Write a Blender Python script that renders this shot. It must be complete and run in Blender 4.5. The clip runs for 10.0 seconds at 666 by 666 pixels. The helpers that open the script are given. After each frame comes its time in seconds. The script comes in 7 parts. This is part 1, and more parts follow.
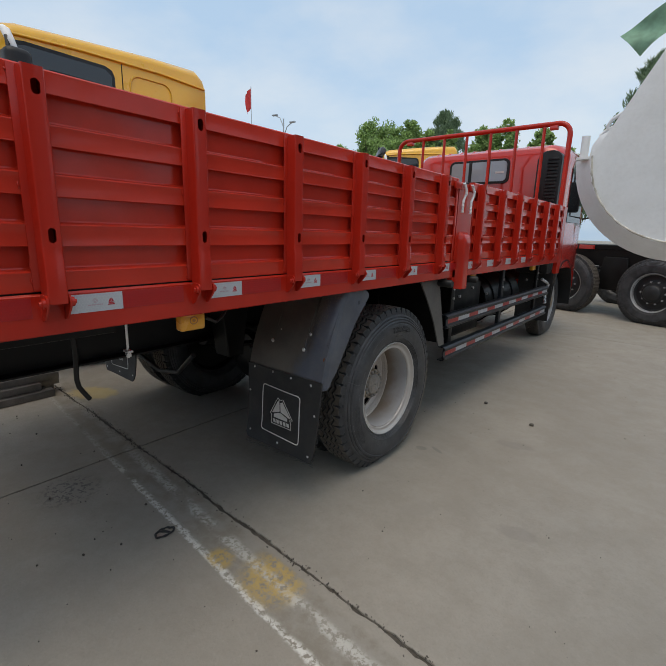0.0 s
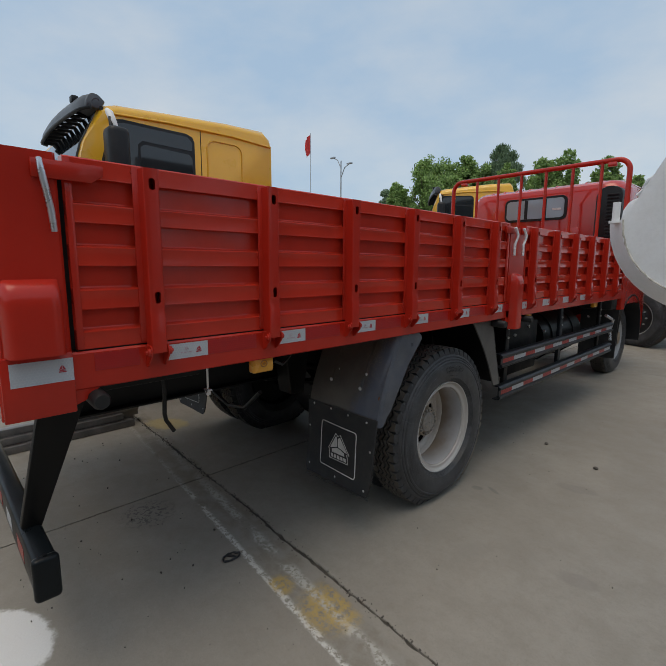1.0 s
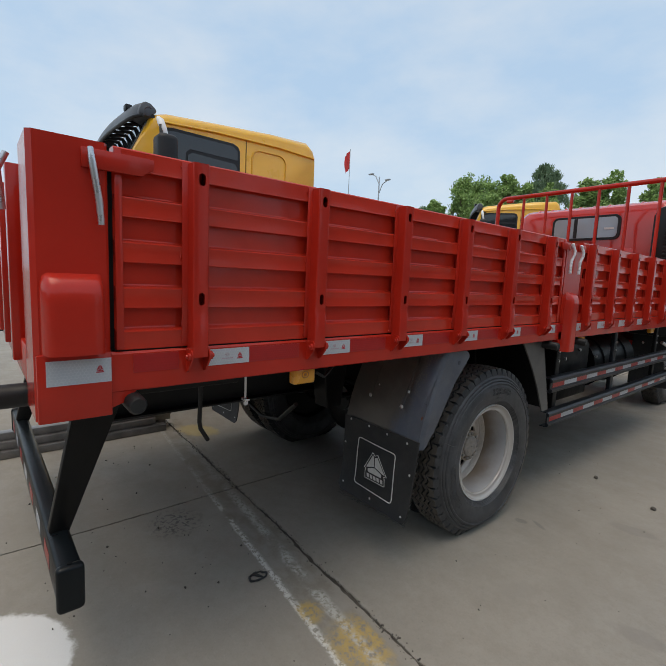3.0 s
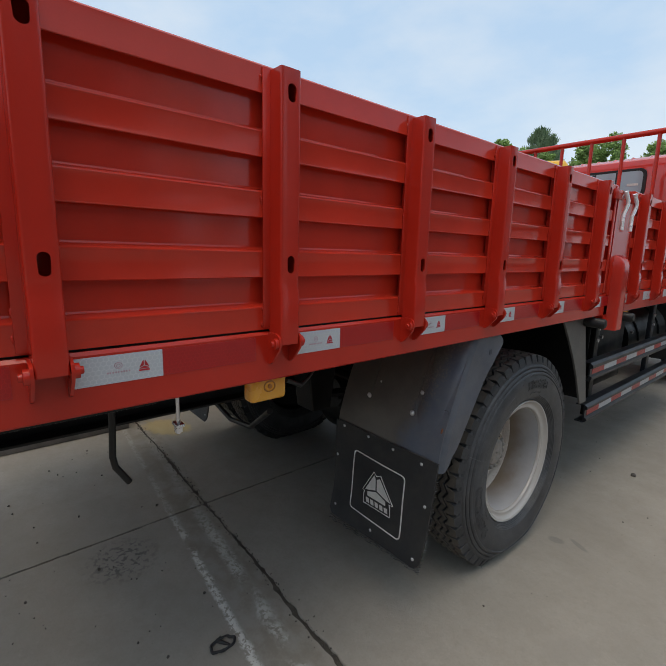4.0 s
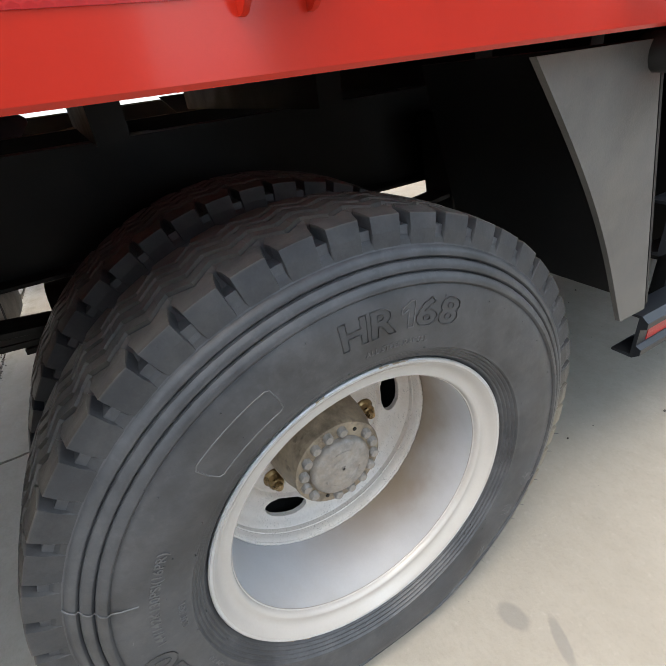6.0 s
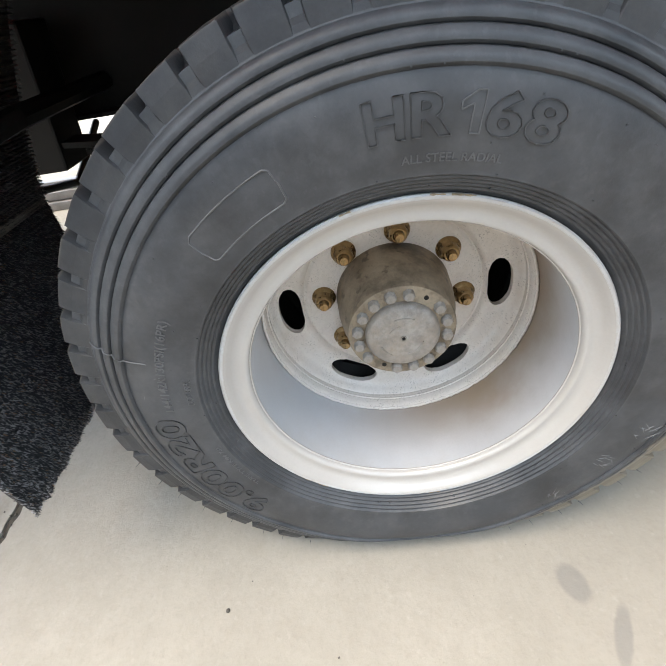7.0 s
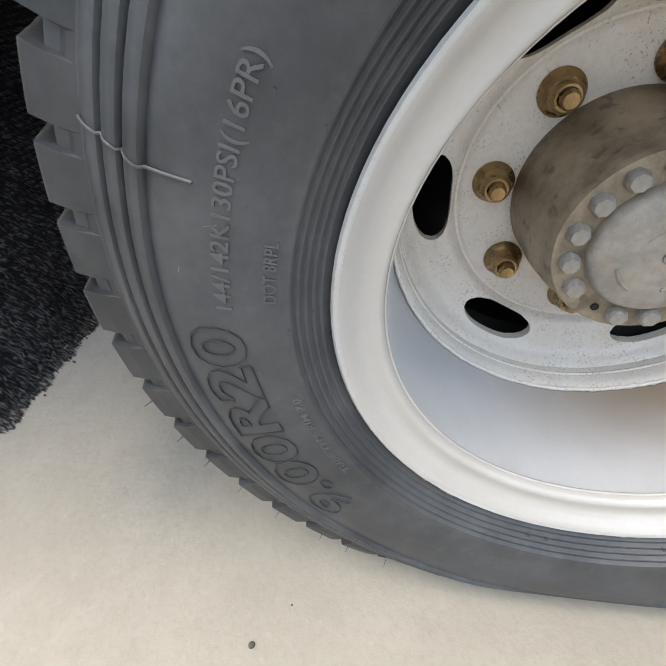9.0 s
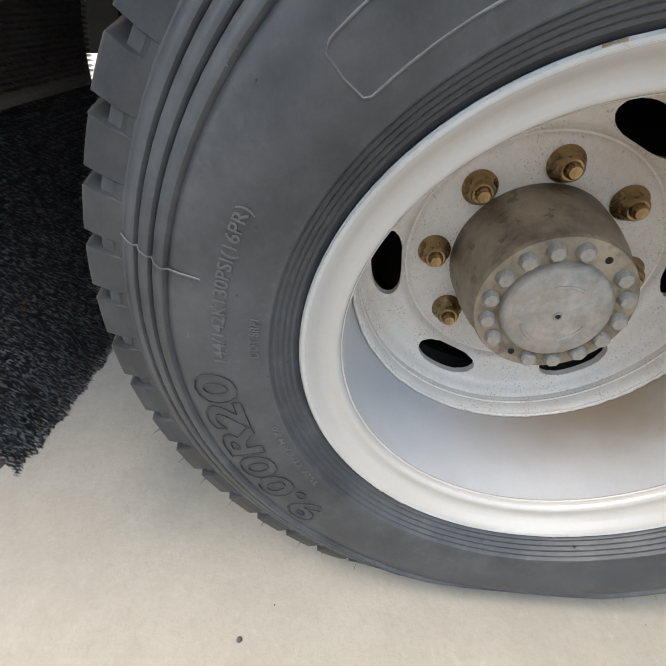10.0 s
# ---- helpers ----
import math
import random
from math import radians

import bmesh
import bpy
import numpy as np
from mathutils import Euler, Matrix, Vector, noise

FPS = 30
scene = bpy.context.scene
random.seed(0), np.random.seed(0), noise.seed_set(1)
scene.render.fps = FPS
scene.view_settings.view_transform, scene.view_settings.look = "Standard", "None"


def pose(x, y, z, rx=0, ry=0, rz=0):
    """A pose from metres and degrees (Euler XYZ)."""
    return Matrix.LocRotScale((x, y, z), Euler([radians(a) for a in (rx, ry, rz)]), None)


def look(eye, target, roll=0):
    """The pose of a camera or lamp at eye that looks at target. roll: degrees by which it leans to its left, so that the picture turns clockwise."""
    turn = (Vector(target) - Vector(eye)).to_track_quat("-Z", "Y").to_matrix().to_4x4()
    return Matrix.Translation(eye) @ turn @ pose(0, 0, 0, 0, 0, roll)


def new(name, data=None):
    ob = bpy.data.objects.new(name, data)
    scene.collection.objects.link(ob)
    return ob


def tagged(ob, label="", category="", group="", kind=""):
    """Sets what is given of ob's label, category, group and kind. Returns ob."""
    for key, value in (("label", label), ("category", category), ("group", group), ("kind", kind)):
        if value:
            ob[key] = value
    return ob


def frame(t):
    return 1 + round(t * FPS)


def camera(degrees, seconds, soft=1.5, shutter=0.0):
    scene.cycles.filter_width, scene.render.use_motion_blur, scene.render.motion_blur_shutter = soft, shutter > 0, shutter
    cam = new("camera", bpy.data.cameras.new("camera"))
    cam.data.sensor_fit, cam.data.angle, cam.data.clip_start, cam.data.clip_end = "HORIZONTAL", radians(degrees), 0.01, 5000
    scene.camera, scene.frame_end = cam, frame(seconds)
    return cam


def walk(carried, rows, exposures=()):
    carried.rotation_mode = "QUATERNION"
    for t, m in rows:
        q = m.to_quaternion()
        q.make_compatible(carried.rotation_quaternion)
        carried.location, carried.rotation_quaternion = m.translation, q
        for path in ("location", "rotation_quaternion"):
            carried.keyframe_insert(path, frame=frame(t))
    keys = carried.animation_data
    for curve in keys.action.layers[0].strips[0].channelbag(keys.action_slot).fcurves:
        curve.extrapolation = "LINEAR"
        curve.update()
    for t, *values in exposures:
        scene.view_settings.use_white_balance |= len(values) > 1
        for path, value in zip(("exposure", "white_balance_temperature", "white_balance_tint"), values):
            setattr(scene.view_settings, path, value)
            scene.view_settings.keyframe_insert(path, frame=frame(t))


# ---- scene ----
cam = camera(74.38, 10.0, soft=0.78)
PATH = [
    (0, look((2.462, -2.237, 1.410), (1.235, -0.722, 0.961), 1.57)),
    (0.5, look((2.542, -2.336, 1.482), (1.184, -0.905, 1.147), 0.57)),
    (1, look((2.567, -2.353, 1.482), (1.132, -0.992, 1.178), 0.30)),
    (1.5, look((2.526, -2.375, 1.474), (1.092, -1.013, 1.174), 1.32)),
    (2, look((2.492, -2.389, 1.473), (1.070, -1.013, 1.180), 2.29)),
    (2.5, look((2.486, -2.379, 1.464), (1.006, -1.059, 1.208), 1.76)),
    (2.7, look((2.487, -2.360, 1.459), (0.967, -1.082, 1.227), 1.83)),
    (3.8, look((2.113, -2.070, 1.451), (0.581, -0.815, 1.170), 2.93)),
    (4, look((2.001, -1.921, 1.410), (0.506, -0.641, 1.050), 1.47)),
    (4.5, look((1.789, -1.507, 1.371), (0.359, -0.242, 0.774), 0.22)),
    (5, look((1.605, -1.021, 1.307), (0.347, 0.270, 0.442), -2.96)),
    (5.3, look((1.565, -0.736, 1.257), (0.238, 0.463, 0.361), -4.66)),
    (5.5, look((1.543, -0.560, 1.204), (0.157, 0.551, 0.285), -6.00)),
    (5.7, look((1.545, -0.418, 1.168), (0.092, 0.578, 0.221), -6.80)),
    (6.8, look((1.577, -0.040, 1.006), (-0.025, -0.049, -0.191), -10.50)),
    (7, look((1.597, -0.067, 0.950), (0.008, -0.205, -0.256), -10.19)),
    (7.5, look((1.482, -0.217, 0.738), (-0.017, -0.531, -0.548), -8.35)),
    (8, look((1.426, -0.233, 0.691), (-0.084, -0.545, -0.583), -6.54)),
    (8.5, look((1.394, -0.249, 0.692), (-0.105, -0.535, -0.601), -4.36)),
    (9, look((1.387, -0.245, 0.688), (-0.123, -0.505, -0.598), -3.67)),
    (9.5, look((1.382, -0.246, 0.690), (-0.158, -0.495, -0.562), -3.66)),
    (10, look((1.460, -0.208, 0.782), (-0.118, -0.426, -0.427), -2.77)),
]
walk(cam, PATH, exposures=[(0.0, 0.0, 7850, 10), (0.5, -0.3, 7850, 10), (1.0, -0.3, 7850, 10), (1.5, -0.08, 7850, 10), (2.0, 0.0, 7850, 10), (2.7, 0.0, 7850, 10), (4.0, 0.1, 7850, 10), (4.5, 1.36, 7850, 10), (5.0, 1.6, 7850, 10), (5.5, 1.62, 7900, 10), (7.0, 1.95, 8000, 10), (10.0, 1.82, 8000, 10)])

# ---- world and sun: hazy bright sky, thin overcast ----
world = bpy.data.worlds.new("sky")
scene.world = world
world.use_nodes = True
wt = world.node_tree
bg = wt.nodes["Background"]
skytex = wt.nodes.new("ShaderNodeTexSky")
skytex.sky_type = "NISHITA"
skytex.sun_disc = False
skytex.sun_elevation = radians(74)
skytex.sun_rotation = radians(150)
skytex.air_density, skytex.dust_density, skytex.ozone_density = 1.0, 3.0, 1.5
wt.links.new(skytex.outputs[0], bg.inputs[0])
bg.inputs[1].default_value = 0.05
# thin cloud veil over the whole sky
veil = wt.nodes.new("ShaderNodeBackground")
wpos = wt.nodes.new("ShaderNodeTexCoord")
wmap = wt.nodes.new("ShaderNodeMapping")
wmap.inputs["Scale"].default_value = (1.0, 1.0, 2.2)
wn = wt.nodes.new("ShaderNodeTexNoise")
wn.inputs["Scale"].default_value, wn.inputs["Detail"].default_value, wn.inputs["Roughness"].default_value = 2.2, 7, 0.55
wmix = wt.nodes.new("ShaderNodeMix")
wmix.data_type = "RGBA"
wmix.inputs[6].default_value, wmix.inputs[7].default_value = (0.34, 0.535, 0.82, 1), (0.585, 0.695, 0.85, 1)
wadd = wt.nodes.new("ShaderNodeAddShader")
wt.links.new(wpos.outputs["Generated"], wmap.inputs[0])
wt.links.new(wmap.outputs[0], wn.inputs["Vector"])
wr = wt.nodes.new("ShaderNodeMapRange")
wr.inputs[1].default_value, wr.inputs[2].default_value = 0.36, 0.70
wt.links.new(wn.outputs["Fac"], wr.inputs[0])
wt.links.new(wr.outputs[0], wmix.inputs[0])
wt.links.new(wmix.outputs[2], veil.inputs[0])
veil.inputs[1].default_value = 0.97
wt.links.new(bg.outputs[0], wadd.inputs[0])
wt.links.new(veil.outputs[0], wadd.inputs[1])
wt.links.new(wadd.outputs[0], wt.nodes["World Output"].inputs[0])
sun = new("sun", bpy.data.lights.new("sun", "SUN"))
sun.data.energy, sun.data.angle, sun.data.color = 1.08, radians(40), (1.0, 0.96, 0.9)
sun.matrix_world = look((0, 0, 0), (-0.12, 0.25, -0.96))


# ---- materials ----
def tree_of(name):
    m = bpy.data.materials.new(name)
    m.use_nodes = True
    return m, m.node_tree, m.node_tree.nodes["Principled BSDF"]


def noise_of(t, vec, scale, detail=6.0, rough=0.6):
    n = t.nodes.new("ShaderNodeTexNoise")
    n.inputs["Scale"].default_value, n.inputs["Detail"].default_value, n.inputs["Roughness"].default_value = scale, detail, rough
    t.links.new(vec, n.inputs["Vector"])
    return n.outputs["Fac"]


def ramp(t, fac, lo, hi, a=0.0, b=1.0):
    n = t.nodes.new("ShaderNodeMapRange")
    n.interpolation_type = "SMOOTHSTEP"
    for k, v in zip((1, 2, 3, 4), (lo, hi, a, b)):
        n.inputs[k].default_value = v
    t.links.new(fac, n.inputs[0])
    return n.outputs[0]


def mixed(t, fac, a, b):
    n = t.nodes.new("ShaderNodeMix")
    n.data_type = "RGBA"
    for sock, v in ((n.inputs[0], fac), (n.inputs[6], a), (n.inputs[7], b)):
        if isinstance(v, (int, float)):
            sock.default_value = v
        elif isinstance(v, tuple):
            sock.default_value = (*v[:3], 1)
        else:
            t.links.new(v, sock)
    return n.outputs[2]


def arith(t, op, a, b=0.0):
    n = t.nodes.new("ShaderNodeMath")
    n.operation = op
    for i, v in enumerate((a, b)):
        if isinstance(v, (int, float)):
            n.inputs[i].default_value = v
        else:
            t.links.new(v, n.inputs[i])
    return n.outputs[0]


def relief(t, p, height, strength, dist=0.002):
    n = t.nodes.new("ShaderNodeBump")
    n.inputs["Strength"].default_value, n.inputs["Distance"].default_value = strength, dist
    t.links.new(height, n.inputs["Height"])
    t.links.new(n.outputs[0], p.inputs["Normal"])


def surface(name, base, rough=0.5, metal=0.0, vary=0.15, scale=6.0, grain=0.1, grain_scale=150.0, bump=0.15, coat=0.0, dust=None, dust_amount=0.0, dust_scale=3.0, spec=0.5, specks=None, wear=1.0, warp=0.0):
    """Base colour with broad patches and fine grain, roughness that follows them, a fine relief, and dust in clouds."""
    m, t, p = tree_of(name)
    pos = t.nodes.new("ShaderNodeTexCoord").outputs["Object"]
    big, fine = noise_of(t, pos, scale, 5), noise_of(t, pos, grain_scale, 4)
    dark = tuple(c * (1 - vary) for c in base)
    lite = tuple(min(1, c * (1 + vary)) for c in base)
    col = mixed(t, ramp(t, big, 0.3, 0.7), dark, lite)
    col = mixed(t, ramp(t, fine, 0.35, 0.75, 0.0, grain), col, tuple(c * 0.55 for c in base))
    if dust:
        cloud = arith(t, "MULTIPLY", ramp(t, noise_of(t, pos, dust_scale, 8, 0.7), 0.35, 0.75), dust_amount)
        col = mixed(t, cloud, col, dust)
    if specks:
        colour, amount, size = specks
        dots = ramp(t, noise_of(t, pos, size, 3, 0.5), 0.58, 0.66, 0, amount)
        col = mixed(t, arith(t, "MULTIPLY", dots, ramp(t, noise_of(t, pos, size * 0.08, 3), 0.38, 0.6)), col, colour)
    t.links.new(col, p.inputs["Base Color"])
    t.links.new(ramp(t, big, 0.25, 0.75, max(0.03, rough - 0.08 * wear), min(1, rough + 0.1 * wear)), p.inputs["Roughness"])
    p.inputs["Metallic"].default_value = metal
    p.inputs["Specular IOR Level"].default_value = spec
    p.inputs["Coat Weight"].default_value = coat
    p.inputs["Coat Roughness"].default_value = 0.08
    if bump:
        relief(t, p, fine, bump)
    if warp:
        # slow waviness of thin pressed sheet under the fine grain
        wave = t.nodes.new("ShaderNodeBump")
        wave.inputs["Strength"].default_value, wave.inputs["Distance"].default_value = warp, 0.02
        t.links.new(noise_of(t, pos, 3.2, 2, 0.4), wave.inputs["Height"])
        for link in list(p.inputs["Normal"].links):
            t.links.new(wave.outputs[0], link.from_node.inputs["Normal"])
        t.links.new(wave.outputs[0], p.inputs["Coat Normal"])
    return m


RED = surface("red_paint", (0.475, 0.024, 0.013), 0.2, 0, 0.10, 2.5, 0.05, 220, 0.012, coat=0.2, spec=0.3, wear=0.3, warp=0.25)
RED_DEEP = surface("red_pressed_sheet", (0.54, 0.032, 0.016), 0.15, 0, 0.12, 3.0, 0.05, 220, 0.012, coat=0.2, spec=0.3, wear=0.3, warp=0.45)
CAB_RED = surface("cab_red_paint", (0.55, 0.030, 0.020), 0.18, 0, 0.06, 2.0, 0.03, 300, 0.02, coat=0.8, spec=0.4)
YELLOW = surface("yellow_paint", (0.84, 0.44, 0.03), 0.3, 0, 0.05, 2.0, 0.04, 250, 0.02, coat=0.5)
BLACK = surface("black_chassis_paint", (0.006, 0.0062, 0.0065), 0.45, 0, 0.3, 8, 0.2, 120, 0.15, dust=(0.1, 0.09, 0.07), dust_amount=0.05, spec=0.25)
STEEL_BLUE = surface("dark_blue_steel", (0.013, 0.0165, 0.022), 0.38, 0.1, 0.25, 5, 0.15, 180, 0.1, dust=(0.2, 0.18, 0.15), dust_amount=0.05, spec=0.4)
PLASTIC = surface("black_plastic", (0.014, 0.0147, 0.0158), 0.42, 0, 0.2, 10, 0.15, 260, 0.2, dust=(0.16, 0.14, 0.12), dust_amount=0.05, spec=0.3)
FENDER = surface("grey_fender_plastic", (0.066, 0.081, 0.112), 0.45, 0, 0.32, 3.5, 0.2, 320, 0.2, dust=(0.2, 0.19, 0.175), dust_amount=0.4)
FENDER_GREY = surface("pale_grey_fender_plastic", (0.085, 0.083, 0.080), 0.42, 0, 0.25, 6, 0.2, 300, 0.2, dust=(0.17, 0.155, 0.135), dust_amount=0.4, dust_scale=8)
FLAP = surface("mud_flap_rubber", (0.016, 0.0178, 0.021), 0.48, 0, 0.22, 7, 0.2, 260, 0.2, dust=(0.085, 0.078, 0.066), dust_amount=0.32, dust_scale=5, spec=0.4)
RUBBER = surface("tyre_rubber", (0.038, 0.041, 0.046), 0.44, 0, 0.34, 7, 0.15, 400, 0.10, dust=(0.13, 0.131, 0.136), dust_amount=0.34, dust_scale=13, spec=0.45, specks=((0.13, 0.13, 0.135), 0.12, 90))
TREAD = surface("tread_rubber", (0.036, 0.038, 0.042), 0.5, 0, 0.25, 9, 0.2, 300, 0.2, dust=(0.115, 0.112, 0.108), dust_amount=0.32, dust_scale=13, spec=0.28)
RIM = surface("silver_rim_paint", (0.50, 0.51, 0.52), 0.38, 0.15, 0.06, 8, 0.12, 260, 0.06, dust=(0.38, 0.28, 0.19), dust_amount=0.5, dust_scale=3.5, specks=((0.3, 0.22, 0.15), 0.25, 300))
RIM_DISC = surface("dusty_disc_paint", (0.76, 0.71, 0.66), 0.42, 0.05, 0.08, 12, 0.2, 170, 0.15, dust=(0.42, 0.32, 0.235), dust_amount=0.55, dust_scale=6, specks=((0.15, 0.12, 0.09), 0.5, 330))
RING = surface("pale_lock_ring_paint", (0.45, 0.424, 0.398), 0.24, 0.05, 0.03, 6, 0.06, 240, 0.03, coat=0.5, dust=(0.40, 0.37, 0.33), dust_amount=0.1, dust_scale=9, wear=0.1)
CHIP = surface("chipped_tan_edge", (0.27, 0.2, 0.125), 0.7, 0, 0.35, 60, 0.4, 200, 0.3)
HUB = surface("dusty_cast_hub", (0.215, 0.165, 0.115), 0.5, 0.1, 0.45, 18, 0.4, 160, 0.5, dust=(0.42, 0.34, 0.25), dust_amount=0.75, dust_scale=9, specks=((0.07, 0.055, 0.04), 0.55, 45))
CAP = surface("grey_cast_cap", (0.31, 0.285, 0.26), 0.55, 0.2, 0.25, 40, 0.35, 140, 0.7, dust=(0.36, 0.27, 0.19), dust_amount=0.45, dust_scale=30)
BRASS = surface("passivated_zinc_nut", (0.34, 0.225, 0.11), 0.28, 0.85, 0.3, 40, 0.3, 200, 0.15)
ZINC = surface("zinc_handle", (0.66, 0.66, 0.68), 0.3, 0.85, 0.1, 20, 0.1, 200, 0.08)
LATCH = surface("bright_plated_steel", (0.80, 0.80, 0.80), 0.28, 0.35, 0.08, 20, 0.1, 200, 0.05)
WHITE = surface("white_chute_paint", (0.82, 0.825, 0.83), 0.4, 0, 0.05, 3, 0.1, 120, 0.1, dust=(0.5, 0.46, 0.4), dust_amount=0.25, dust_scale=5)
AMBER = surface("amber_lens", (0.78, 0.34, 0.03), 0.25, 0, 0.05, 12, 0.05, 200, 0.05, coat=0.5)
LENS_RING = surface("amber_lens_moulding", (0.42, 0.15, 0.012), 0.3, 0, 0.1, 30, 0.1, 200, 0.1)
WHITE_LINE = surface("white_print", (0.6, 0.6, 0.58), 0.6, 0, 0.1, 30, 0.2, 300, 0.0)
RED_PRINT = surface("red_print", (0.45, 0.02, 0.03), 0.5, 0, 0.1, 30, 0.1, 300, 0.0)
GREY_PRINT = surface("faded_red_print", (0.44, 0.27, 0.31), 0.5, 0, 0.1, 30, 0.1, 300, 0.0)
RUST_BAR = surface("dark_steel_tube", (0.22, 0.215, 0.215), 0.36, 0.6, 0.25, 6, 0.2, 150, 0.15, dust=(0.25, 0.2, 0.16), dust_amount=0.25)
POLE = surface("galvanised_pole", (0.4, 0.42, 0.44), 0.4, 0.5, 0.1, 4, 0.1, 100, 0.05)
FLAG_RED = surface("red_flag_cloth", (0.55, 0.03, 0.03), 0.8, 0, 0.15, 3, 0.1, 100, 0.1)
FLAG_GREEN = surface("green_flag_cloth", (0.2, 0.36, 0.25), 0.8, 0, 0.2, 3, 0.1, 100, 0.1)
BARK = surface("bark", (0.12, 0.09, 0.065), 0.9, 0, 0.3, 6, 0.4, 40, 0.6)
STONE = surface("grit_stone", (0.09, 0.08, 0.07), 0.9, 0, 0.4, 50, 0.3, 200, 0.4)
RUST = surface("rusty_brown", (0.16, 0.05, 0.02), 0.8, 0, 0.3, 60, 0.3, 200, 0.2)
SMEAR = surface("rubbed_fender_plastic", (0.036, 0.044, 0.062), 0.5, 0, 0.3, 30, 0.2, 300, 0.1)
VISOR = surface("grey_visor_plastic", (0.085, 0.094, 0.105), 0.4, 0, 0.2, 6, 0.1, 200, 0.1)
WHEEL_GREY = surface("grey_wheel_paint", (0.4, 0.41, 0.42), 0.45, 0.2, 0.1, 8, 0.1, 200, 0.1)
LETTER = surface("raised_rubber", (0.085, 0.087, 0.092), 0.5, 0, 0.15, 20, 0.15, 300, 0.1)
SCUFF = surface("chalk_scuff", (0.16, 0.16, 0.165), 0.8, 0, 0.2, 60, 0.3, 300, 0.1)
DARK = surface("joint_dirt", (0.085, 0.074, 0.06), 0.95, 0, 0.4, 20, 0.5, 90, 0.6)


def make_glass(name, tint):
    m, t, p = tree_of(name)
    p.inputs["Base Color"].default_value = (*tint, 1)
    p.inputs["Roughness"].default_value = 0.04
    p.inputs["Metallic"].default_value = 0.0
    p.inputs["Specular IOR Level"].default_value = 0.8
    return m


# pale base colour stands in for daylight seen through the cab
GLASS_DAYLIT = make_glass("daylit_rear_glass", (0.30, 0.36, 0.40))
GLASS = make_glass("dark_tinted_glass", (0.012, 0.015, 0.018))


def make_reflector(name, base, line):
    """Retro-reflective tape: a honeycomb of raised seal lines."""
    m, t, p = tree_of(name)
    pos = t.nodes.new("ShaderNodeTexCoord").outputs["Object"]
    sep = t.nodes.new("ShaderNodeSeparateXYZ")
    t.links.new(pos, sep.inputs[0])
    u, v = arith(t, "MULTIPLY", sep.outputs[1], 1 / 0.0085), arith(t, "MULTIPLY", sep.outputs[2], 1 / 0.0085)

    def hexdist(du, dv):
        fu = arith(t, "ABSOLUTE", arith(t, "SUBTRACT", arith(t, "FRACT", arith(t, "ADD", u, du)), 0.5))
        vv = arith(t, "MULTIPLY", arith(t, "SUBTRACT", arith(t, "FRACT", arith(t, "ADD", arith(t, "MULTIPLY", v, 1 / 1.732), dv)), 0.5), 1.732)
        fv = arith(t, "ABSOLUTE", vv)
        return arith(t, "MAXIMUM", fu, arith(t, "ADD", arith(t, "MULTIPLY", fu, 0.5), arith(t, "MULTIPLY", fv, 0.866)))

    d = arith(t, "MINIMUM", hexdist(0.0, 0.0), hexdist(0.5, 0.5))
    edge = ramp(t, d, 0.40, 0.46)
    col = mixed(t, edge, base, line)
    col = mixed(t, ramp(t, noise_of(t, pos, 25, 5), 0.45, 0.8, 0, 0.25), col, tuple(c * 0.7 for c in base))
    t.links.new(col, p.inputs["Base Color"])
    p.inputs["Roughness"].default_value = 0.3
    p.inputs["Coat Weight"].default_value = 0.1
    relief(t, p, edge, 0.2, 0.0006)
    return m


TAPE_WHITE = make_reflector("white_reflective_tape", (0.44, 0.465, 0.495), (0.52, 0.54, 0.56))
TAPE_RED = make_reflector("red_reflective_tape", (0.37, 0.006, 0.007), (0.43, 0.011, 0.011))


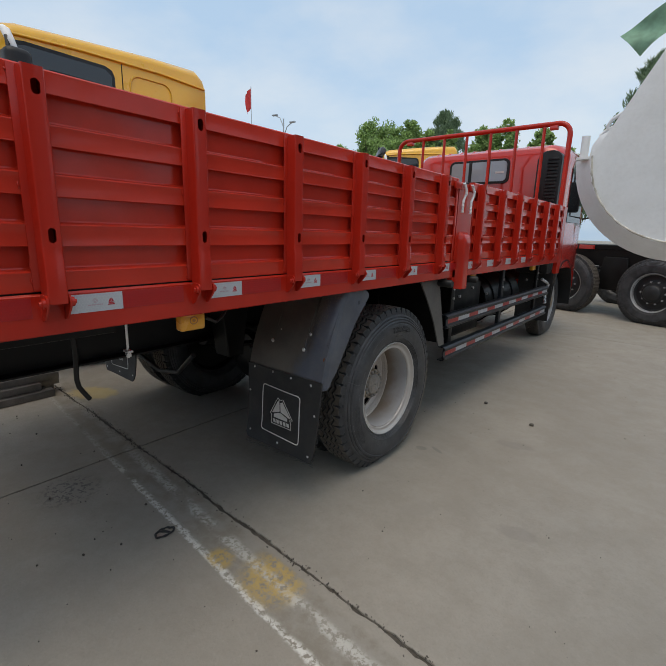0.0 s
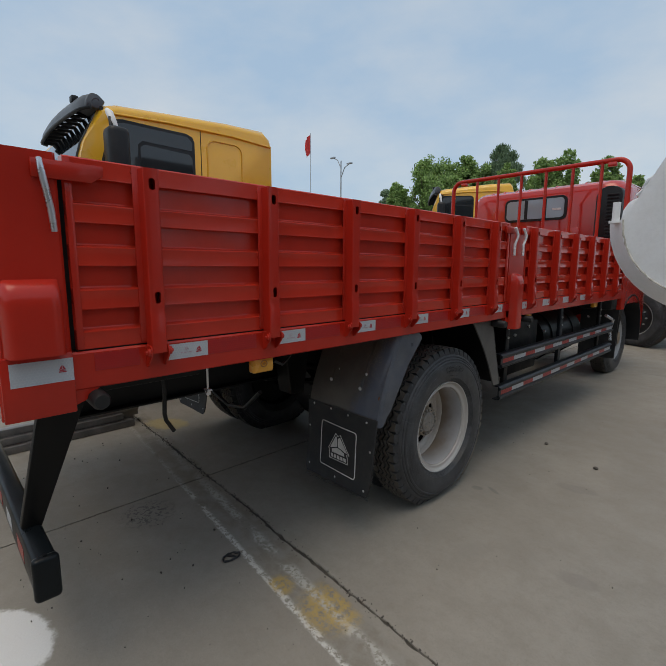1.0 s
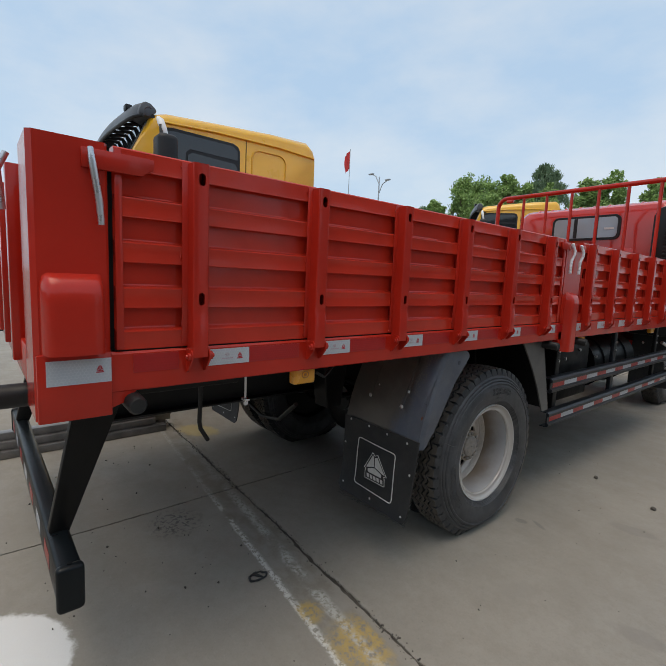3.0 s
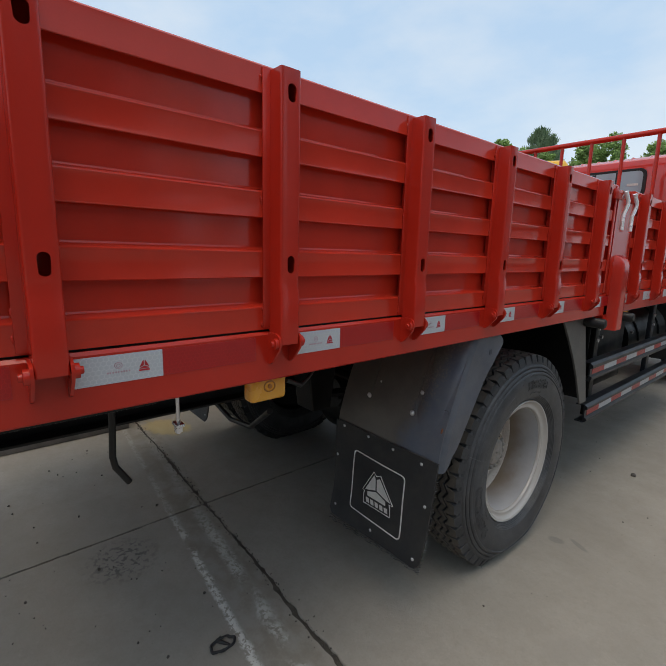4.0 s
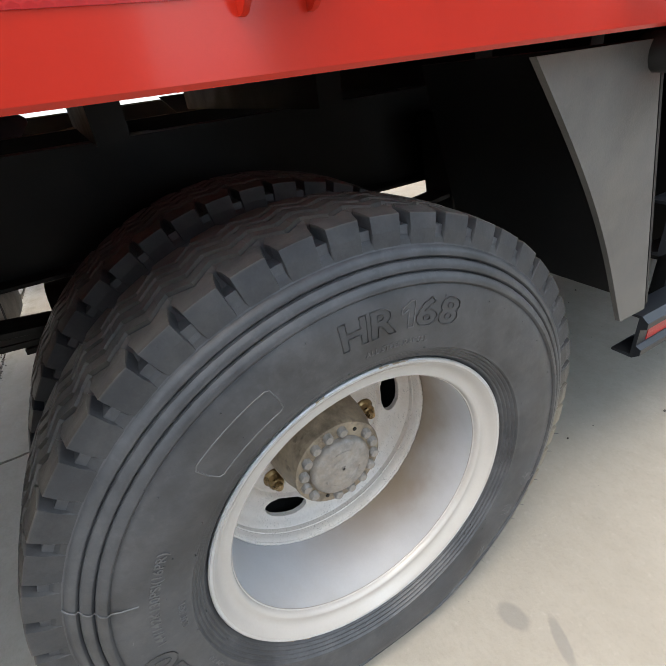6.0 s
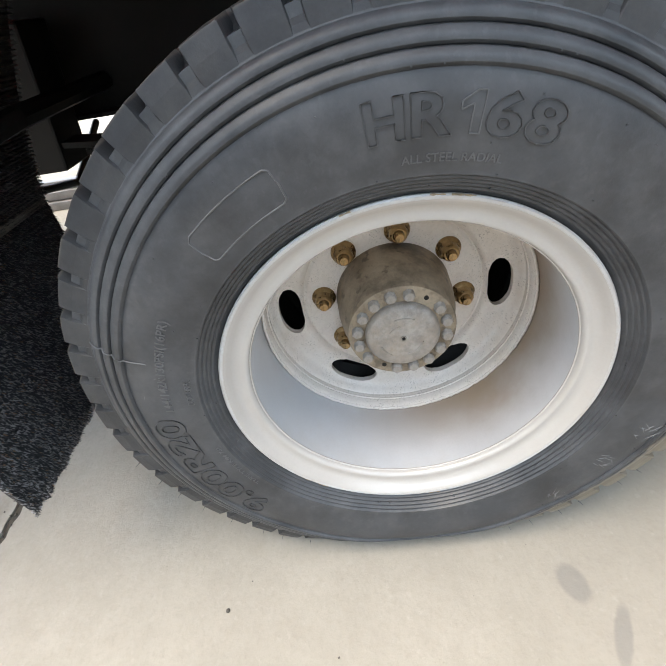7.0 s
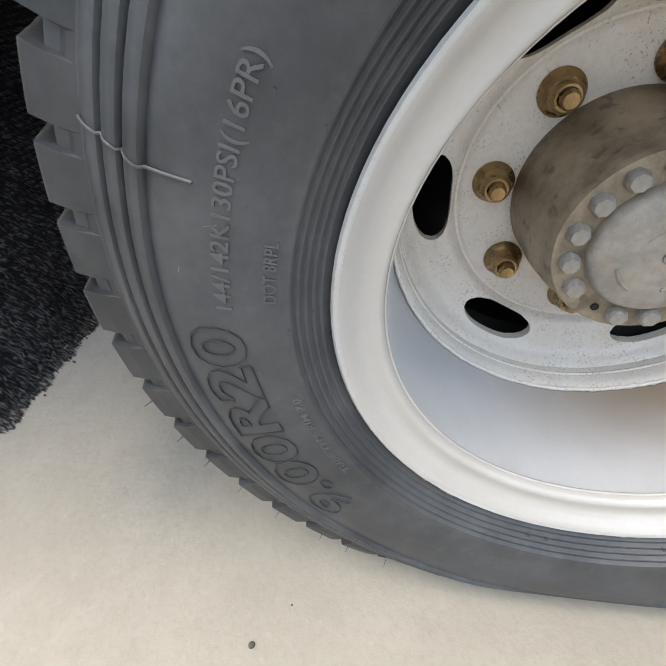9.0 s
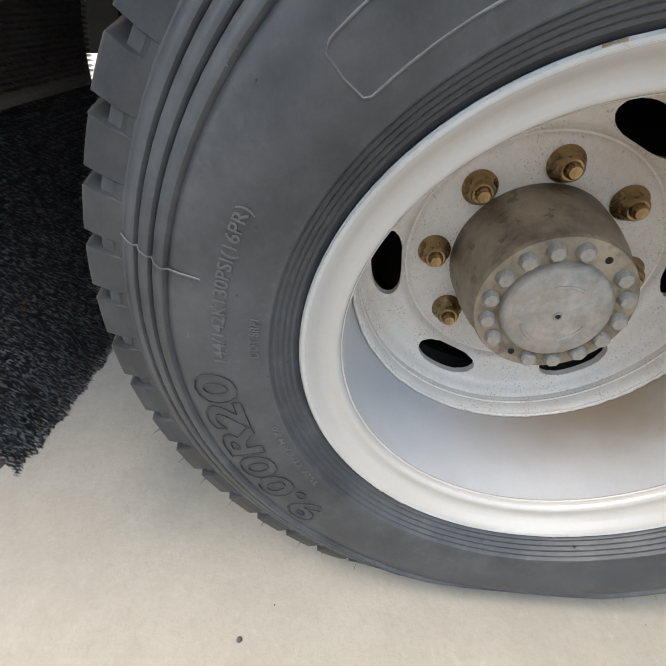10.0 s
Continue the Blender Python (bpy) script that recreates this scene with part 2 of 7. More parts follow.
def make_concrete():
    """Worn site concrete: trowel clouds, dust, dark spots, an old paint line with flecks, oil and a pale spill."""
    m, t, p = tree_of("worn_concrete")
    geo = t.nodes.new("ShaderNodeNewGeometry")
    pos = geo.outputs["Position"]
    sep = t.nodes.new("ShaderNodeSeparateXYZ")
    t.links.new(pos, sep.inputs[0])
    x, y = sep.outputs[0], sep.outputs[1]
    cloud, mid, fine = noise_of(t, pos, 0.7, 6, 0.6), noise_of(t, pos, 5.0, 6, 0.65), noise_of(t, pos, 90, 5, 0.7)
    col = mixed(t, ramp(t, cloud, 0.3, 0.72), (0.262, 0.238, 0.203), (0.326, 0.298, 0.256))
    col = mixed(t, ramp(t, mid, 0.35, 0.75, 0, 0.45), col, (0.252, 0.229, 0.195))
    col = mixed(t, ramp(t, noise_of(t, pos, 24, 6, 0.7), 0.42, 0.68, 0, 0.22), col, (0.21, 0.190, 0.161))
    col = mixed(t, ramp(t, fine, 0.45, 0.75, 0, 0.32), col, (0.2, 0.182, 0.156))
    col = mixed(t, ramp(t, noise_of(t, pos, 55, 3, 0.5), 0.62, 0.72, 0, 0.14), col, (0.42, 0.39, 0.34))
    spots = t.nodes.new("ShaderNodeTexVoronoi")
    spots.inputs["Scale"].default_value = 9
    t.links.new(pos, spots.inputs["Vector"])
    speck = ramp(t, arith(t, "ADD", spots.outputs["Distance"], arith(t, "MULTIPLY", fine, 0.06)), 0.085, 0.045)
    rare = ramp(t, noise_of(t, pos, 2.3, 3), 0.52, 0.6)
    col = mixed(t, arith(t, "MULTIPLY", arith(t, "MULTIPLY", speck, rare), 0.45), col, (0.14, 0.125, 0.11))

    pits = t.nodes.new("ShaderNodeTexVoronoi")
    pits.inputs["Scale"].default_value = 22
    t.links.new(pos, pits.inputs["Vector"])
    pit = ramp(t, arith(t, "ADD", pits.outputs["Distance"], arith(t, "MULTIPLY", fine, 0.05)), 0.075, 0.045)
    some = ramp(t, noise_of(t, pos, 9, 2), 0.50, 0.56)
    col = mixed(t, arith(t, "MULTIPLY", arith(t, "MULTIPLY", pit, some), 0.6), col, (0.11, 0.10, 0.09))

    def blot(cx, cy, rx, ry, turn, colour, amount, ragged=0.35, soft=0.25, fine_scale=9.0):
        ca, sa = math.cos(turn), math.sin(turn)
        dx, dy = arith(t, "SUBTRACT", x, cx), arith(t, "SUBTRACT", y, cy)
        a = arith(t, "ADD", arith(t, "MULTIPLY", dx, ca / rx), arith(t, "MULTIPLY", dy, sa / rx))
        b = arith(t, "ADD", arith(t, "MULTIPLY", dx, -sa / ry), arith(t, "MULTIPLY", dy, ca / ry))
        d = arith(t, "SQRT", arith(t, "ADD", arith(t, "MULTIPLY", a, a), arith(t, "MULTIPLY", b, b)))
        d = arith(t, "ADD", d, arith(t, "MULTIPLY", arith(t, "SUBTRACT", noise_of(t, pos, fine_scale, 7, 0.7), 0.5), ragged * 4))
        return mixed(t, ramp(t, d, 1 + soft, 1 - soft, 0, amount), col, colour)

    # old painted line along the joint: greyish sealed band, white flecks at its edges, yellow remains
    v = arith(t, "ADD", arith(t, "ADD", y, arith(t, "MULTIPLY", x, 0.093)), arith(t, "MULTIPLY", arith(t, "SUBTRACT", noise_of(t, pos, 14, 6, 0.7), 0.5), 0.04))
    band = arith(t, "MULTIPLY", ramp(t, v, -1.205, -1.18), ramp(t, v, -0.955, -0.985))
    col = mixed(t, arith(t, "MULTIPLY", band, 0.6), col, mixed(t, ramp(t, noise_of(t, pos, 7, 6, 0.7), 0.4, 0.62), (0.19, 0.168, 0.132), (0.275, 0.258, 0.225)))
    worn = ramp(t, noise_of(t, pos, 40, 8, 0.75), 0.44, 0.52)
    patchy = ramp(t, noise_of(t, pos, 4.1, 5), 0.36, 0.48)
    west = arith(t, "MULTIPLY", ramp(t, v, -1.205, -1.19), ramp(t, v, -1.155, -1.180))
    east = arith(t, "MULTIPLY", ramp(t, v, -1.10, -1.065), ramp(t, v, -1.01, -1.05))
    fade = ramp(t, x, -0.35, 0.25, 0.25, 1.0)
    for line, amt in ((west, 0.85), (east, 0.5)):
        col = mixed(t, arith(t, "MULTIPLY", arith(t, "MULTIPLY", line, arith(t, "MULTIPLY", arith(t, "MULTIPLY", worn, patchy), fade)), amt), col, (0.68, 0.67, 0.63))
    yel = arith(t, "MULTIPLY", ramp(t, noise_of(t, pos, 30, 8, 0.75), 0.40, 0.56), band)
    for cx, cy, r in ((1.055, -1.255, 0.09), (1.315, -1.165, 0.19)):
        dx, dy = arith(t, "SUBTRACT", x, cx), arith(t, "SUBTRACT", y, cy)
        near = ramp(t, arith(t, "SQRT", arith(t, "ADD", arith(t, "MULTIPLY", dx, dx), arith(t, "MULTIPLY", dy, dy))), r, r * 0.4)
        col = mixed(t, arith(t, "MULTIPLY", arith(t, "MULTIPLY", near, yel), 0.75), col, (0.50, 0.335, 0.09))
    col = blot(-1.38, -0.76, 0.2, 0.13, 0.4, (0.5, 0.37, 0.13), 0.55)
    # spattered stain beside the narrow joint
    dx, dy = arith(t, "SUBTRACT", x, 0.03), arith(t, "SUBTRACT", y, -1.47)
    near = ramp(t, arith(t, "SQRT", arith(t, "ADD", arith(t, "MULTIPLY", dx, dx), arith(t, "MULTIPLY", dy, dy))), 0.20, 0.05)
    drops = ramp(t, noise_of(t, pos, 36, 4, 0.6), 0.50, 0.58)
    col = mixed(t, arith(t, "MULTIPLY", arith(t, "ADD", arith(t, "MULTIPLY", near, 0.18), arith(t, "MULTIPLY", near, drops)), 0.9), col, (0.12, 0.11, 0.10))
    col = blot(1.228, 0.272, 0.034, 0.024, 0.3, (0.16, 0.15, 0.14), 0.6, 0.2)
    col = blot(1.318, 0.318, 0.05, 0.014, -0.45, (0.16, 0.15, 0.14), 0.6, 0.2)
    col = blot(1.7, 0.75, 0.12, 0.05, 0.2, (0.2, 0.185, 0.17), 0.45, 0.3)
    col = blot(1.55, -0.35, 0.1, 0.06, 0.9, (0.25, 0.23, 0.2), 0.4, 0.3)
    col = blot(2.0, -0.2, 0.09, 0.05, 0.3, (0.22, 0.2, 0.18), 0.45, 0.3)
    col = blot(0.55, -2.28, 0.26, 0.17, 0.5, (0.78, 0.78, 0.77), 0.85, 0.14, 0.08)
    t.links.new(col, p.inputs["Base Color"])
    t.links.new(ramp(t, mid, 0.3, 0.7, 0.6, 0.85), p.inputs["Roughness"])
    relief(t, p, arith(t, "ADD", fine, arith(t, "MULTIPLY", mid, 0.6)), 0.35, 0.004)
    return m


CONCRETE = make_concrete()


def make_leaf(name, a, b):
    m, t, p = tree_of(name)
    geo = t.nodes.new("ShaderNodeNewGeometry")
    col = mixed(t, geo.outputs["Random Per Island"], a, b)
    t.links.new(col, p.inputs["Base Color"])
    p.inputs["Roughness"].default_value = 0.6
    thin = t.nodes.new("ShaderNodeBsdfTranslucent")
    t.links.new(col, thin.inputs[0])
    both = t.nodes.new("ShaderNodeMixShader")
    both.inputs[0].default_value = 0.4
    t.links.new(p.outputs[0], both.inputs[1])
    t.links.new(thin.outputs[0], both.inputs[2])
    t.links.new(both.outputs[0], t.nodes["Material Output"].inputs[0])
    return m


def make_bristle():
    """Short plastic bristles, most of them dark, some coloured pale like tips catching light, a few brown with dirt."""
    m, t, p = tree_of("black_bristle")
    rnd = t.nodes.new("ShaderNodeNewGeometry").outputs["Random Per Island"]
    col = mixed(t, ramp(t, rnd, 0.45, 1.0), (0.022, 0.022, 0.023), (0.36, 0.355, 0.35))
    col = mixed(t, ramp(t, rnd, 0.965, 0.97), col, (0.22, 0.13, 0.07))
    t.links.new(col, p.inputs["Base Color"])
    p.inputs["Roughness"].default_value = 0.4
    return m


BRISTLE = make_bristle()


def rolled_dust(m):
    """Brown yard dust picked up by the faces that roll on the ground."""
    t = m.node_tree
    p = t.nodes["Principled BSDF"]
    base = p.inputs["Base Color"].links[0].from_socket
    pos = t.nodes.new("ShaderNodeTexCoord").outputs["Object"]
    sep = t.nodes.new("ShaderNodeSeparateXYZ")
    t.links.new(pos, sep.inputs[0])
    y, z = sep.outputs[1], sep.outputs[2]
    rad = arith(t, "SQRT", arith(t, "ADD", arith(t, "MULTIPLY", y, y), arith(t, "MULTIPLY", z, z)))
    cloud = ramp(t, noise_of(t, pos, 16, 7, 0.7), 0.3, 0.65, 0.35, 0.95)
    t.links.new(mixed(t, arith(t, "MULTIPLY", ramp(t, rad, 0.5015, 0.5050), cloud), base, (0.125, 0.108, 0.091)), p.inputs["Base Color"])
    return m


def dusty_shoulder(m):
    """Tan yard dust caked on the tyre's shoulder where it was last rolled through a puddle, seen low and forward."""
    t = m.node_tree
    p = t.nodes["Principled BSDF"]
    base = p.inputs["Base Color"].links[0].from_socket
    pos = t.nodes.new("ShaderNodeTexCoord").outputs["Object"]
    sep = t.nodes.new("ShaderNodeSeparateXYZ")
    t.links.new(pos, sep.inputs[0])
    y, z = sep.outputs[1], sep.outputs[2]
    ragged = arith(t, "MULTIPLY", arith(t, "SUBTRACT", noise_of(t, pos, 26, 7, 0.7), 0.5), 0.14)
    rad = arith(t, "ADD", arith(t, "SQRT", arith(t, "ADD", arith(t, "MULTIPLY", y, y), arith(t, "MULTIPLY", z, z))), ragged)
    mask = arith(t, "MULTIPLY", ramp(t, rad, 0.43, 0.455), ramp(t, arith(t, "ADD", arith(t, "SUBTRACT", y, z), ragged), 0.38, 0.56))
    t.links.new(mixed(t, arith(t, "MULTIPLY", mask, 0.75), base, (0.24, 0.205, 0.155)), p.inputs["Base Color"])
    return m


def make_muddy_fender():
    """Blue-grey fender plastic under dried brown road mud, thick towards the middle of the truck and thrown out in a ragged mottled edge."""
    m = surface("muddy_fender_plastic", (0.066, 0.081, 0.112), 0.45, 0, 0.3, 3.5, 0.2, 320, 0.2, dust=(0.2, 0.19, 0.175), dust_amount=0.35)
    t = m.node_tree
    p = t.nodes["Principled BSDF"]
    base = p.inputs["Base Color"].links[0].from_socket
    pos = t.nodes.new("ShaderNodeTexCoord").outputs["Object"]
    sep = t.nodes.new("ShaderNodeSeparateXYZ")
    t.links.new(pos, sep.inputs[0])
    x, z = arith(t, "ABSOLUTE", sep.outputs[0]), sep.outputs[2]
    limit = arith(t, "ADD", arith(t, "MULTIPLY", arith(t, "SUBTRACT", z, 0.70), 0.33), 0.995)
    rag = arith(t, "MULTIPLY", arith(t, "SUBTRACT", noise_of(t, pos, 14, 7, 0.7), 0.5), 0.16)
    inside = arith(t, "ADD", arith(t, "SUBTRACT", limit, x), rag)
    mud = ramp(t, inside, -0.035, 0.05)
    brown = mixed(t, ramp(t, noise_of(t, pos, 4, 6, 0.65), 0.3, 0.7), (0.088, 0.079, 0.066), (0.142, 0.128, 0.107))
    col = mixed(t, arith(t, "MULTIPLY", mud, 0.93), base, brown)
    # crusty flecks along the edge of the mud
    edge = arith(t, "MULTIPLY", ramp(t, inside, -0.05, -0.01), ramp(t, inside, 0.07, 0.02))
    fleck = arith(t, "MULTIPLY", ramp(t, noise_of(t, pos, 110, 4, 0.6), 0.50, 0.60), edge)
    col = mixed(t, arith(t, "MULTIPLY", fleck, arith(t, "MULTIPLY", ramp(t, z, 0.80, 0.92), 0.75)), col, (0.17, 0.15, 0.125))
    t.links.new(col, p.inputs["Base Color"])
    return m


APRON = make_muddy_fender()


def make_bowl():
    """Silver rim paint under dust clouds, browner towards the disc and the forward side."""
    m = surface("dusty_bowl_paint", (0.49, 0.505, 0.53), 0.36, 0.12, 0.05, 8, 0.08, 260, 0.05, dust=(0.40, 0.33, 0.26), dust_amount=0.25, dust_scale=6)
    t = m.node_tree
    p = t.nodes["Principled BSDF"]
    base = p.inputs["Base Color"].links[0].from_socket
    pos = t.nodes.new("ShaderNodeTexCoord").outputs["Object"]
    sep = t.nodes.new("ShaderNodeSeparateXYZ")
    t.links.new(pos, sep.inputs[0])
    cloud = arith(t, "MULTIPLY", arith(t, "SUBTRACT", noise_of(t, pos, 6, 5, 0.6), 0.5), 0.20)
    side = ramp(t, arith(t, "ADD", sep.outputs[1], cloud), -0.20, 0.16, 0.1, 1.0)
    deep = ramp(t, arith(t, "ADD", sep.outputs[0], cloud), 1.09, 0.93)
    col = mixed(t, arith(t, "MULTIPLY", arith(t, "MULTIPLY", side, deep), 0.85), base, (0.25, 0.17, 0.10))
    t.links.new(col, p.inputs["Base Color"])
    return m


BOWL = make_bowl()
REAR_RUBBER = dusty_shoulder(RUBBER.copy())
TREAD = rolled_dust(TREAD)
REAR_TREAD = dusty_shoulder(TREAD.copy())
UNDERRUN = surface("blue_black_bar_paint", (0.006, 0.009, 0.011), 0.34, 0, 0.2, 6, 0.1, 200, 0.08, spec=0.25)
LEAF = make_leaf("leaves", (0.10, 0.185, 0.05), (0.38, 0.56, 0.19))
LEAF_DARK = make_leaf("dark_leaves", (0.085, 0.145, 0.08), (0.25, 0.36, 0.21))


# ---- building helpers ----
def part(name, bm, material, parent=None, label="", smooth=None):
    me = bpy.data.meshes.new(name)
    bmesh.ops.recalc_face_normals(bm, faces=bm.faces)
    if smooth is not None:
        for f in bm.faces:
            f.smooth = True
        for e in bm.edges:
            e.smooth = len(e.link_faces) == 2 and e.calc_face_angle(3.2) < radians(smooth)
    bm.to_mesh(me)
    bm.free()
    me.materials.append(material)
    ob = new(name, me)
    ob.parent = parent
    if label:
        ob["label"] = label
    return ob


def share(name, me, parent, m, label=""):
    ob = new(name, me)
    ob.parent = parent
    ob.matrix_basis = m
    if label:
        ob["label"] = label
    return ob


def thing(name, label, category, m=None, group="", kind=""):
    ob = new(name)
    ob.empty_display_size = 0.2
    if m is not None:
        ob.matrix_basis = m
    return tagged(ob, label, category, group, kind)


def box(bm, x0, x1, y0, y1, z0, z1, bevel=0.0, seg=2):
    r = bmesh.ops.create_cube(bm, size=1, matrix=Matrix.LocRotScale(((x0 + x1) / 2, (y0 + y1) / 2, (z0 + z1) / 2), None, (abs(x1 - x0), abs(y1 - y0), abs(z1 - z0))))
    if bevel:
        es = {e for v in r["verts"] for e in v.link_edges}
        bmesh.ops.bevel(bm, geom=list(es), offset=bevel, segments=seg, affect="EDGES", profile=0.5)
    return bm


def B():
    return bmesh.new()


def prism(bm, pts, axis, a, b, bevel=0.0):
    """A polygon in the two other axes, drawn along the axis from a to b."""
    def place(u, v, w):
        return {"x": (w, u, v), "y": (u, w, v), "z": (u, v, w)}[axis]
    lo = [bm.verts.new(place(u, v, a)) for u, v in pts]
    hi = [bm.verts.new(place(u, v, b)) for u, v in pts]
    fs = [bm.faces.new(lo), bm.faces.new(hi[::-1])]
    n = len(pts)
    for i in range(n):
        fs.append(bm.faces.new((lo[i], hi[i], hi[(i + 1) % n], lo[(i + 1) % n])))
    if bevel:
        es = {e for f in fs for e in f.edges}
        bmesh.ops.bevel(bm, geom=list(es), offset=bevel, segments=2, affect="EDGES", profile=0.5)
    return bm


def ribbon(bm, pts, axis, a, b, thick):
    """An open line in the two other axes, given a thickness and drawn along the axis."""
    off = []
    for i, (u, v) in enumerate(pts):
        p0, p1 = pts[max(0, i - 1)], pts[min(len(pts) - 1, i + 1)]
        du, dv = p1[0] - p0[0], p1[1] - p0[1]
        l = math.hypot(du, dv) or 1
        off.append((u - dv / l * thick, v + du / l * thick))
    return prism(bm, list(pts) + off[::-1], axis, a, b)


def tube(bm, pts, r, seg=10, closed=False):
    pts = [Vector(p) for p in pts]
    rings = []
    n = len(pts)
    up = None
    for i, p in enumerate(pts):
        a = pts[i - 1] if i or closed else p
        b = pts[(i + 1) % n] if i < n - 1 or closed else p
        d = (b - a).normalized()
        if up is None:
            up = d.orthogonal().normalized()
        up = (up - d * up.dot(d)).normalized()
        side = d.cross(up)
        rr = r[i] if isinstance(r, (list, tuple)) else r
        rings.append([bm.verts.new(p + (up * math.cos(k * math.tau / seg) + side * math.sin(k * math.tau / seg)) * rr) for k in range(seg)])
    for i in range(n if closed else n - 1):
        A, C = rings[i], rings[(i + 1) % n]
        for k in range(seg):
            bm.faces.new((A[k], A[(k + 1) % seg], C[(k + 1) % seg], C[k]))
    if not closed:
        bm.faces.new(rings[0][::-1])
        bm.faces.new(rings[-1])
    return bm


def arc(c, r, a0, a1, n, plane="xz"):
    out = []
    for i in range(n + 1):
        a = radians(a0 + (a1 - a0) * i / n)
        u, v = r * math.cos(a), r * math.sin(a)
        out.append({"xz": (c[0] + u, c[1], c[2] + v), "yz": (c[0], c[1] + u, c[2] + v), "xy": (c[0] + u, c[1] + v, c[2])}[plane])
    return out


def lathe(bm, profile, seg=64, x=0.0, y=0.0, z=0.0, closed=False):
    """Turn a profile of (x, radius) about the axis along x through (y, z)."""
    rings = []
    for px, pr in profile:
        rings.append([bm.verts.new((x + px, y + pr * math.cos(k * math.tau / seg), z + pr * math.sin(k * math.tau / seg))) for k in range(seg)])
    n = len(rings)
    for i in range(n if closed else n - 1):
        A, C = rings[i], rings[(i + 1) % n]
        for k in range(seg):
            bm.faces.new((A[k], A[(k + 1) % seg], C[(k + 1) % seg], C[k]))
    return bm


def disc_cap(bm, x, y, z, r, seg=32):
    bm.faces.new([bm.verts.new((x, y + r * math.cos(k * math.tau / seg), z + r * math.sin(k * math.tau / seg))) for k in range(seg)])
    return bm


def words(text, size, depth, bold=0.0):
    """A raised text as mesh data in its own plane (x along the line, y up), origin at the middle of its base line."""
    cu = bpy.data.curves.new("words", "FONT")
    cu.body, cu.size, cu.extrude, cu.align_x, cu.resolution_u, cu.offset = text, size, depth, "CENTER", 3, bold
    ob = bpy.data.objects.new("words", cu)
    scene.collection.objects.link(ob)
    me = bpy.data.meshes.new_from_object(ob.evaluated_get(bpy.context.evaluated_depsgraph_get()))
    bpy.data.objects.remove(ob)
    bpy.data.curves.remove(cu)
    bm = bmesh.new()
    bm.from_mesh(me)
    bpy.data.meshes.remove(me)
    return bm


# ---- red cargo truck: rear axle at y = 0, front towards +y ----
truck = thing("cargo_truck", "red flatbed cargo truck with ribbed drop sides standing on concrete", "truck")
SIDE = 1.2            # outer face of the bed's side beam
BEAM0, BEAM1 = 1.128, 1.238
TOP = 1.752
PANEL_TOP = 1.768
PITCH = 0.4345
HUBZ = 0.4718


def rib_profile():
    """The pressed side sheet from bottom to top (x, z): four sunk bands, each with a near-level sill and the lip of the rib above lapping over a narrow slot."""
    out, x1, x0 = [(1.195, 1.243)], 1.195, 1.173
    for lo, hi in ((1.293, 1.355), (1.410, 1.477), (1.530, 1.595), (1.646, 1.714)):
        out += [(x1, lo - 0.006), (x1 + 0.0012, lo - 0.0030), (x1 + 0.0008, lo - 0.0006), (x1 - 0.0010, lo + 0.0006), (x1 - 0.004, lo + 0.0012), (x0 + 0.006, lo + 0.0040), (x0 + 0.0018, lo + 0.0058), (x0, lo + 0.0095)]
        out += [(x0, hi + 0.018), (x1 - 0.006, hi + 0.018), (x1 - 0.0045, hi + 0.004), (x1 - 0.0030, hi + 0.0004), (x1 - 0.0008, hi), (x1 + 0.0006, hi + 0.0014), (x1, hi + 0.0045)]
    return out + [(x1, PANEL_TOP - 0.004), (x1 - 0.004, PANEL_TOP)]


def slotted_plate(bm, y0, y1, z0, z1, x, holes):
    """A flat face at x with upright oval holes (centre y, centre z, half width, half height), each with a short inner wall."""
    loop = [bm.verts.new((x, y, z)) for y, z in ((y0, z0), (y1, z0), (y1, z1), (y0, z1))]
    edges = [bm.edges.new((loop[i], loop[(i + 1) % 4])) for i in range(4)]
    for cy, cz, hw, hh in holes:
        pts = []
        for k in range(16):
            a = k * math.tau / 16
            pts.append((cy + hw * math.cos(a), cz + hw * math.sin(a) + (hh - hw) * (1 if math.sin(a) >= 0 else -1)))
        front = [bm.verts.new((x, *q)) for q in pts]
        back = [bm.verts.new((x - 0.004, *q)) for q in pts]
        edges += [bm.edges.new((front[i], front[(i + 1) % 16])) for i in range(16)]
        for i in range(16):
            bm.faces.new((front[i], front[(i + 1) % 16], back[(i + 1) % 16], back[i]))
    bmesh.ops.triangle_fill(bm, use_beauty=True, use_dissolve=False, edges=edges)


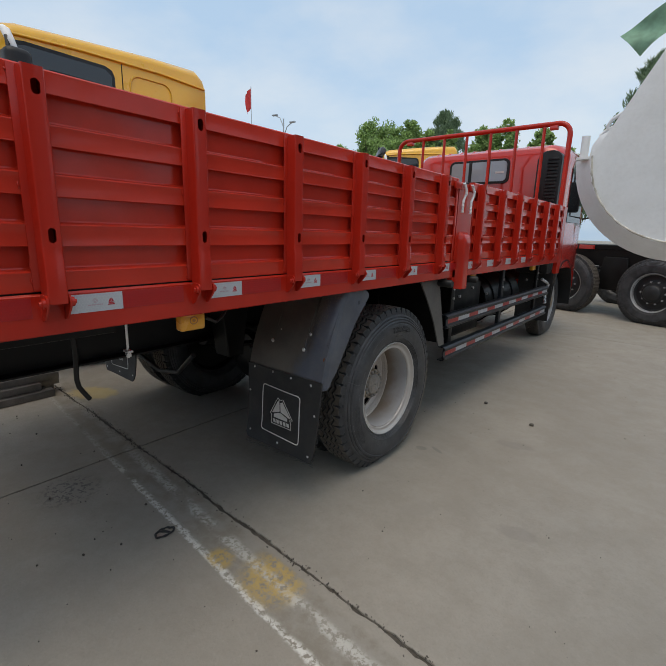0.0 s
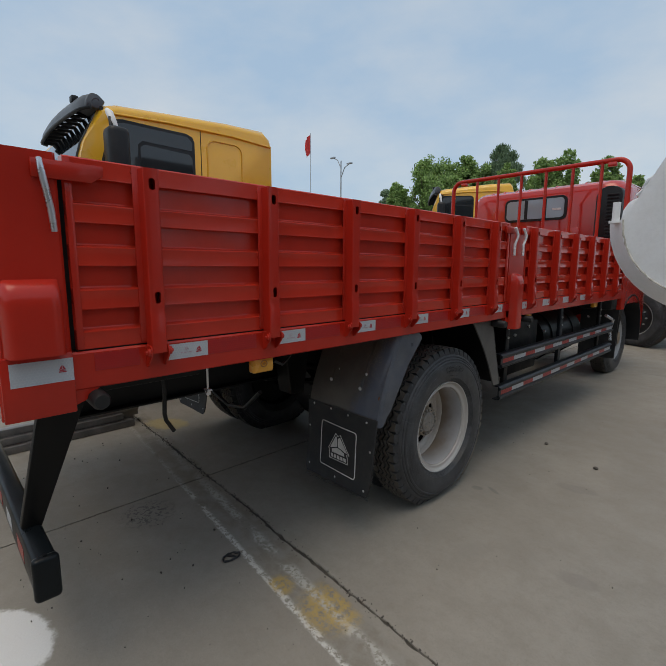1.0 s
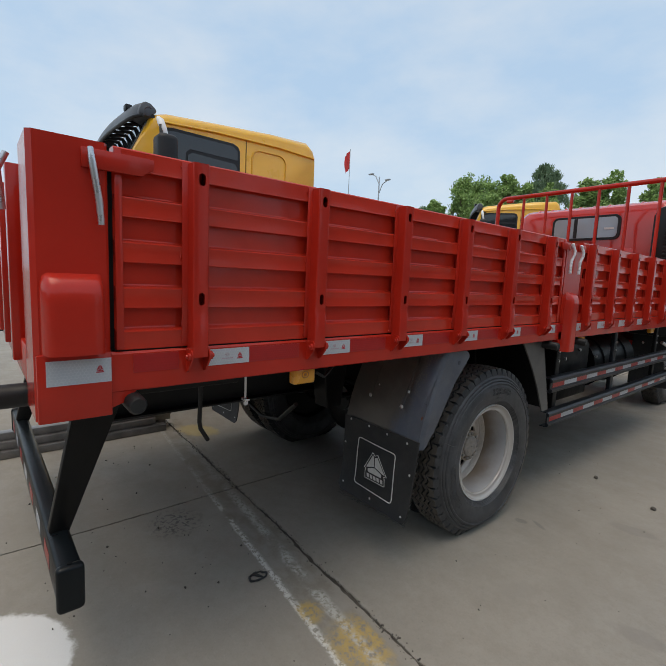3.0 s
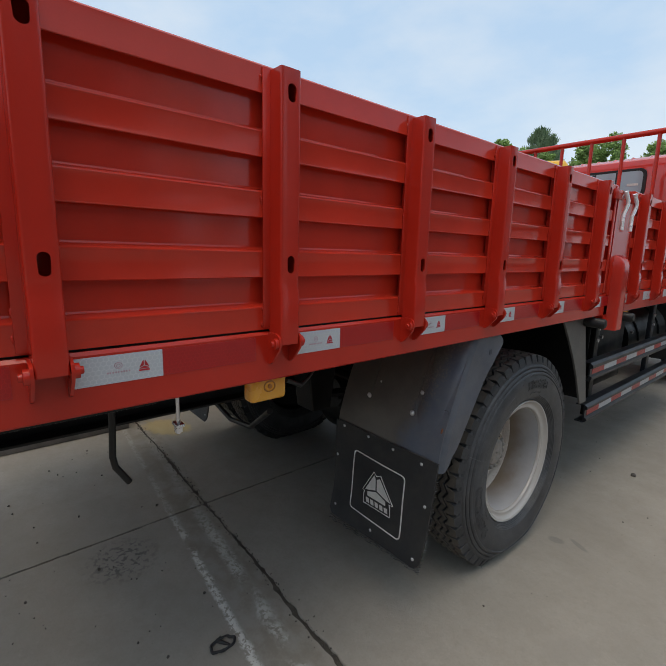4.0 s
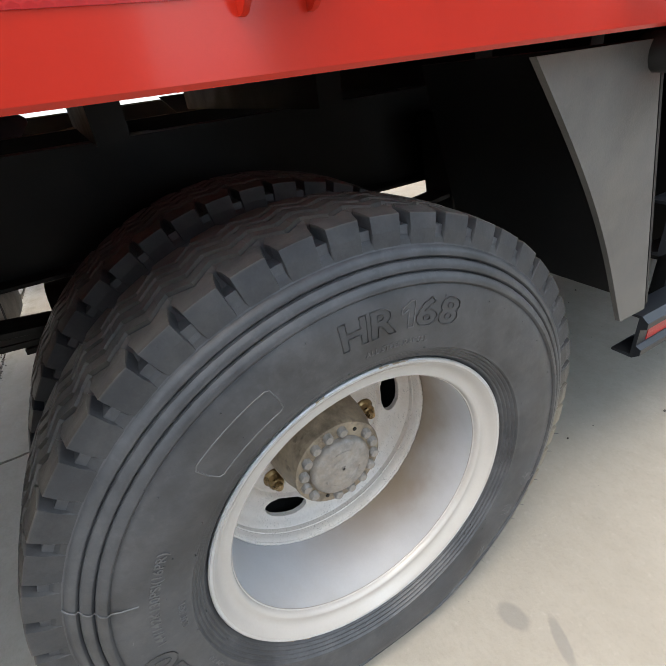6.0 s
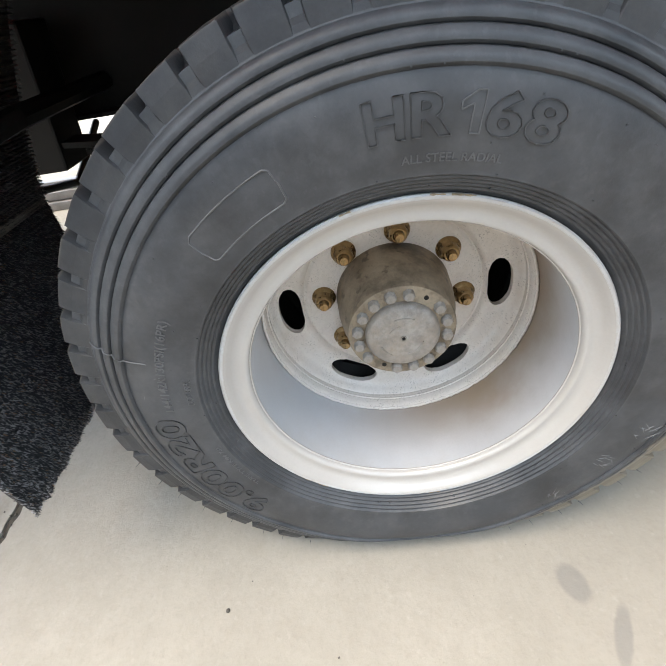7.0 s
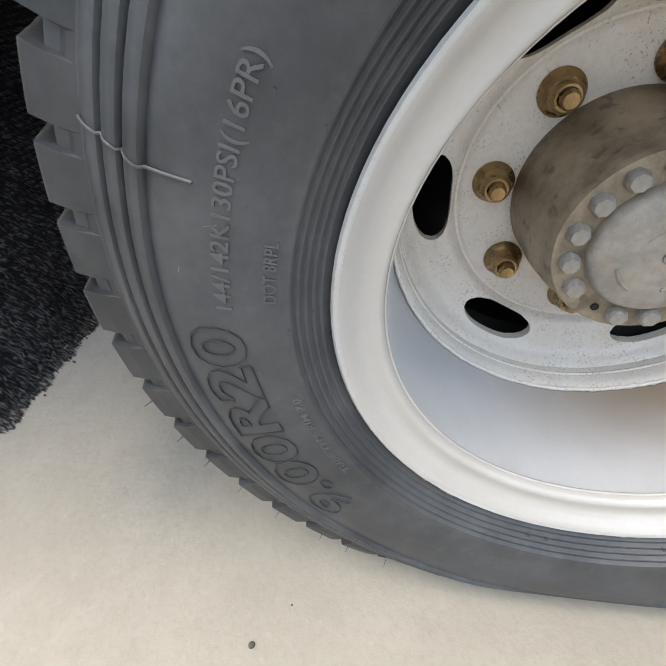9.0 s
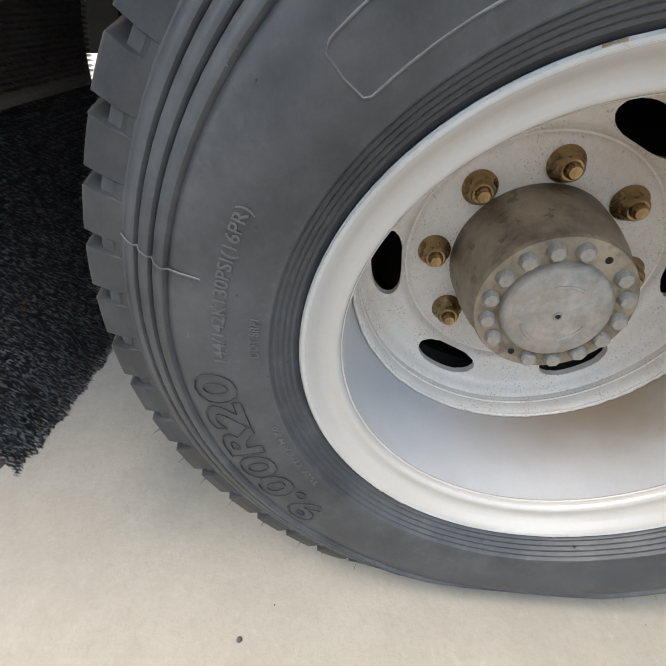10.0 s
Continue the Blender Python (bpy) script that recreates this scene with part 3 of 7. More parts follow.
def stanchion_mesh():
    """An upright channel with round folds and two oval holes, drawn in and then flared over the beam; its middle at y = 0."""
    bm = B()
    h, f, q = 0.0235, 1.240, 0.005
    slotted_plate(bm, q - h, h - q, 1.360, TOP + 0.006, f, ((0.002, 1.383, 0.009, 0.018), (0.002, 1.714, 0.010, 0.017)))
    ribs = [(f, 1.360), (f - 0.003, 1.342), (f + 0.002, 1.322), (f + 0.003, 1.245), (f + 0.002, 1.214)]
    for (xa, za), (xb, zb) in zip(ribs, ribs[1:]):
        bm.faces.new([bm.verts.new(p) for p in ((xa, q - h, za), (xa, h - q, za), (xb, h - q, zb), (xb, q - h, zb))])
    outer = [(f, TOP + 0.006)] + ribs
    inner = [(1.214, 1.214), (1.197, 1.24), (1.176, 1.26), (1.176, TOP + 0.006)]
    bend = [(q * (math.cos(radians(w)) - 1), h - q + q * math.sin(radians(w))) for w in (0, 22.5, 45, 67.5, 90)]
    for s in (-1, 1):
        rows = [[bm.verts.new((x + dx, s * y, z)) for dx, y in bend] for x, z in outer]
        for A, C in zip(rows, rows[1:]):
            for k in range(4):
                bm.faces.new((A[k], A[k + 1], C[k + 1], C[k]))
        bm.faces.new([bm.verts.new((x, s * h, z)) for x, z in [(x - q, z) for x, z in outer] + inner])
        bm.faces.new([bm.verts.new((x, s * (h - 0.005), z)) for x, z in [(x - 0.004, z) for x, z in outer] + inner])
    bm.faces.new([bm.verts.new(p) for p in ((f, q - h, TOP + 0.006), (f, h - q, TOP + 0.006), (f - q, h, TOP + 0.006), (1.176, h, TOP + 0.006), (1.176, -h, TOP + 0.006), (f - q, -h, TOP + 0.006))])
    bmesh.ops.remove_doubles(bm, verts=bm.verts, dist=0.0003)
    bmesh.ops.recalc_face_normals(bm, faces=bm.faces)
    return bm


def hinge_mesh():
    """One ear and the rolled pin end beside a stanchion."""
    bm = B()
    prism(bm, [(1.2, 1.238), (1.234, 1.237), (1.243, 1.231), (1.247, 1.220), (1.243, 1.204), (1.217, 1.174), (1.208, 1.168), (1.2, 1.167)], "y", 0.0240, 0.0290)
    tube(bm, [(1.232, 0.028, 1.217), (1.232, 0.037, 1.217), (1.232, 0.038, 1.217), (1.232, 0.043, 1.217)], [0.0125, 0.0125, 0.007, 0.006], 14)
    return bm


def logo_mesh(s, w=1.0):
    """A plain three-part triangular emblem in the plane x = 0, about s high."""
    bm = B()
    def tri(pts):
        f = [bm.verts.new((0.0, y * s * w, z * s)) for y, z in pts]
        g = [bm.verts.new((0.0008, y * s * w, z * s)) for y, z in pts]
        bm.faces.new(g)
        for i in range(len(f)):
            bm.faces.new((f[i], f[(i + 1) % len(f)], g[(i + 1) % len(f)], g[i]))
    tri([(-0.04, 0.05), (-0.04, 0.5), (-0.13, 0.42), (-0.36, -0.12)])
    tri([(0.04, 0.05), (0.36, -0.12), (0.13, 0.42), (0.04, 0.5)])
    tri([(0.0, -0.02), (-0.34, -0.2), (-0.34, -0.26), (0.34, -0.26), (0.34, -0.2)])
    tri([(-0.38, -0.32), (-0.42, -0.46), (0.42, -0.46), (0.38, -0.32)])
    return bm


def bulged_cover(bm, yc, half, z0, z1, depth, mirror):
    """A pressed cover: full face, rounded sides and a round shoulder at the top."""
    nu, nv = 16, 20
    rows = []
    for j in range(nv + 1):
        z = z0 + (z1 - z0) * j / nv
        k = max(0.0, (z - (z1 - 0.075)) / 0.075)
        rise = math.sqrt(max(0.0, 1 - k ** 2.4))
        row = []
        for i in range(nu + 1):
            u = -1 + 2 * i / nu
            shape = max(0.0, 1 - abs(u) ** 7) ** 0.5
            row.append(bm.verts.new((mirror * (1.199 + depth * shape * rise), yc + u * half * (1 - 0.12 * k ** 3), z)))
        rows.append(row)
    for j in range(nv):
        for i in range(nu):
            bm.faces.new((rows[j][i], rows[j][i + 1], rows[j + 1][i + 1], rows[j + 1][i]))
    bm.faces.new(rows[0])
    return bm


def drop_side(y0, y1, posts, mirror=1, name="side_panel"):
    bm = B()
    prof = rib_profile()
    back = [(1.155, PANEL_TOP), (1.155, 1.243)]
    pts = [(mirror * x, z) for x, z in prof + back]
    prism(bm, pts, "y", y0, y1)
    panel = part(name, bm, RED_DEEP, truck, "pressed red steel drop side with sunk bands", 25)
    # flat upright strips where the bands end beside every stanchion, and at both ends
    me = None
    for c, a, b in [(y0, 0.0, 0.018), (y1, -0.030, 0.0)] + [(p, -0.040, 0.0245) for p in posts]:
        bm = B()
        lo, hi = sorted((mirror * 1.1955, mirror * 1.1990))
        box(bm, lo, hi, c + a, c + b, 1.246, PANEL_TOP - 0.006, 0.0014)
        if b > 0.02:
            box(bm, *sorted((mirror * 1.158, mirror * 1.1945)), c - 0.010, c + 0.021, 1.246, PANEL_TOP - 0.006)
        part("end_strip", bm, RED, panel, "", 30)
    # black strip stands in for the shade in the gap under the sheet
    bm = box(B(), *sorted((mirror * 1.13, mirror * 1.186)), y0, y1, 1.2365, 1.2445)
    part("gap_shade_strip", bm, BLACK, panel, "black strip set in the gap under the drop side as its shade")
    return panel


stan = hinge = None
R_POSTS = [-1.8255 + PITCH * k for k in range(6)]
F_POSTS = [0.945 + 0.43 * k for k in range(6)]
for mirror in (1, -1):
    for y0, y1, posts in ((-2.040, 0.575, R_POSTS), (0.835, 3.45, F_POSTS)):
        panel = drop_side(y0, y1, posts, mirror)
        for p in posts:
            if stan is None:
                o = part("stanchion", stanchion_mesh(), RED, panel, "red channel upright with oval slots", 35)
                stan = o.data
                o.matrix_basis = Matrix.Translation((0, p, 0))
                o = part("hinge", hinge_mesh(), RED, panel, "red hinge ear with rolled pin", 35)
                hinge = o.data
                o.matrix_basis = Matrix.Translation((0, p, 0))
                share("hinge", hinge, panel, Matrix.Translation((0, p, 0)) @ Matrix.Diagonal((1, -1, 1, 1)), "red hinge ear with rolled pin")
            else:
                m = Matrix.Translation((0, p, 0)) @ Matrix.Diagonal((mirror, 1, 1, 1))
                share("stanchion", stan, panel, m, "red channel upright with oval slots")
                for e in (1, -1):
                    share("hinge", hinge, panel, m @ Matrix.Diagonal((1, e, 1, 1)), "red hinge ear with rolled pin")

# weld beads where the strips meet the sheet, seen beside the uprights
rw = random.Random(5)
for p in R_POSTS:
    for z in (1.262, 1.302, 1.50, 1.735):
        yy = p - 0.042 + rw.uniform(-0.002, 0.002)
        zz = z + rw.uniform(-0.014, 0.014)
        l = rw.uniform(0.003, 0.008)
        bm = tube(B(), [(1.1958, yy, zz - l), (1.1970, yy + 0.001, zz - l * 0.4), (1.1974, yy - 0.001, zz + l * 0.3), (1.1958, yy, zz + l)], [0.001, 0.0024, 0.002, 0.001], 6)
        part("weld_bead", bm, RED, truck, "", 60)

# side beams with tape
logo_small = None
for mirror in (1, -1):
    bm = B()
    lo, hi = sorted((mirror * 1.12, mirror * SIDE))
    prism(bm, [(mirror * (SIDE - 0.004), BEAM0), (mirror * SIDE, BEAM0 + 0.004), (mirror * SIDE, BEAM1 - 0.006), (mirror * (SIDE - 0.006), BEAM1), (mirror * 1.12, BEAM1), (mirror * 1.12, BEAM1 - 0.008), (mirror * 1.19, BEAM1 - 0.008), (mirror * 1.19, BEAM0 + 0.008), (mirror * 1.12, BEAM0 + 0.008), (mirror * 1.12, BEAM0)], "y", -2.06, 3.56)
    beam = part("side_beam", bm, RED, truck, "red folded steel side beam", 30)
    if mirror < 0:
        continue
    for i, p in enumerate(R_POSTS + [0.765] + F_POSTS[:3]):
        if p > 0.8:
            p += 0.24
        a, b = p + 0.026, p + (0.178 if p != 0.765 else 0.165)
        bm = box(B(), SIDE, SIDE + 0.0012, a, b, 1.178, 1.228)
        tape = part("white_reflector", bm, TAPE_WHITE, beam, "white reflective tape with printed marks")
        bm = box(B(), SIDE, SIDE + 0.001, b + 0.001, p + (0.375 if p != 0.765 else 0.33), 1.178, 1.228)
        part("red_reflector", bm, TAPE_RED, beam, "dark red reflective tape")
        if logo_small is None:
            o = part("printed_emblem", logo_mesh(0.0200, 1.15), RED_PRINT, beam)
            logo_small = o.data
            o.matrix_basis = Matrix.Translation((SIDE + 0.0012, b - 0.033, 1.2025))
        else:
            share("printed_emblem", logo_small, beam, Matrix.Translation((SIDE + 0.0012, b - 0.033, 1.2025)))
        bm = B()
        for r in (0.0054, 0.0027):
            tube(bm, [(SIDE + 0.0013, b - 0.076 + 1.15 * r * math.cos(q * math.tau / 20), 1.2085 + r * math.sin(q * math.tau / 20)) for q in range(20)], 0.0006, 5, True)
        for k in range(9):
            w = (0.0031, 0.0022, 0.0027)[k % 3]
            box(bm, SIDE + 0.0012, SIDE + 0.0018, b - 0.095 + k * 0.0044, b - 0.095 + k * 0.0044 + w, 1.1955, 1.1985)
        part("printed_mark", bm, GREY_PRINT, beam, "faded red round mark over a line of print")
    bm = box(B(), SIDE, SIDE + 0.001, -2.0, -1.875, 1.178, 1.229)
    part("red_reflector", bm, TAPE_RED, beam, "dark red reflective tape")

# bed floor, cross members, corner posts, tailgate
bm = B()
for k in range(12):
    box(bm, -1.118, 1.118, -2.05 + k * 0.467, -2.05 + k * 0.467 + 0.464, 1.205, 1.229, 0.002, 1)
part("bed_floor", bm, RED, truck, "red steel bed floor")
for k in range(13):
    bm = prism(B(), [(-2.02 + k * 0.455, 1.06), (-1.96 + k * 0.455, 1.06), (-1.96 + k * 0.455, 1.203), (-2.02 + k * 0.455, 1.203)], "x", -0.60, 0.60)
    box(bm, -1.118, 1.118, -2.01 + k * 0.455, -1.97 + k * 0.455, 1.150, 1.2025)
    part("cross_member", bm, BLACK, truck)

for mirror in (1, -1):
    # rear corner post: folded sheet column with a pressed hinge cover
    bm = B()
    x = lambda v: mirror * v
    prism(bm, [(x(1.00), -2.225), (x(1.188), -2.225), (x(1.2), -2.213), (x(1.2), -2.062), (x(1.193), -2.055), (x(1.13), -2.055), (x(1.13), -2.19), (x(1.00), -2.19)], "z", 1.075, 1.768)
    post = part("corner_post", bm, RED, truck, "tall folded red corner post", 30)
    bm = B()
    bulged_cover(bm, -2.139, 0.071, 1.244, 1.443, 0.052, mirror)
    part("hinge_cover", bm, RED, post, "rounded pressed red cover", 40)
    bm = B()
    lo, hi = sorted((x(1.2), x(1.213)))
    box(bm, lo, hi, -2.222, -2.056, 1.072, 1.244, 0.004)
    part("post_foot", bm, RED, post, "", 30)
    bm = box(B(), *sorted((x(1.213), x(1.2142))), -2.203, -2.058, 1.165, 1.228)
    tape = part("white_reflector", bm, TAPE_WHITE, post, "white reflective tape with printed marks")
    if mirror > 0:
        share("printed_emblem", logo_small, post, Matrix.Translation((1.2142, -2.085, 1.2)))
    # black filler blocks the sky sliver and plays the gap's shade
    bm = box(B(), *sorted((x(1.135), x(1.172))), -2.057, -2.036, 1.24, 1.755)
    part("post_gap_shade", bm, BLACK, post, "black filler put beside the drop side for the gap's shade")
    # latch plate and zinc bar at the top
    bm = prism(B(), [(-2.115, 1.700), (-1.975, 1.700), (-1.945, 1.722), (-1.945, 1.748), (-2.115, 1.748)], "x", *sorted((x(1.2), x(1.212))), 0.003)
    part("latch_plate", bm, RED, post, "", 30)
    bm = tube(B(), [(x(1.226), -2.098, 1.745), (x(1.232), -2.096, 1.715), (x(1.226), -2.088, 1.672), (x(1.224), -2.080, 1.62), (x(1.222), -2.076, 1.565)], [0.007, 0.0085, 0.0085, 0.0085, 0.0075], 10)
    part("latch_bar", bm, ZINC, post, "bright zinc-plated bent latch bar", 50)
    # drop at the end of the side beam down to the post's foot
    bm = prism(B(), [(-2.06, 1.085), (-2.02, 1.10), (-1.99, BEAM0 + 0.002), (-1.99, BEAM0 + 0.05), (-2.06, BEAM0 + 0.05)], "x", *sorted((x(1.15), x(1.197))))
    part("beam_gusset", bm, RED, post)
    # middle post with its rounded cover
    bm = B()
    prism(bm, [(x(1.165), 0.585), (x(1.2), 0.585), (x(1.2), 0.82), (x(1.165), 0.82)], "z", 1.10, 1.745)
    mid = part("middle_post", bm, RED, truck, "red middle post between the drop sides", 30)
    bm = bulged_cover(B(), 0.690, 0.064, 1.050, 1.436, 0.048, mirror)
    part("hinge_cover", bm, RED, mid, "rounded pressed red cover", 40)
    for yy in (0.605, 0.735):
        bm = tube(B(), [(x(1.222), yy, 1.740), (x(1.230), yy + 0.022, 1.695), (x(1.228), yy + 0.024, 1.672), (x(1.222), yy + 0.004, 1.63), (x(1.222), yy + 0.002, 1.555)], 0.009, 10)
        part("latch_bar", bm, LATCH, mid, "bright zinc-plated bent latch bar", 50)
    for yy in (0.56, 0.80):
        bm = prism(B(), [(yy - 0.06, 1.70), (yy + 0.06, 1.70), (yy + 0.08, 1.72), (yy + 0.08, 1.745), (yy - 0.06, 1.745)], "x", *sorted((x(1.2), x(1.212))), 0.003)
        part("latch_plate", bm, RED, mid, "", 30)
    # front post
    bm = prism(B(), [(x(1.16), 3.455), (x(1.203), 3.455), (x(1.203), 3.60), (x(1.16), 3.60)], "z", 1.0, 1.76)
    part("front_post", bm, RED, truck, "red front bed post", 30)
    # round rubber bumpers of the posts
    for yy in (-2.0, 0.50, 0.93):
        bm = tube(B(), [(x(1.13), yy, 1.10), (x(1.235), yy, 1.095), (x(1.245), yy, 1.095)], [0.026, 0.026, 0.020], 14)
        part("rubber_stop", bm, PLASTIC, truck, "black rubber stop", 40)

# tailgate
bm = B()
prof = [(2.205 + (x - 1.195), z) for x, z in rib_profile()]
prism(bm, [(-u, v) for u, v in prof] + [(-2.155, PANEL_TOP), (-2.155, 1.243)], "x", -0.985, 0.985)
gate = part("tailgate", bm, RED_DEEP, truck, "ribbed red tailgate, closed", 25)
for k in range(5):
    bm = box(B(), -0.80 + k * 0.4 - 0.03, -0.80 + k * 0.4 + 0.03, -2.245, -2.20, 1.17, TOP, 0.004)
    part("stanchion", bm, RED, gate, "red channel upright", 30)
bm = box(B(), -1.0, 1.0, -2.225, -2.13, BEAM0, BEAM1, 0.005)
part("rear_beam", bm, RED, truck, "red rear beam of the bed", 30)
for s in (-1, 1):
    bm = tube(B(), [(s * 1.0, -2.25, 1.745), (s * 1.0, -2.27, 1.70), (s * 0.995, -2.262, 1.6)], 0.0085, 10)
    part("latch_bar", bm, ZINC, gate, "bright zinc-plated bent latch bar", 50)
    bm = tube(B(), [(s * 0.93, -2.19, 1.085), (s * 0.93, -2.335, 1.085)], 0.035, 16)
    part("rubber_stop", bm, PLASTIC, truck, "black rubber stop", 40)

# headboard rack
bm = B()
L, Rr, ZT, YR = -1.090, 1.130, 2.683, 3.56
path = [(Rr, YR, 1.72), (Rr, YR, 2.55)] + arc((Rr - 0.13, YR, ZT - 0.13), 0.13, 0, 90, 8)[1:] + arc((L + 0.13, YR, ZT - 0.13), 0.13, 90, 180, 8) + [(L, YR, 1.72)]
tube(bm, path, 0.028, 12)
rack = part("headboard_rack", bm, RED, truck, "red tube rack behind the cab", 50)
for k in range(6):
    xx = 0.85 - k * 0.313
    bm = tube(B(), [(xx, YR, 1.73), (xx, YR, ZT - 0.01)], 0.019, 10)
    part("rack_bar", bm, RED, rack, "", 50)
bm = box(B(), L, Rr, YR - 0.02, YR + 0.02, 1.70, 1.76, 0.004)
part("rack_rail", bm, RED, rack, "", 30)
bm = box(B(), -1.16, 1.16, 3.545, 3.59, 1.23, 1.72, 0.004)
part("headboard", bm, RED_DEEP, truck, "red headboard of the bed", 30)
for xx in (0.95, -0.92):
    bm = box(B(), xx - 0.04, xx + 0.05, YR - 0.03, YR + 0.03, ZT - 0.065, ZT - 0.02, 0.008)
    part("marker_lamp", bm, CAB_RED, rack, "small red marker lamp", 40)

# ---- chassis ----
for s in (-1, 1):
    bm = prism(B(), [(s * 0.36, 0.80), (s * 0.43, 0.80), (s * 0.43, 0.808), (s * 0.368, 0.808), (s * 0.368, 1.05), (s * 0.43, 1.05), (s * 0.43, 1.058), (s * 0.36, 1.058)], "y", -1.95, 5.2)
    part("frame_rail", bm, BLACK, truck, "black steel frame rail")
    # leaf springs and hangers
    bm = B()
    for k in range(7):
        h = 0.72 - k * 0.085
        ribbon(bm, [(-h, 0.72 - k * 0.014 + 0.05 * (h / 0.72) ** 2), (-h * 0.5, 0.72 - k * 0.014 + 0.012), (0, 0.72 - k * 0.014), (h * 0.5, 0.72 - k * 0.014 + 0.012), (h, 0.72 - k * 0.014 + 0.05 * (h / 0.72) ** 2)], "x", s * 0.47, s * 0.55, 0.012)
    part("leaf_spring", bm, BLACK, truck, "black leaf spring pack")
    for yy in (-0.74, 0.74):
        bm = prism(B(), [(yy - 0.05, 0.72), (yy + 0.05, 0.72), (yy + 0.09, 1.0), (yy - 0.09, 1.0)], "x", s * 0.44, s * 0.56, 0.006)
        part("spring_hanger", bm, BLACK, truck)
for yy in (-1.9, -1.0, 0.0, 1.2, 2.4, 3.4):
    bm = box(B(), -0.36, 0.36, yy - 0.04, yy + 0.04, 0.84, 1.02, 0.006)
    part("frame_member", bm, BLACK, truck)
bm = lathe(B(), [(-0.62, 0.085), (-0.4, 0.09), (-0.28, 0.11), (-0.2, 0.17), (-0.1, 0.21), (0.1, 0.21), (0.2, 0.17), (0.28, 0.11), (0.4, 0.09), (0.62, 0.085)], 24, 0, 0, HUBZ)
part("rear_axle", bm, BLACK, truck, "black rear axle with round differential", 40)
bm = tube(B(), [(0, 0.2, HUBZ), (0, 3.0, 0.72)], 0.055, 14)
part("drive_shaft", bm, BLACK, truck)
bm = tube(B(), [(-0.2, -0.6, 0.88), (0.75, -0.62, 0.86), (0.85, -0.66, 0.84)], 0.02, 8)
part("brake_pipe", bm, BLACK, truck)
for yy, xx in ((-0.42, 0.25), (-0.42, -0.25)):
    bm = tube(B(), [(xx, yy, 0.66), (xx, yy + 0.07, 0.66), (xx, yy + 0.08, 0.66), (xx, yy + 0.15, 0.66)], [0.085, 0.085, 0.092, 0.085], 18)
    part("brake_chamber", bm, BLACK, truck, "", 40)
bm = tube(B(), [(0.62, -1.05, 0.80), (0.35, -0.98, 0.63), (0.1, -0.95, 0.58), (-0.25, -0.98, 0.70)], 0.012, 8)
part("air_hose", bm, PLASTIC, truck, "black air hose", 50)

# spare wheel crank
bm = tube(B(), [(0.83, -1.70, 1.075), (0.83, -1.668, 1.068), (0.83, -1.656, 1.045), (0.83, -1.655, 0.97), (0.83, -1.66, 0.875), (0.83, -1.655, 0.845), (0.828, -1.64, 0.82), (0.825, -1.622, 0.79)], 0.0088, 10)
part("crank_handle", bm, PLASTIC, truck, "black bent crank handle", 50)
bm = tube(B(), [(0.83, -1.74, 1.08), (0.83, -1.685, 1.075)], 0.018, 10)
part("crank_bush", bm, BLACK, truck)
bm = box(B(), 0.97, 1.08, -2.0, -1.62, 1.082, 1.122, 0.004)
part("under_rail", bm, BLACK, truck, "black steel rail under the bed")
# hanging rod with wing nut
bm = tube(B(), [(0.99, -1.545, 1.12), (0.99, -1.545, 0.965)], 0.0048, 8)
rod = part("hanger_rod", bm, ZINC, truck, "thin threaded zinc rod", 50)
bm = box(B(), 0.972, 1.008, -1.555, -1.535, 0.985, 0.993, 0.002)
box(bm, 0.982, 0.998, -1.553, -1.537, 0.968, 0.985, 0.002)
part("rod_clamp", bm, ZINC, rod)

# amber side marker
bm = box(B(), 1.125, 1.165, -1.442, -1.346, 1.066, 1.128, 0.010, 3)
lamp = part("side_marker", bm, AMBER, truck, "amber side marker lamp", 50)
bm = tube(B(), [(1.1645, -1.394 + 0.0145 * math.cos(k * math.tau / 28), 1.102 + 0.0125 * math.sin(k * math.tau / 28)) for k in range(28)], 0.0022, 6, True)
part("lamp_ring", bm, LENS_RING, lamp, "darker moulded ring in the lens", 50)
bm = tube(B(), [(1.164, -1.394, 1.102), (1.1675, -1.394, 1.102)], 0.0055, 12)
part("lamp_screw", bm, LENS_RING, lamp, "", 50)
bm = tube(B(), [(1.14, -1.33, 1.10), (1.13, -1.28, 1.075), (1.11, -1.24, 1.085), (1.1, -1.2, 1.12)], 0.006, 8)
part("lamp_cable", bm, PLASTIC, lamp, "black cable", 50)
for yy in (1.0, 2.62):
    bm = box(B(), 1.13, 1.17, yy, yy + 0.10, 1.075, 1.127, 0.010, 3)
    part("side_marker", bm, AMBER, truck, "amber side marker lamp", 50)

# rear underrun bar
bm = box(B(), -0.985, 0.985, -2.170, -2.10, 0.395, 0.532, 0.014, 3)
bar = part("underrun_bar", bm, UNDERRUN, truck, "dark blue-black rear underrun bar", 40)
for s in (-1, 1):
    bm = box(B(), *sorted((s * 0.955, s * 0.992)), -2.175, -2.095, 0.385, 0.54, 0.016, 3)
    cap = part("bar_end_cap", bm, UNDERRUN, bar, "black plastic end cap", 40)
    bm = tube(B(), [(s * 0.97, -2.135, 0.54), (s * 0.97, -2.135, 0.543)], 0.008, 10)
    part("cap_hole", bm, BLACK, bar)
    bm = prism(B(), [(-2.165, 0.535), (-2.11, 0.50), (-1.92, 0.98), (-1.90, 1.115), (-2.06, 1.115), (-2.07, 1.0)], "x", s * 0.70, s * 0.74, 0.004)
    part("underrun_bracket", bm, BLACK, bar, "black bracket plate", 30)
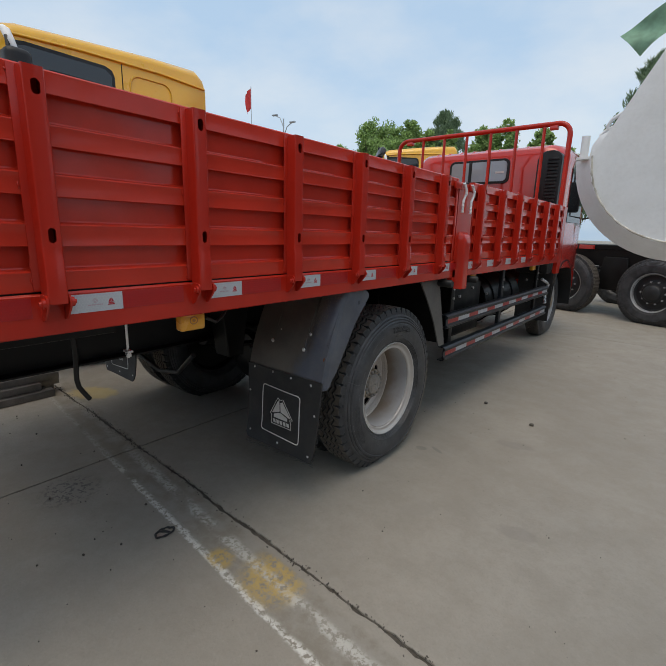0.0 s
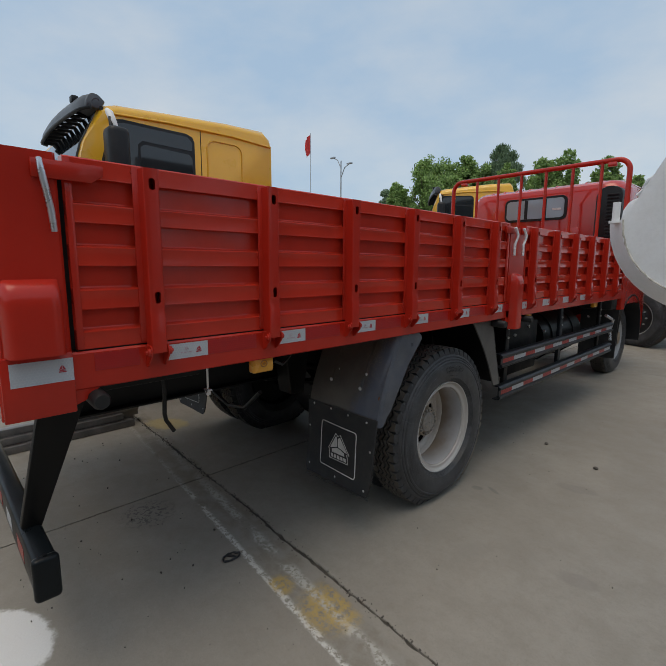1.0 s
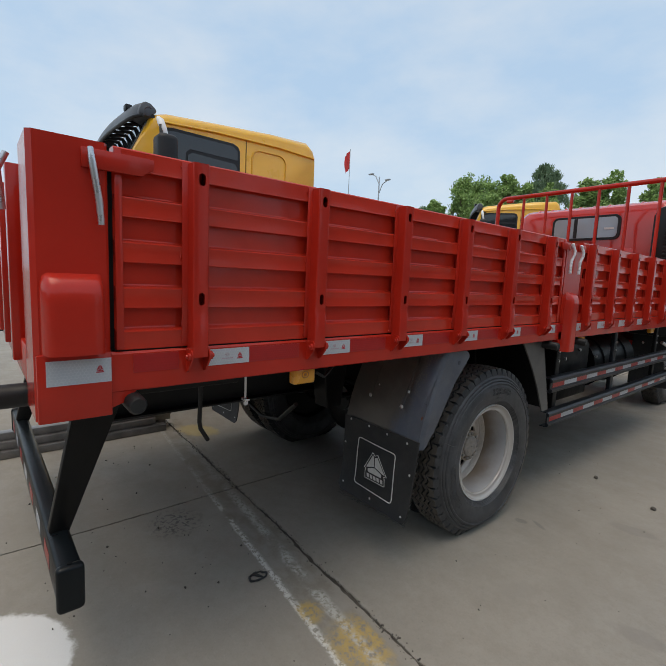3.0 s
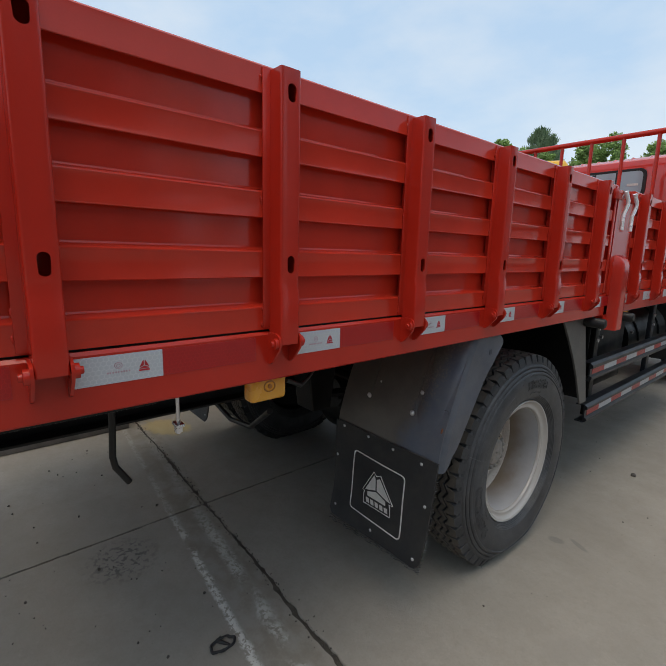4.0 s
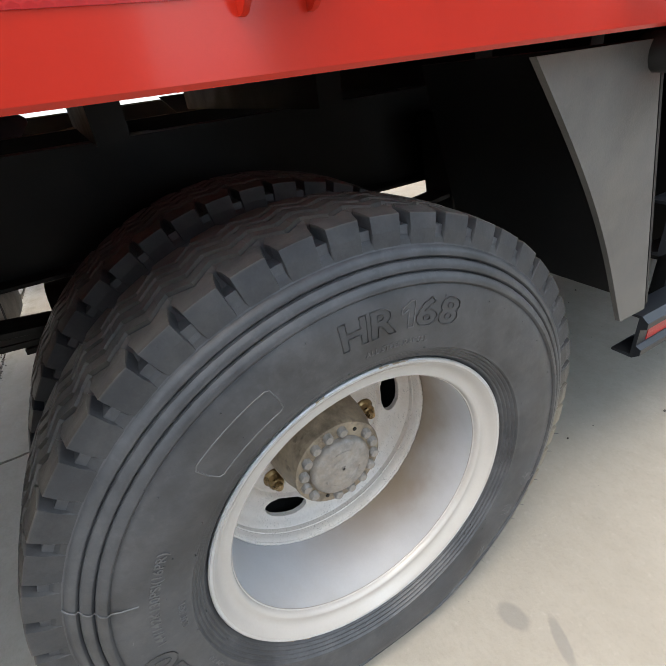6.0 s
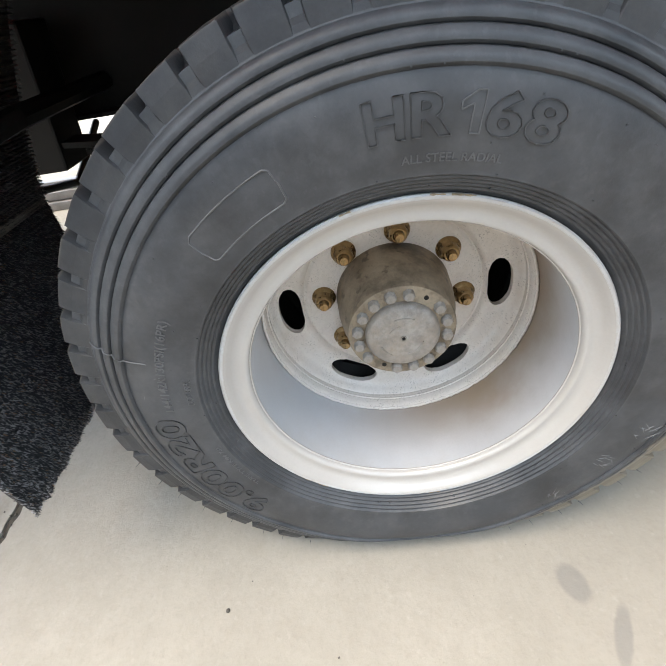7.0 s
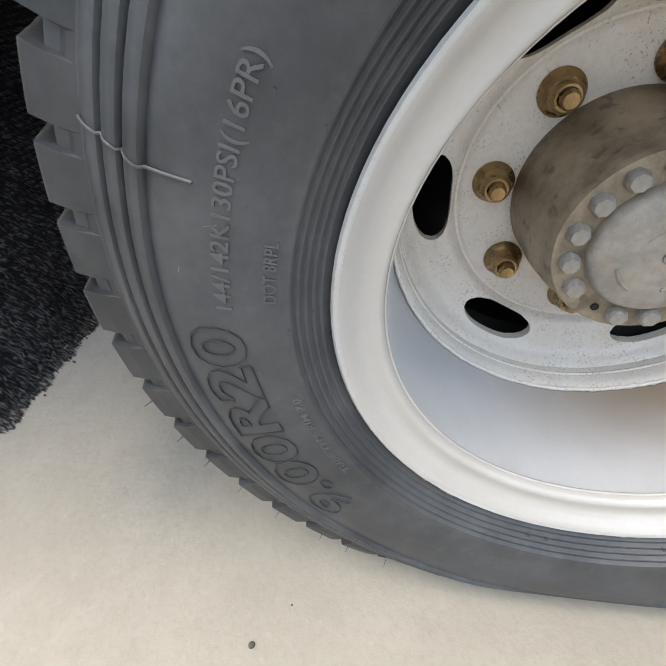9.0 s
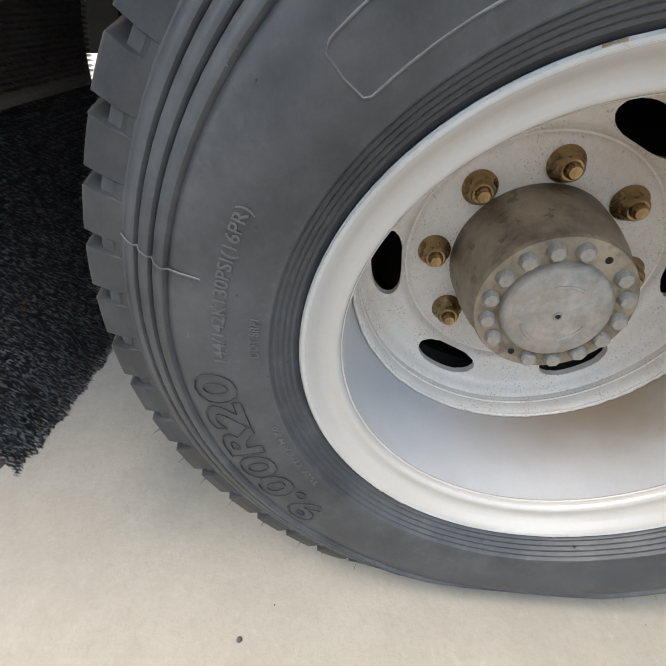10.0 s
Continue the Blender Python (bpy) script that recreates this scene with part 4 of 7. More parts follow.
for k in range(7):
    bm = box(B(), -0.9 + k * 0.26, -0.9 + k * 0.26 + 0.13, -2.1715, -2.1705, 0.43, 0.485)
    part("bar_tape", bm, TAPE_WHITE if k % 2 else TAPE_RED, bar)

# ---- mud flaps and fenders ----
def flap_y(u, v):
    """Rear face of the hanging rubber flap: bellied at the top middle, its foot curled to the rear."""
    belly = 0.012 * math.sin(math.pi * min(1.0, max(0.0, (u - 0.65) / 0.52))) * math.sin(math.pi * min(1.0, max(0.0, (v - 0.36) / 0.36)))
    foot = max(0.0, (0.47 - v) / 0.19)
    return -0.726 - belly - (0.012 + 0.014 * max(0.0, (1.0 - u) / 0.35)) * foot ** 2


def apron_y(v):
    return -0.721 + 0.17 * max(0.0, (v - 0.680) / 0.44) ** 1.45


def flap_edges(v):
    """Inner and outer edge of the flap at height v."""
    k = max(0.0, (v - 0.28) / 0.425)
    return 0.642 + 0.004 * k, 1.128 + 0.050 * k ** 0.75


def flap(s):
    bm = B()
    rows, nv, nu = [], 20, 18
    for side in (0.0, 0.008):
        sheet = []
        for j in range(nv + 1):
            v = 0.264 + 0.438 * j / nv
            a, b = flap_edges(v)
            tuck = max(0.0, (0.286 - v) / 0.022) ** 2 * 0.020
            sheet.append([bm.verts.new((s * u, flap_y(u, v) + side, v + 0.012 * (1 - (u - 0.64) / 0.5) * (1 - j / nv))) for u in [a + tuck + (b - a - 2 * tuck) * i / nu for i in range(nu + 1)]])
        rows.append(sheet)
    for sheet in rows:
        for A, C in zip(sheet, sheet[1:]):
            for k in range(nu):
                bm.faces.new((A[k], A[k + 1], C[k + 1], C[k]))
    rim = lambda q: [r[0] for r in q] + q[-1][1:] + [r[-1] for r in q[::-1]][1:] + q[0][::-1][1:-1]
    F, K = rim(rows[0]), rim(rows[1])
    for k in range(len(F)):
        bm.faces.new((F[k], F[(k + 1) % len(F)], K[(k + 1) % len(F)], K[k]))
    bmesh.ops.recalc_face_normals(bm, faces=bm.faces)
    f = part("mud_flap", bm, FLAP, truck, "black rubber mud flap with a white line emblem", 30)
    bm = B()
    curve = [(apron_y(0.684 + 0.44 * k / 16), 0.684 + 0.44 * k / 16) for k in range(17)]
    ribbon(bm, curve, "x", *sorted((s * 0.652, s * 1.172)), -0.006)
    part("flap_apron", bm, APRON, f, "mud-stained grey plastic apron above the flap", 30)
    # two hanging straps and the pale lip of the seam
    for u, first in ((0.788, 6), (1.010, 6)):
        bm = ribbon(B(), [(y - 0.002, z) for y, z in curve[first:]], "x", *sorted((s * u, s * (u + 0.017))), 0.003)
        part("strap", bm, APRON, f, "plastic strap bolted to the apron", 30)
    bm = tube(B(), [(s * u, flap_y(u, 0.702) + 0.003, 0.7035) for u in [0.66 + 0.05 * k for k in range(11)]], 0.0018, 6)
    part("seam_lip", bm, FENDER_GREY, f, "pale lip along the seam", 40)
    bolts = [(0.699, 0.689), (0.844, 0.690), (0.976, 0.685), (1.110, 0.678), (0.660, 0.545), (1.137, 0.525), (0.672, 0.318), (0.886, 0.302), (1.103, 0.298), (0.796, 0.842), (1.040, 0.911), (1.022, 0.834), (0.835, 0.905)]
    me = None
    for u, v in bolts:
        y = apron_y(v) - 0.003 if v > 0.70 else flap_y(u, v) - 0.001
        size = 1.45 if v in (0.842, 0.834) else 1.1 if v == 0.911 else 0.6 if v == 0.905 else 0.85
        if me is None:
            bm = B()
            bmesh.ops.create_uvsphere(bm, u_segments=10, v_segments=6, radius=0.0078, matrix=Matrix.Diagonal((1, 0.5, 1, 1)))
            o = part("flap_bolt", bm, ZINC, f, "", 60)
            me = o.data
            o.matrix_basis = Matrix.Translation((s * u, y, v)) @ Matrix.Scale(size, 4)
        else:
            share("flap_bolt", me, f, Matrix.Translation((s * u, y, v)) @ Matrix.Scale(size, 4))
    # white frame line
    bm = B()
    o = [(0.775, 0.611), (0.755, 0.347), (1.030, 0.331), (1.045, 0.600)]
    ring = []
    for i, (u, v) in enumerate(o):
        a, c = Vector(o[i - 1]), Vector(o[(i + 1) % 4])
        p = Vector((u, v))
        d0, d1 = (a - p).normalized() * 0.02, (c - p).normalized() * 0.02
        for k in range(5):
            w = k / 4
            ring.append(p + d0 * (1 - w) ** 2 + d1 * w ** 2)
        for k in range(1, 6):
            ring.append(p + d1 + (c - (c - p).normalized() * 0.02 - p - d1) * k / 6)
    tube(bm, [(s * q.x, flap_y(q.x, q.y) - 0.0002, q.y) for q in ring], 0.003, 6, True)
    part("flap_frame_line", bm, WHITE_LINE, f, "thin white printed frame")
    # emblem as plain shapes
    bm = B()
    for shape in ([(-0.012, 0.074), (-0.003, 0.060), (-0.003, 0.003), (-0.054, -0.016), (-0.066, -0.018)], [(0.005, 0.060), (0.022, 0.070), (0.082, -0.021), (0.064, -0.018), (0.005, 0.003)],
                  [(0.001, -0.004), (0.055, -0.025), (0.055, -0.046), (-0.052, -0.046), (-0.052, -0.025)]):
        prism(bm, shape, "x", 0.0, 0.0008)
    for shape in ([(-0.014, 0.090), (0.003, 0.074), (0.025, 0.087), (0.096, -0.028), (0.076, -0.030), (0.080, -0.048), (0.080, -0.092), (-0.076, -0.092), (-0.076, -0.048), (-0.070, -0.030), (-0.082, -0.026)],):
        tube(bm, [(0.0004, u, v) for u, v in shape], 0.0022, 5, True)
    for k in range(5):
        u = -0.062 + k * 0.027
        prism(bm, [(u + 0.003, -0.081), (u + 0.021, -0.081), (u + 0.019, -0.057), (u, -0.057)], "x", 0.0, 0.0008)
    for w in bm.verts:
        u, v = 0.905 + 0.92 * w.co.y, 0.482 + 0.87 * w.co.z
        w.co = (s * u, flap_y(u, v) - 0.0006 - w.co.x, v)
    part("flap_emblem", bm, WHITE_LINE, f, "plain white triangular emblem")
    return f


FLAP_R, FLAP_L = flap(1), flap(-1)
# bristle mat on the wheel side of the flap
rng = random.Random(4)
bm = B()
vs, fs = [], []
for i in range(60000):
    v = 0.250 + 0.0072 * rng.randint(0, 115) + rng.gauss(0, 0.0006)
    lo, hi = flap_edges(min(v, 0.70))
    u = rng.uniform(lo, hi + 0.003 if v < 0.655 else 1.163)
    a, l, w = rng.uniform(-0.5, 0.5), rng.uniform(0.006, 0.011), rng.uniform(0.0012, 0.0024)
    base = flap_y(u, v) + 0.008 if v < 0.70 else apron_y(v) + 0.007
    v -= 0.016 * (1.13 - u) * max(0.0, (0.50 - v) / 0.25) + 0.004 * math.sin(u * 95.0) * max(0.0, (0.28 - v) / 0.03)
    tip = (u + math.sin(a) * l * 0.35 + 0.003, base + 0.001 + l * rng.uniform(0.75, 1.0), v - l * rng.uniform(0.1, 0.45))
    n = len(vs)
    vs += [(u - w, base, v), (u + w, base, v), tip]
    fs.append((n, n + 1, n + 2))
me = bpy.data.meshes.new("bristle_mat")
me.from_pydata(vs, [], fs)
me.materials.append(BRISTLE)
bm.free()
tagged(share("bristle_mat", me, FLAP_R, Matrix.Identity(4), "dense black spray-suppressing bristles"), kind="stuff")

for s in (1, -1):
    # rear quarter: curved outer cheek widening to the top
    for sign, name in ((-1, "rear_fender"), (1, "front_fender")):
        bm = B()
        outer, inner = [], []
        n = 48
        for i in range(n + 1):
            f = i / n
            if sign < 0:
                z = 0.66 + (1.126 - 0.66) * f
                yo = -0.712 + 0.155 * f ** 1.4
                yi = -0.688 + 0.051 * min(1.0, f / 0.16) ** 0.6 + 0.29 * max(0.0, f - 0.10) + 0.13 * max(0.0, f - 0.65) - 0.07 * max(0.0, (f - 0.90) / 0.10) ** 2
            else:
                z = 0.64 + (1.115 - 0.64) * f
                yo = 0.655 - 0.155 * f
                yi = 0.575 - 0.325 * f ** 0.95 + 0.03 * math.sin(f * math.pi)
            outer.append((yo + (0.021 if sign < 0 else 0.0), z))
            inner.append((yi, z))
        xo = 1.180 if sign < 0 else 1.150
        prism(bm, outer + inner[::-1], "x", *sorted((s * (xo - 0.010), s * xo)))
        fen = part(name, bm, FENDER if sign < 0 else FENDER_GREY, truck, "matt grey plastic fender cheek", 30)
        bm = B()
        ribbon(bm, [(u + 0.028, w) for u, w in outer], "x", *sorted((s * 0.62, s * (xo - 0.010))), 0.006)
        if sign < 0:
            bm.free()
            continue
        part("fender_skin", bm, FENDER if sign < 0 else PLASTIC, fen, "", 30)
bm = B()
rows = []
for i in range(25):
    f = i / 24
    yo, z = -0.712 + 0.155 * f ** 1.4, 0.66 + 0.466 * f
    inner = 1.000 + 0.045 * min(1.0, f / 0.55)
    rows.append([bm.verts.new((x, yo + dy, z)) for x, dy in ((inner, -0.006), (inner + 0.004, -0.0105), (1.09, -0.013), (1.125, -0.0125), (1.145, -0.0105), (1.160, -0.006), (1.170, 0.001), (1.1765, 0.010), (1.1797, 0.0195), (1.1793, 0.026))])
for A, C in zip(rows, rows[1:]):
    for k in range(9):
        bm.faces.new((A[k], A[k + 1], C[k + 1], C[k]))
o = part("fender_corner", bm, APRON, truck, "rounded blue-grey corner of the rear fender", 60)
sol = o.modifiers.new("thick", "SOLIDIFY")
sol.thickness = 0.003
bm = box(B(), 1.180, 1.1808, -0.461, -0.444, 1.056, 1.075, 0.0)
part("dark_patch", bm, SMEAR, truck, "small dark worn patch")
# rust spot and a short crack on the fender's corner
bm = tube(B(), [(1.165, -0.7035, 0.806), (1.1655, -0.700, 0.815), (1.165, -0.6965, 0.823)], [0.002, 0.0042, 0.002], 8)
part("rust_spot", bm, RUST, truck, "brown rust-coloured spot", 60)
bm = tube(B(), [(1.150, -0.672, 0.880), (1.163, -0.668, 0.878), (1.167, -0.672, 0.866)], 0.0009, 5)
part("hairline_crack", bm, PLASTIC, truck, "short hairline crack")

# ---- side guards ----
def guard(s):
    g = None
    for z in (0.800, 0.562):
        bm = B()
        prof = [(1.10, z - 0.052), (1.145, z - 0.052), (1.160, z - 0.040), (1.160, z - 0.026), (1.148, z - 0.020), (1.148, z + 0.020), (1.160, z + 0.026), (1.160, z + 0.040), (1.145, z + 0.052), (1.10, z + 0.052), (1.10, z + 0.046), (1.14, z + 0.046), (1.14, z - 0.046), (1.10, z - 0.046)]
        prism(bm, [(s * u, v) for u, v in prof], "y", 0.668, 3.42)
        g = part("side_guard", bm, STEEL_BLUE, truck, "dark steel side guard rail with red and white tape", 30)
        if s > 0:
            for k in range(7):
                a = 0.70 + k * 0.385
                for mat_, o0, o1, nm in ((TAPE_RED, 0.0, 0.18, "red_reflector"), (TAPE_WHITE, 0.18, 0.385, "white_reflector")):
                    bm = box(B(), s * 1.148, s * 1.1492, a + o0, a + o1 - 0.001, z - 0.015, z + 0.015)
                    part(nm, bm, mat_, g)
    for yy in (0.86, 1.95, 3.1):
        bm = box(B(), *sorted((s * 1.07, s * 1.10)), yy - 0.03, yy + 0.03, 0.50, 1.122, 0.003)
        part("guard_post", bm, BLACK if yy != 1.95 else STEEL_BLUE, g, "", 30)
        for zz in (0.95, 1.02):
            bm = tube(B(), [(s * 1.10, yy, zz), (s * 1.109, yy, zz)], 0.010, 8)
            part("guard_bolt", bm, ZINC, g)


guard(1), guard(-1)
for s in (1, -1):
    bm = box(B(), *sorted((s * 0.50, s * 1.02)), 0.98, 1.62, 0.60, 1.03, 0.02)
    part("battery_box", bm, BLACK, truck, "black battery box behind the guard", 40)
    bm = tube(B(), [(s * 0.75, 1.85, 0.80), (s * 0.75, 2.85, 0.80)], 0.24, 28)
    part("fuel_tank", bm, BLACK, truck, "black cylindrical tank behind the guard", 40)
    for yy in (2.05, 2.6):
        bm = tube(B(), arc((s * 0.75, yy, 0.80), 0.246, 0, 345, 24), 0.008, 6)
        part("tank_strap", bm, BLACK, truck, "", 40)
    for k, (yy, zz) in enumerate(((1.15, 0.93), (1.4, 0.98), (1.75, 0.9), (2.95, 0.95), (3.05, 0.7))):
        bm = tube(B(), [(s * 1.02, yy, zz), (s * 1.035, yy, zz)], 0.012, 8)
        part("box_bolt", bm, ZINC, truck)


# ---- wheels ----
def tyre_profile(h=0.130, ro=0.508):
    """(x from the tyre's middle, radius) of the outer half and inner half, from bead to bead."""
    half = [(0.070, 0.270), (0.081, 0.284), (0.0925, 0.2945)]
    for k in range(5):
        r = 0.2972 + k * 0.0052
        x = 0.0950 + k * 0.0045
        half += [(x, r), (x + 0.0022, r + 0.0008), (x + 0.0028, r + 0.0022), (x + 0.0026, r + 0.0040)]
    half += [(0.1168, 0.326), (0.1190, 0.345), (0.1205, 0.365), (0.1203, 0.385), (0.1186, 0.4035)]
    # three rounded lips, one above the other
    for r0, xb in ((0.4170, 0.1150), (0.4330, 0.1083), (0.4490, 0.1008)):
        half += [(xb - 0.0012, r0 - 0.0012), (xb + 0.0012, r0 + 0.0002), (xb + 0.0028, r0 + 0.0024), (xb + 0.0026, r0 + 0.0056), (xb + 0.0004, r0 + 0.0098), (xb - 0.0034, r0 + 0.0136)]
    half += [(0.0955, 0.4637), (0.0948, 0.4658), (0.0905, 0.4700), (0.0860, 0.4885)]
    return half


def squash(bm, cx, low=-0.470):
    """The tyre gives way where it stands on the ground: the sidewall bulges and the shoulder tucks in under it."""
    for v in bm.verts:
        if v.co.z < -0.30:
            f = math.exp(-(v.co.y / 0.26) ** 4)
            side = 1 if v.co.x > cx else -1
            k = min(1.0, (-0.30 - v.co.z) / 0.09)
            tuck = max(0.0, (-0.405 - v.co.z) / 0.065)
            if abs(v.co.x - cx) > 0.04:
                v.co.x += side * f * (0.004 * k - 0.024 * min(1.0, tuck) ** 1.2)
        if v.co.z < low:
            v.co.z = low + (v.co.z - low) * 0.03
    return bm


def tyre_mesh(cx, seg=128):
    half = tyre_profile()
    prof = half + [(0.06, 0.4905), (0, 0.4915), (-0.06, 0.4905)] + [(-x, r) for x, r in half[::-1]]
    return squash(lathe(B(), [(cx + x, r) for x, r in prof], seg, 0, 0, 0), cx)


def tread_mesh(cx, n=52, turn=radians(5.19)):
    """Five zigzag ribs between deep grooves, and shoulder lugs parted by arrow-shaped pockets."""
    bm = B()
    fr = (0.0, 0.12, 0.25, 0.45, 0.64, 0.67, 0.75, 0.85, 0.95, 0.98)
    zig = lambda f: 1 - abs((f * 2 + 0.5) % 2 - 1) * 2
    half = [(0.0, 1, 0.5095), (0.0095, 1, 0.5093), (0.0115, 1, 0.4925), (0.0195, 1, 0.4925), (0.0215, 1, 0.5090), (0.0385, 1, 0.5082), (0.0405, 1, 0.4920), (0.0485, 1, 0.4920), (0.0505, 1, 0.5075),
            (0.062, 0.3, 0.5070), (0.070, 0, 0.5062), (0.079, 0, 0.5052), (0.0868, 0, 0.5038), (0.0925, 0, 0.4840), (0.0950, 0, 0.4650), (0.0915, 0, 0.4630)]
    pocket = {0.062: (0.78, 0.86, 0.4960), 0.070: (0.73, 0.92, 0.4880), 0.079: (0.71, 0.955, 0.4850), 0.0868: (0.695, 0.98, 0.4800), 0.0925: (0.69, 0.985, 0.4720)}
    cols = [(-x, z, r) for x, z, r in half[:0:-1]] + half
    rows = []
    for k in range(n):
        wob = 0.0006 * math.sin(k * 2.3)
        for j, f in enumerate(fr):
            row = []
            for x, z, r in cols:
                ff, rr = f, r + (wob if r > 0.5 else 0)
                pk = pocket.get(abs(x))
                if pk:
                    f0, f1, low = pk
                    if 4 <= j <= 9:
                        ff = f0 + (f1 - f0) * (0.0, 0.08, 0.3, 0.62, 0.92, 1.0)[j - 4]
                        if 5 <= j <= 8:
                            rr = low
                if 0.49 < r < 0.50 and j in (2, 6) and abs(x) < 0.055:
                    rr += 0.003
                a = turn + (k + ff) * math.tau / n
                row.append(bm.verts.new((cx + x + z * 0.0105 * zig(ff), rr * math.cos(a), rr * math.sin(a))))
            rows.append(row)
    m = len(rows)
    for k in range(m):
        A, C = rows[k], rows[(k + 1) % m]
        for j in range(len(cols) - 1):
            bm.faces.new((A[j], A[j + 1], C[j + 1], C[j]))
    return squash(bm, cx)


def sidewall_drop(r):
    """How far the sidewall falls back from its widest point at this radius."""
    pts = ((0.320, -0.0045), (0.326, -0.0037), (0.345, -0.0015), (0.365, 0.0), (0.385, -0.0002), (0.4035, -0.0019))
    for (r0, x0), (r1, x1) in zip(pts, pts[1:]):
        if r <= r1:
            return x0 + (x1 - x0) * (r - r0) / (r1 - r0)
    return -0.0019


def numeral_one(cap, depth):
    """A bold upright one, its flag to the left."""
    return prism(B(), [(u * cap, v * cap) for u, v in ((0.30, 0), (0.30, 0.70), (0, 0.56), (0, 0.76), (0.36, 1), (0.56, 1), (0.56, 0))], "z", 0.0, depth)


def bent_words(text, size, radius, middle, x0, cx, span=0.0, depth=0.0011):
    """Raised words laid on the sidewall round the axle; middle: the angle of the text's middle, span: its width, degrees."""
    bm = numeral_one(size * 0.71, depth) if text == "1" else words(text, size, depth, size * 0.03 if size > 0.03 else size * 0.008)
    us = [v.co.x for v in bm.verts]
    c, k = (max(us) + min(us)) / 2, radians(span) * radius / (max(us) - min(us))
    for v in bm.verts:
        u, h, d = v.co
        a, r = radians(middle) - (u - c) * k / radius, radius + h
        v.co = (cx + x0 + sidewall_drop(r) + d, r * math.cos(a), r * math.sin(a))
    return bm


def outline(bm_in, r=0.0011):
    """Keep only the outlines of flat words, as thin raised lines."""
    out = B()
    bm_in.normal_update()
    for e in bm_in.edges:
        if len(e.link_faces) == 2 and abs(e.link_faces[0].normal.x) < 0.5 and abs(e.link_faces[1].normal.x) < 0.5:
            continue
        if len(e.link_faces) == 2 and abs(e.link_faces[0].normal.x) > 0.5 and abs(e.link_faces[1].normal.x) > 0.5:
            continue
        a, b = e.verts[0].co, e.verts[1].co
        if (a - b).length > 1e-5:
            tube(out, [a, b], r, 4)
    bm_in.free()
    return out


def hex_nut(bm, x, y, z, r, x1, turn=0.0):
    lo = [bm.verts.new((x, y + r * math.cos(k * math.tau / 6 + turn), z + r * math.sin(k * math.tau / 6 + turn))) for k in range(6)]
    hi = [bm.verts.new((x1, y + r * math.cos(k * math.tau / 6 + turn), z + r * math.sin(k * math.tau / 6 + turn))) for k in range(6)]
    bm.faces.new(hi)
    for k in range(6):
        bm.faces.new((lo[k], lo[(k + 1) % 6], hi[(k + 1) % 6], hi[k]))


def rear_rim_mesh():
    """Deep-dished outer rim seen from outside, x as in the truck; holes are cut in the disc."""
    bm = B()
    seg = 120
    prof = [(1.088, 0.272), (1.098, 0.287), (1.111, 0.2915), (1.1165, 0.2922), (1.1185, 0.290), (1.1175, 0.286)]
    lathe(bm, prof, seg)
    return bm


def disc_mesh():
    """The pressed disc with six hand holes, from the weld ring to the hub."""
    bm = B()
    seg = 180
    prof = [(0.885, 0.2485), (0.8965, 0.2470), (0.8975, 0.2425), (0.8935, 0.2385), (0.8870, 0.2350), (0.8815, 0.2310), (0.8780, 0.2265), (0.8765, 0.221), (0.8755, 0.214), (0.8750, 0.207), (0.8745, 0.200), (0.8738, 0.193), (0.8728, 0.187), (0.8705, 0.1825), (0.8660, 0.1785), (0.8610, 0.1758), (0.8605, 0.1730), (0.8625, 0.1700), (0.8635, 0.166), (0.8635, 0.108)]
    rings = [[bm.verts.new((px, pr * math.cos(k * math.tau / seg), pr * math.sin(k * math.tau / seg))) for k in range(seg)] for px, pr in prof]
    holes = [radians(181 + 60 * k) for k in range(6)]

    def inside(r, a):
        for h in holes:
            d = (a - h + math.pi) % math.tau - math.pi
            if ((r - 0.204) / 0.0225) ** 2 + (abs(d) / radians(15.0)) ** 2.6 < 1:
                return True
        return False

    for i in range(len(rings) - 1):
        for k in range(seg):
            r = (prof[i][1] + prof[i + 1][1]) / 2
            if inside(r, (k + 0.5) * math.tau / seg):
                continue
            bm.faces.new((rings[i][k], rings[i][(k + 1) % seg], rings[i + 1][(k + 1) % seg], rings[i + 1][k]))
    loose = [v for v in bm.verts if not v.link_faces]
    bmesh.ops.delete(bm, geom=loose, context="VERTS")
    # round the stair-stepped hole edges
    rim_edge = {v for e in bm.edges if len(e.link_faces) == 1 for v in e.verts}
    for v in list(rim_edge):
        r, a = math.hypot(v.co.y, v.co.z), math.atan2(v.co.z, v.co.y)
        if not 0.1775 < r < 0.230:
            continue
        h = min(holes, key=lambda q: abs((a - q + math.pi) % math.tau - math.pi))
        d = (a - h + math.pi) % math.tau - math.pi
        s = (abs((r - 0.204) / 0.0225) ** 2 + (abs(d) / radians(15.0)) ** 2.6)
        if s > 0:
            k = s ** -0.44
            r2, d2 = 0.204 + (r - 0.204) * k, d * k
            v.co = (v.co.x, r2 * math.cos(h + d2), r2 * math.sin(h + d2))
    # inner walls of the holes
    edge = [e for e in bm.edges if len(e.link_faces) == 1 and all(0.17 < math.hypot(v.co.y, v.co.z) < 0.232 for v in e.verts)]
    ext = bmesh.ops.extrude_edge_only(bm, edges=edge)
    for g in ext["geom"]:
        if isinstance(g, bmesh.types.BMVert):
            g.co.x -= 0.012
    return bm


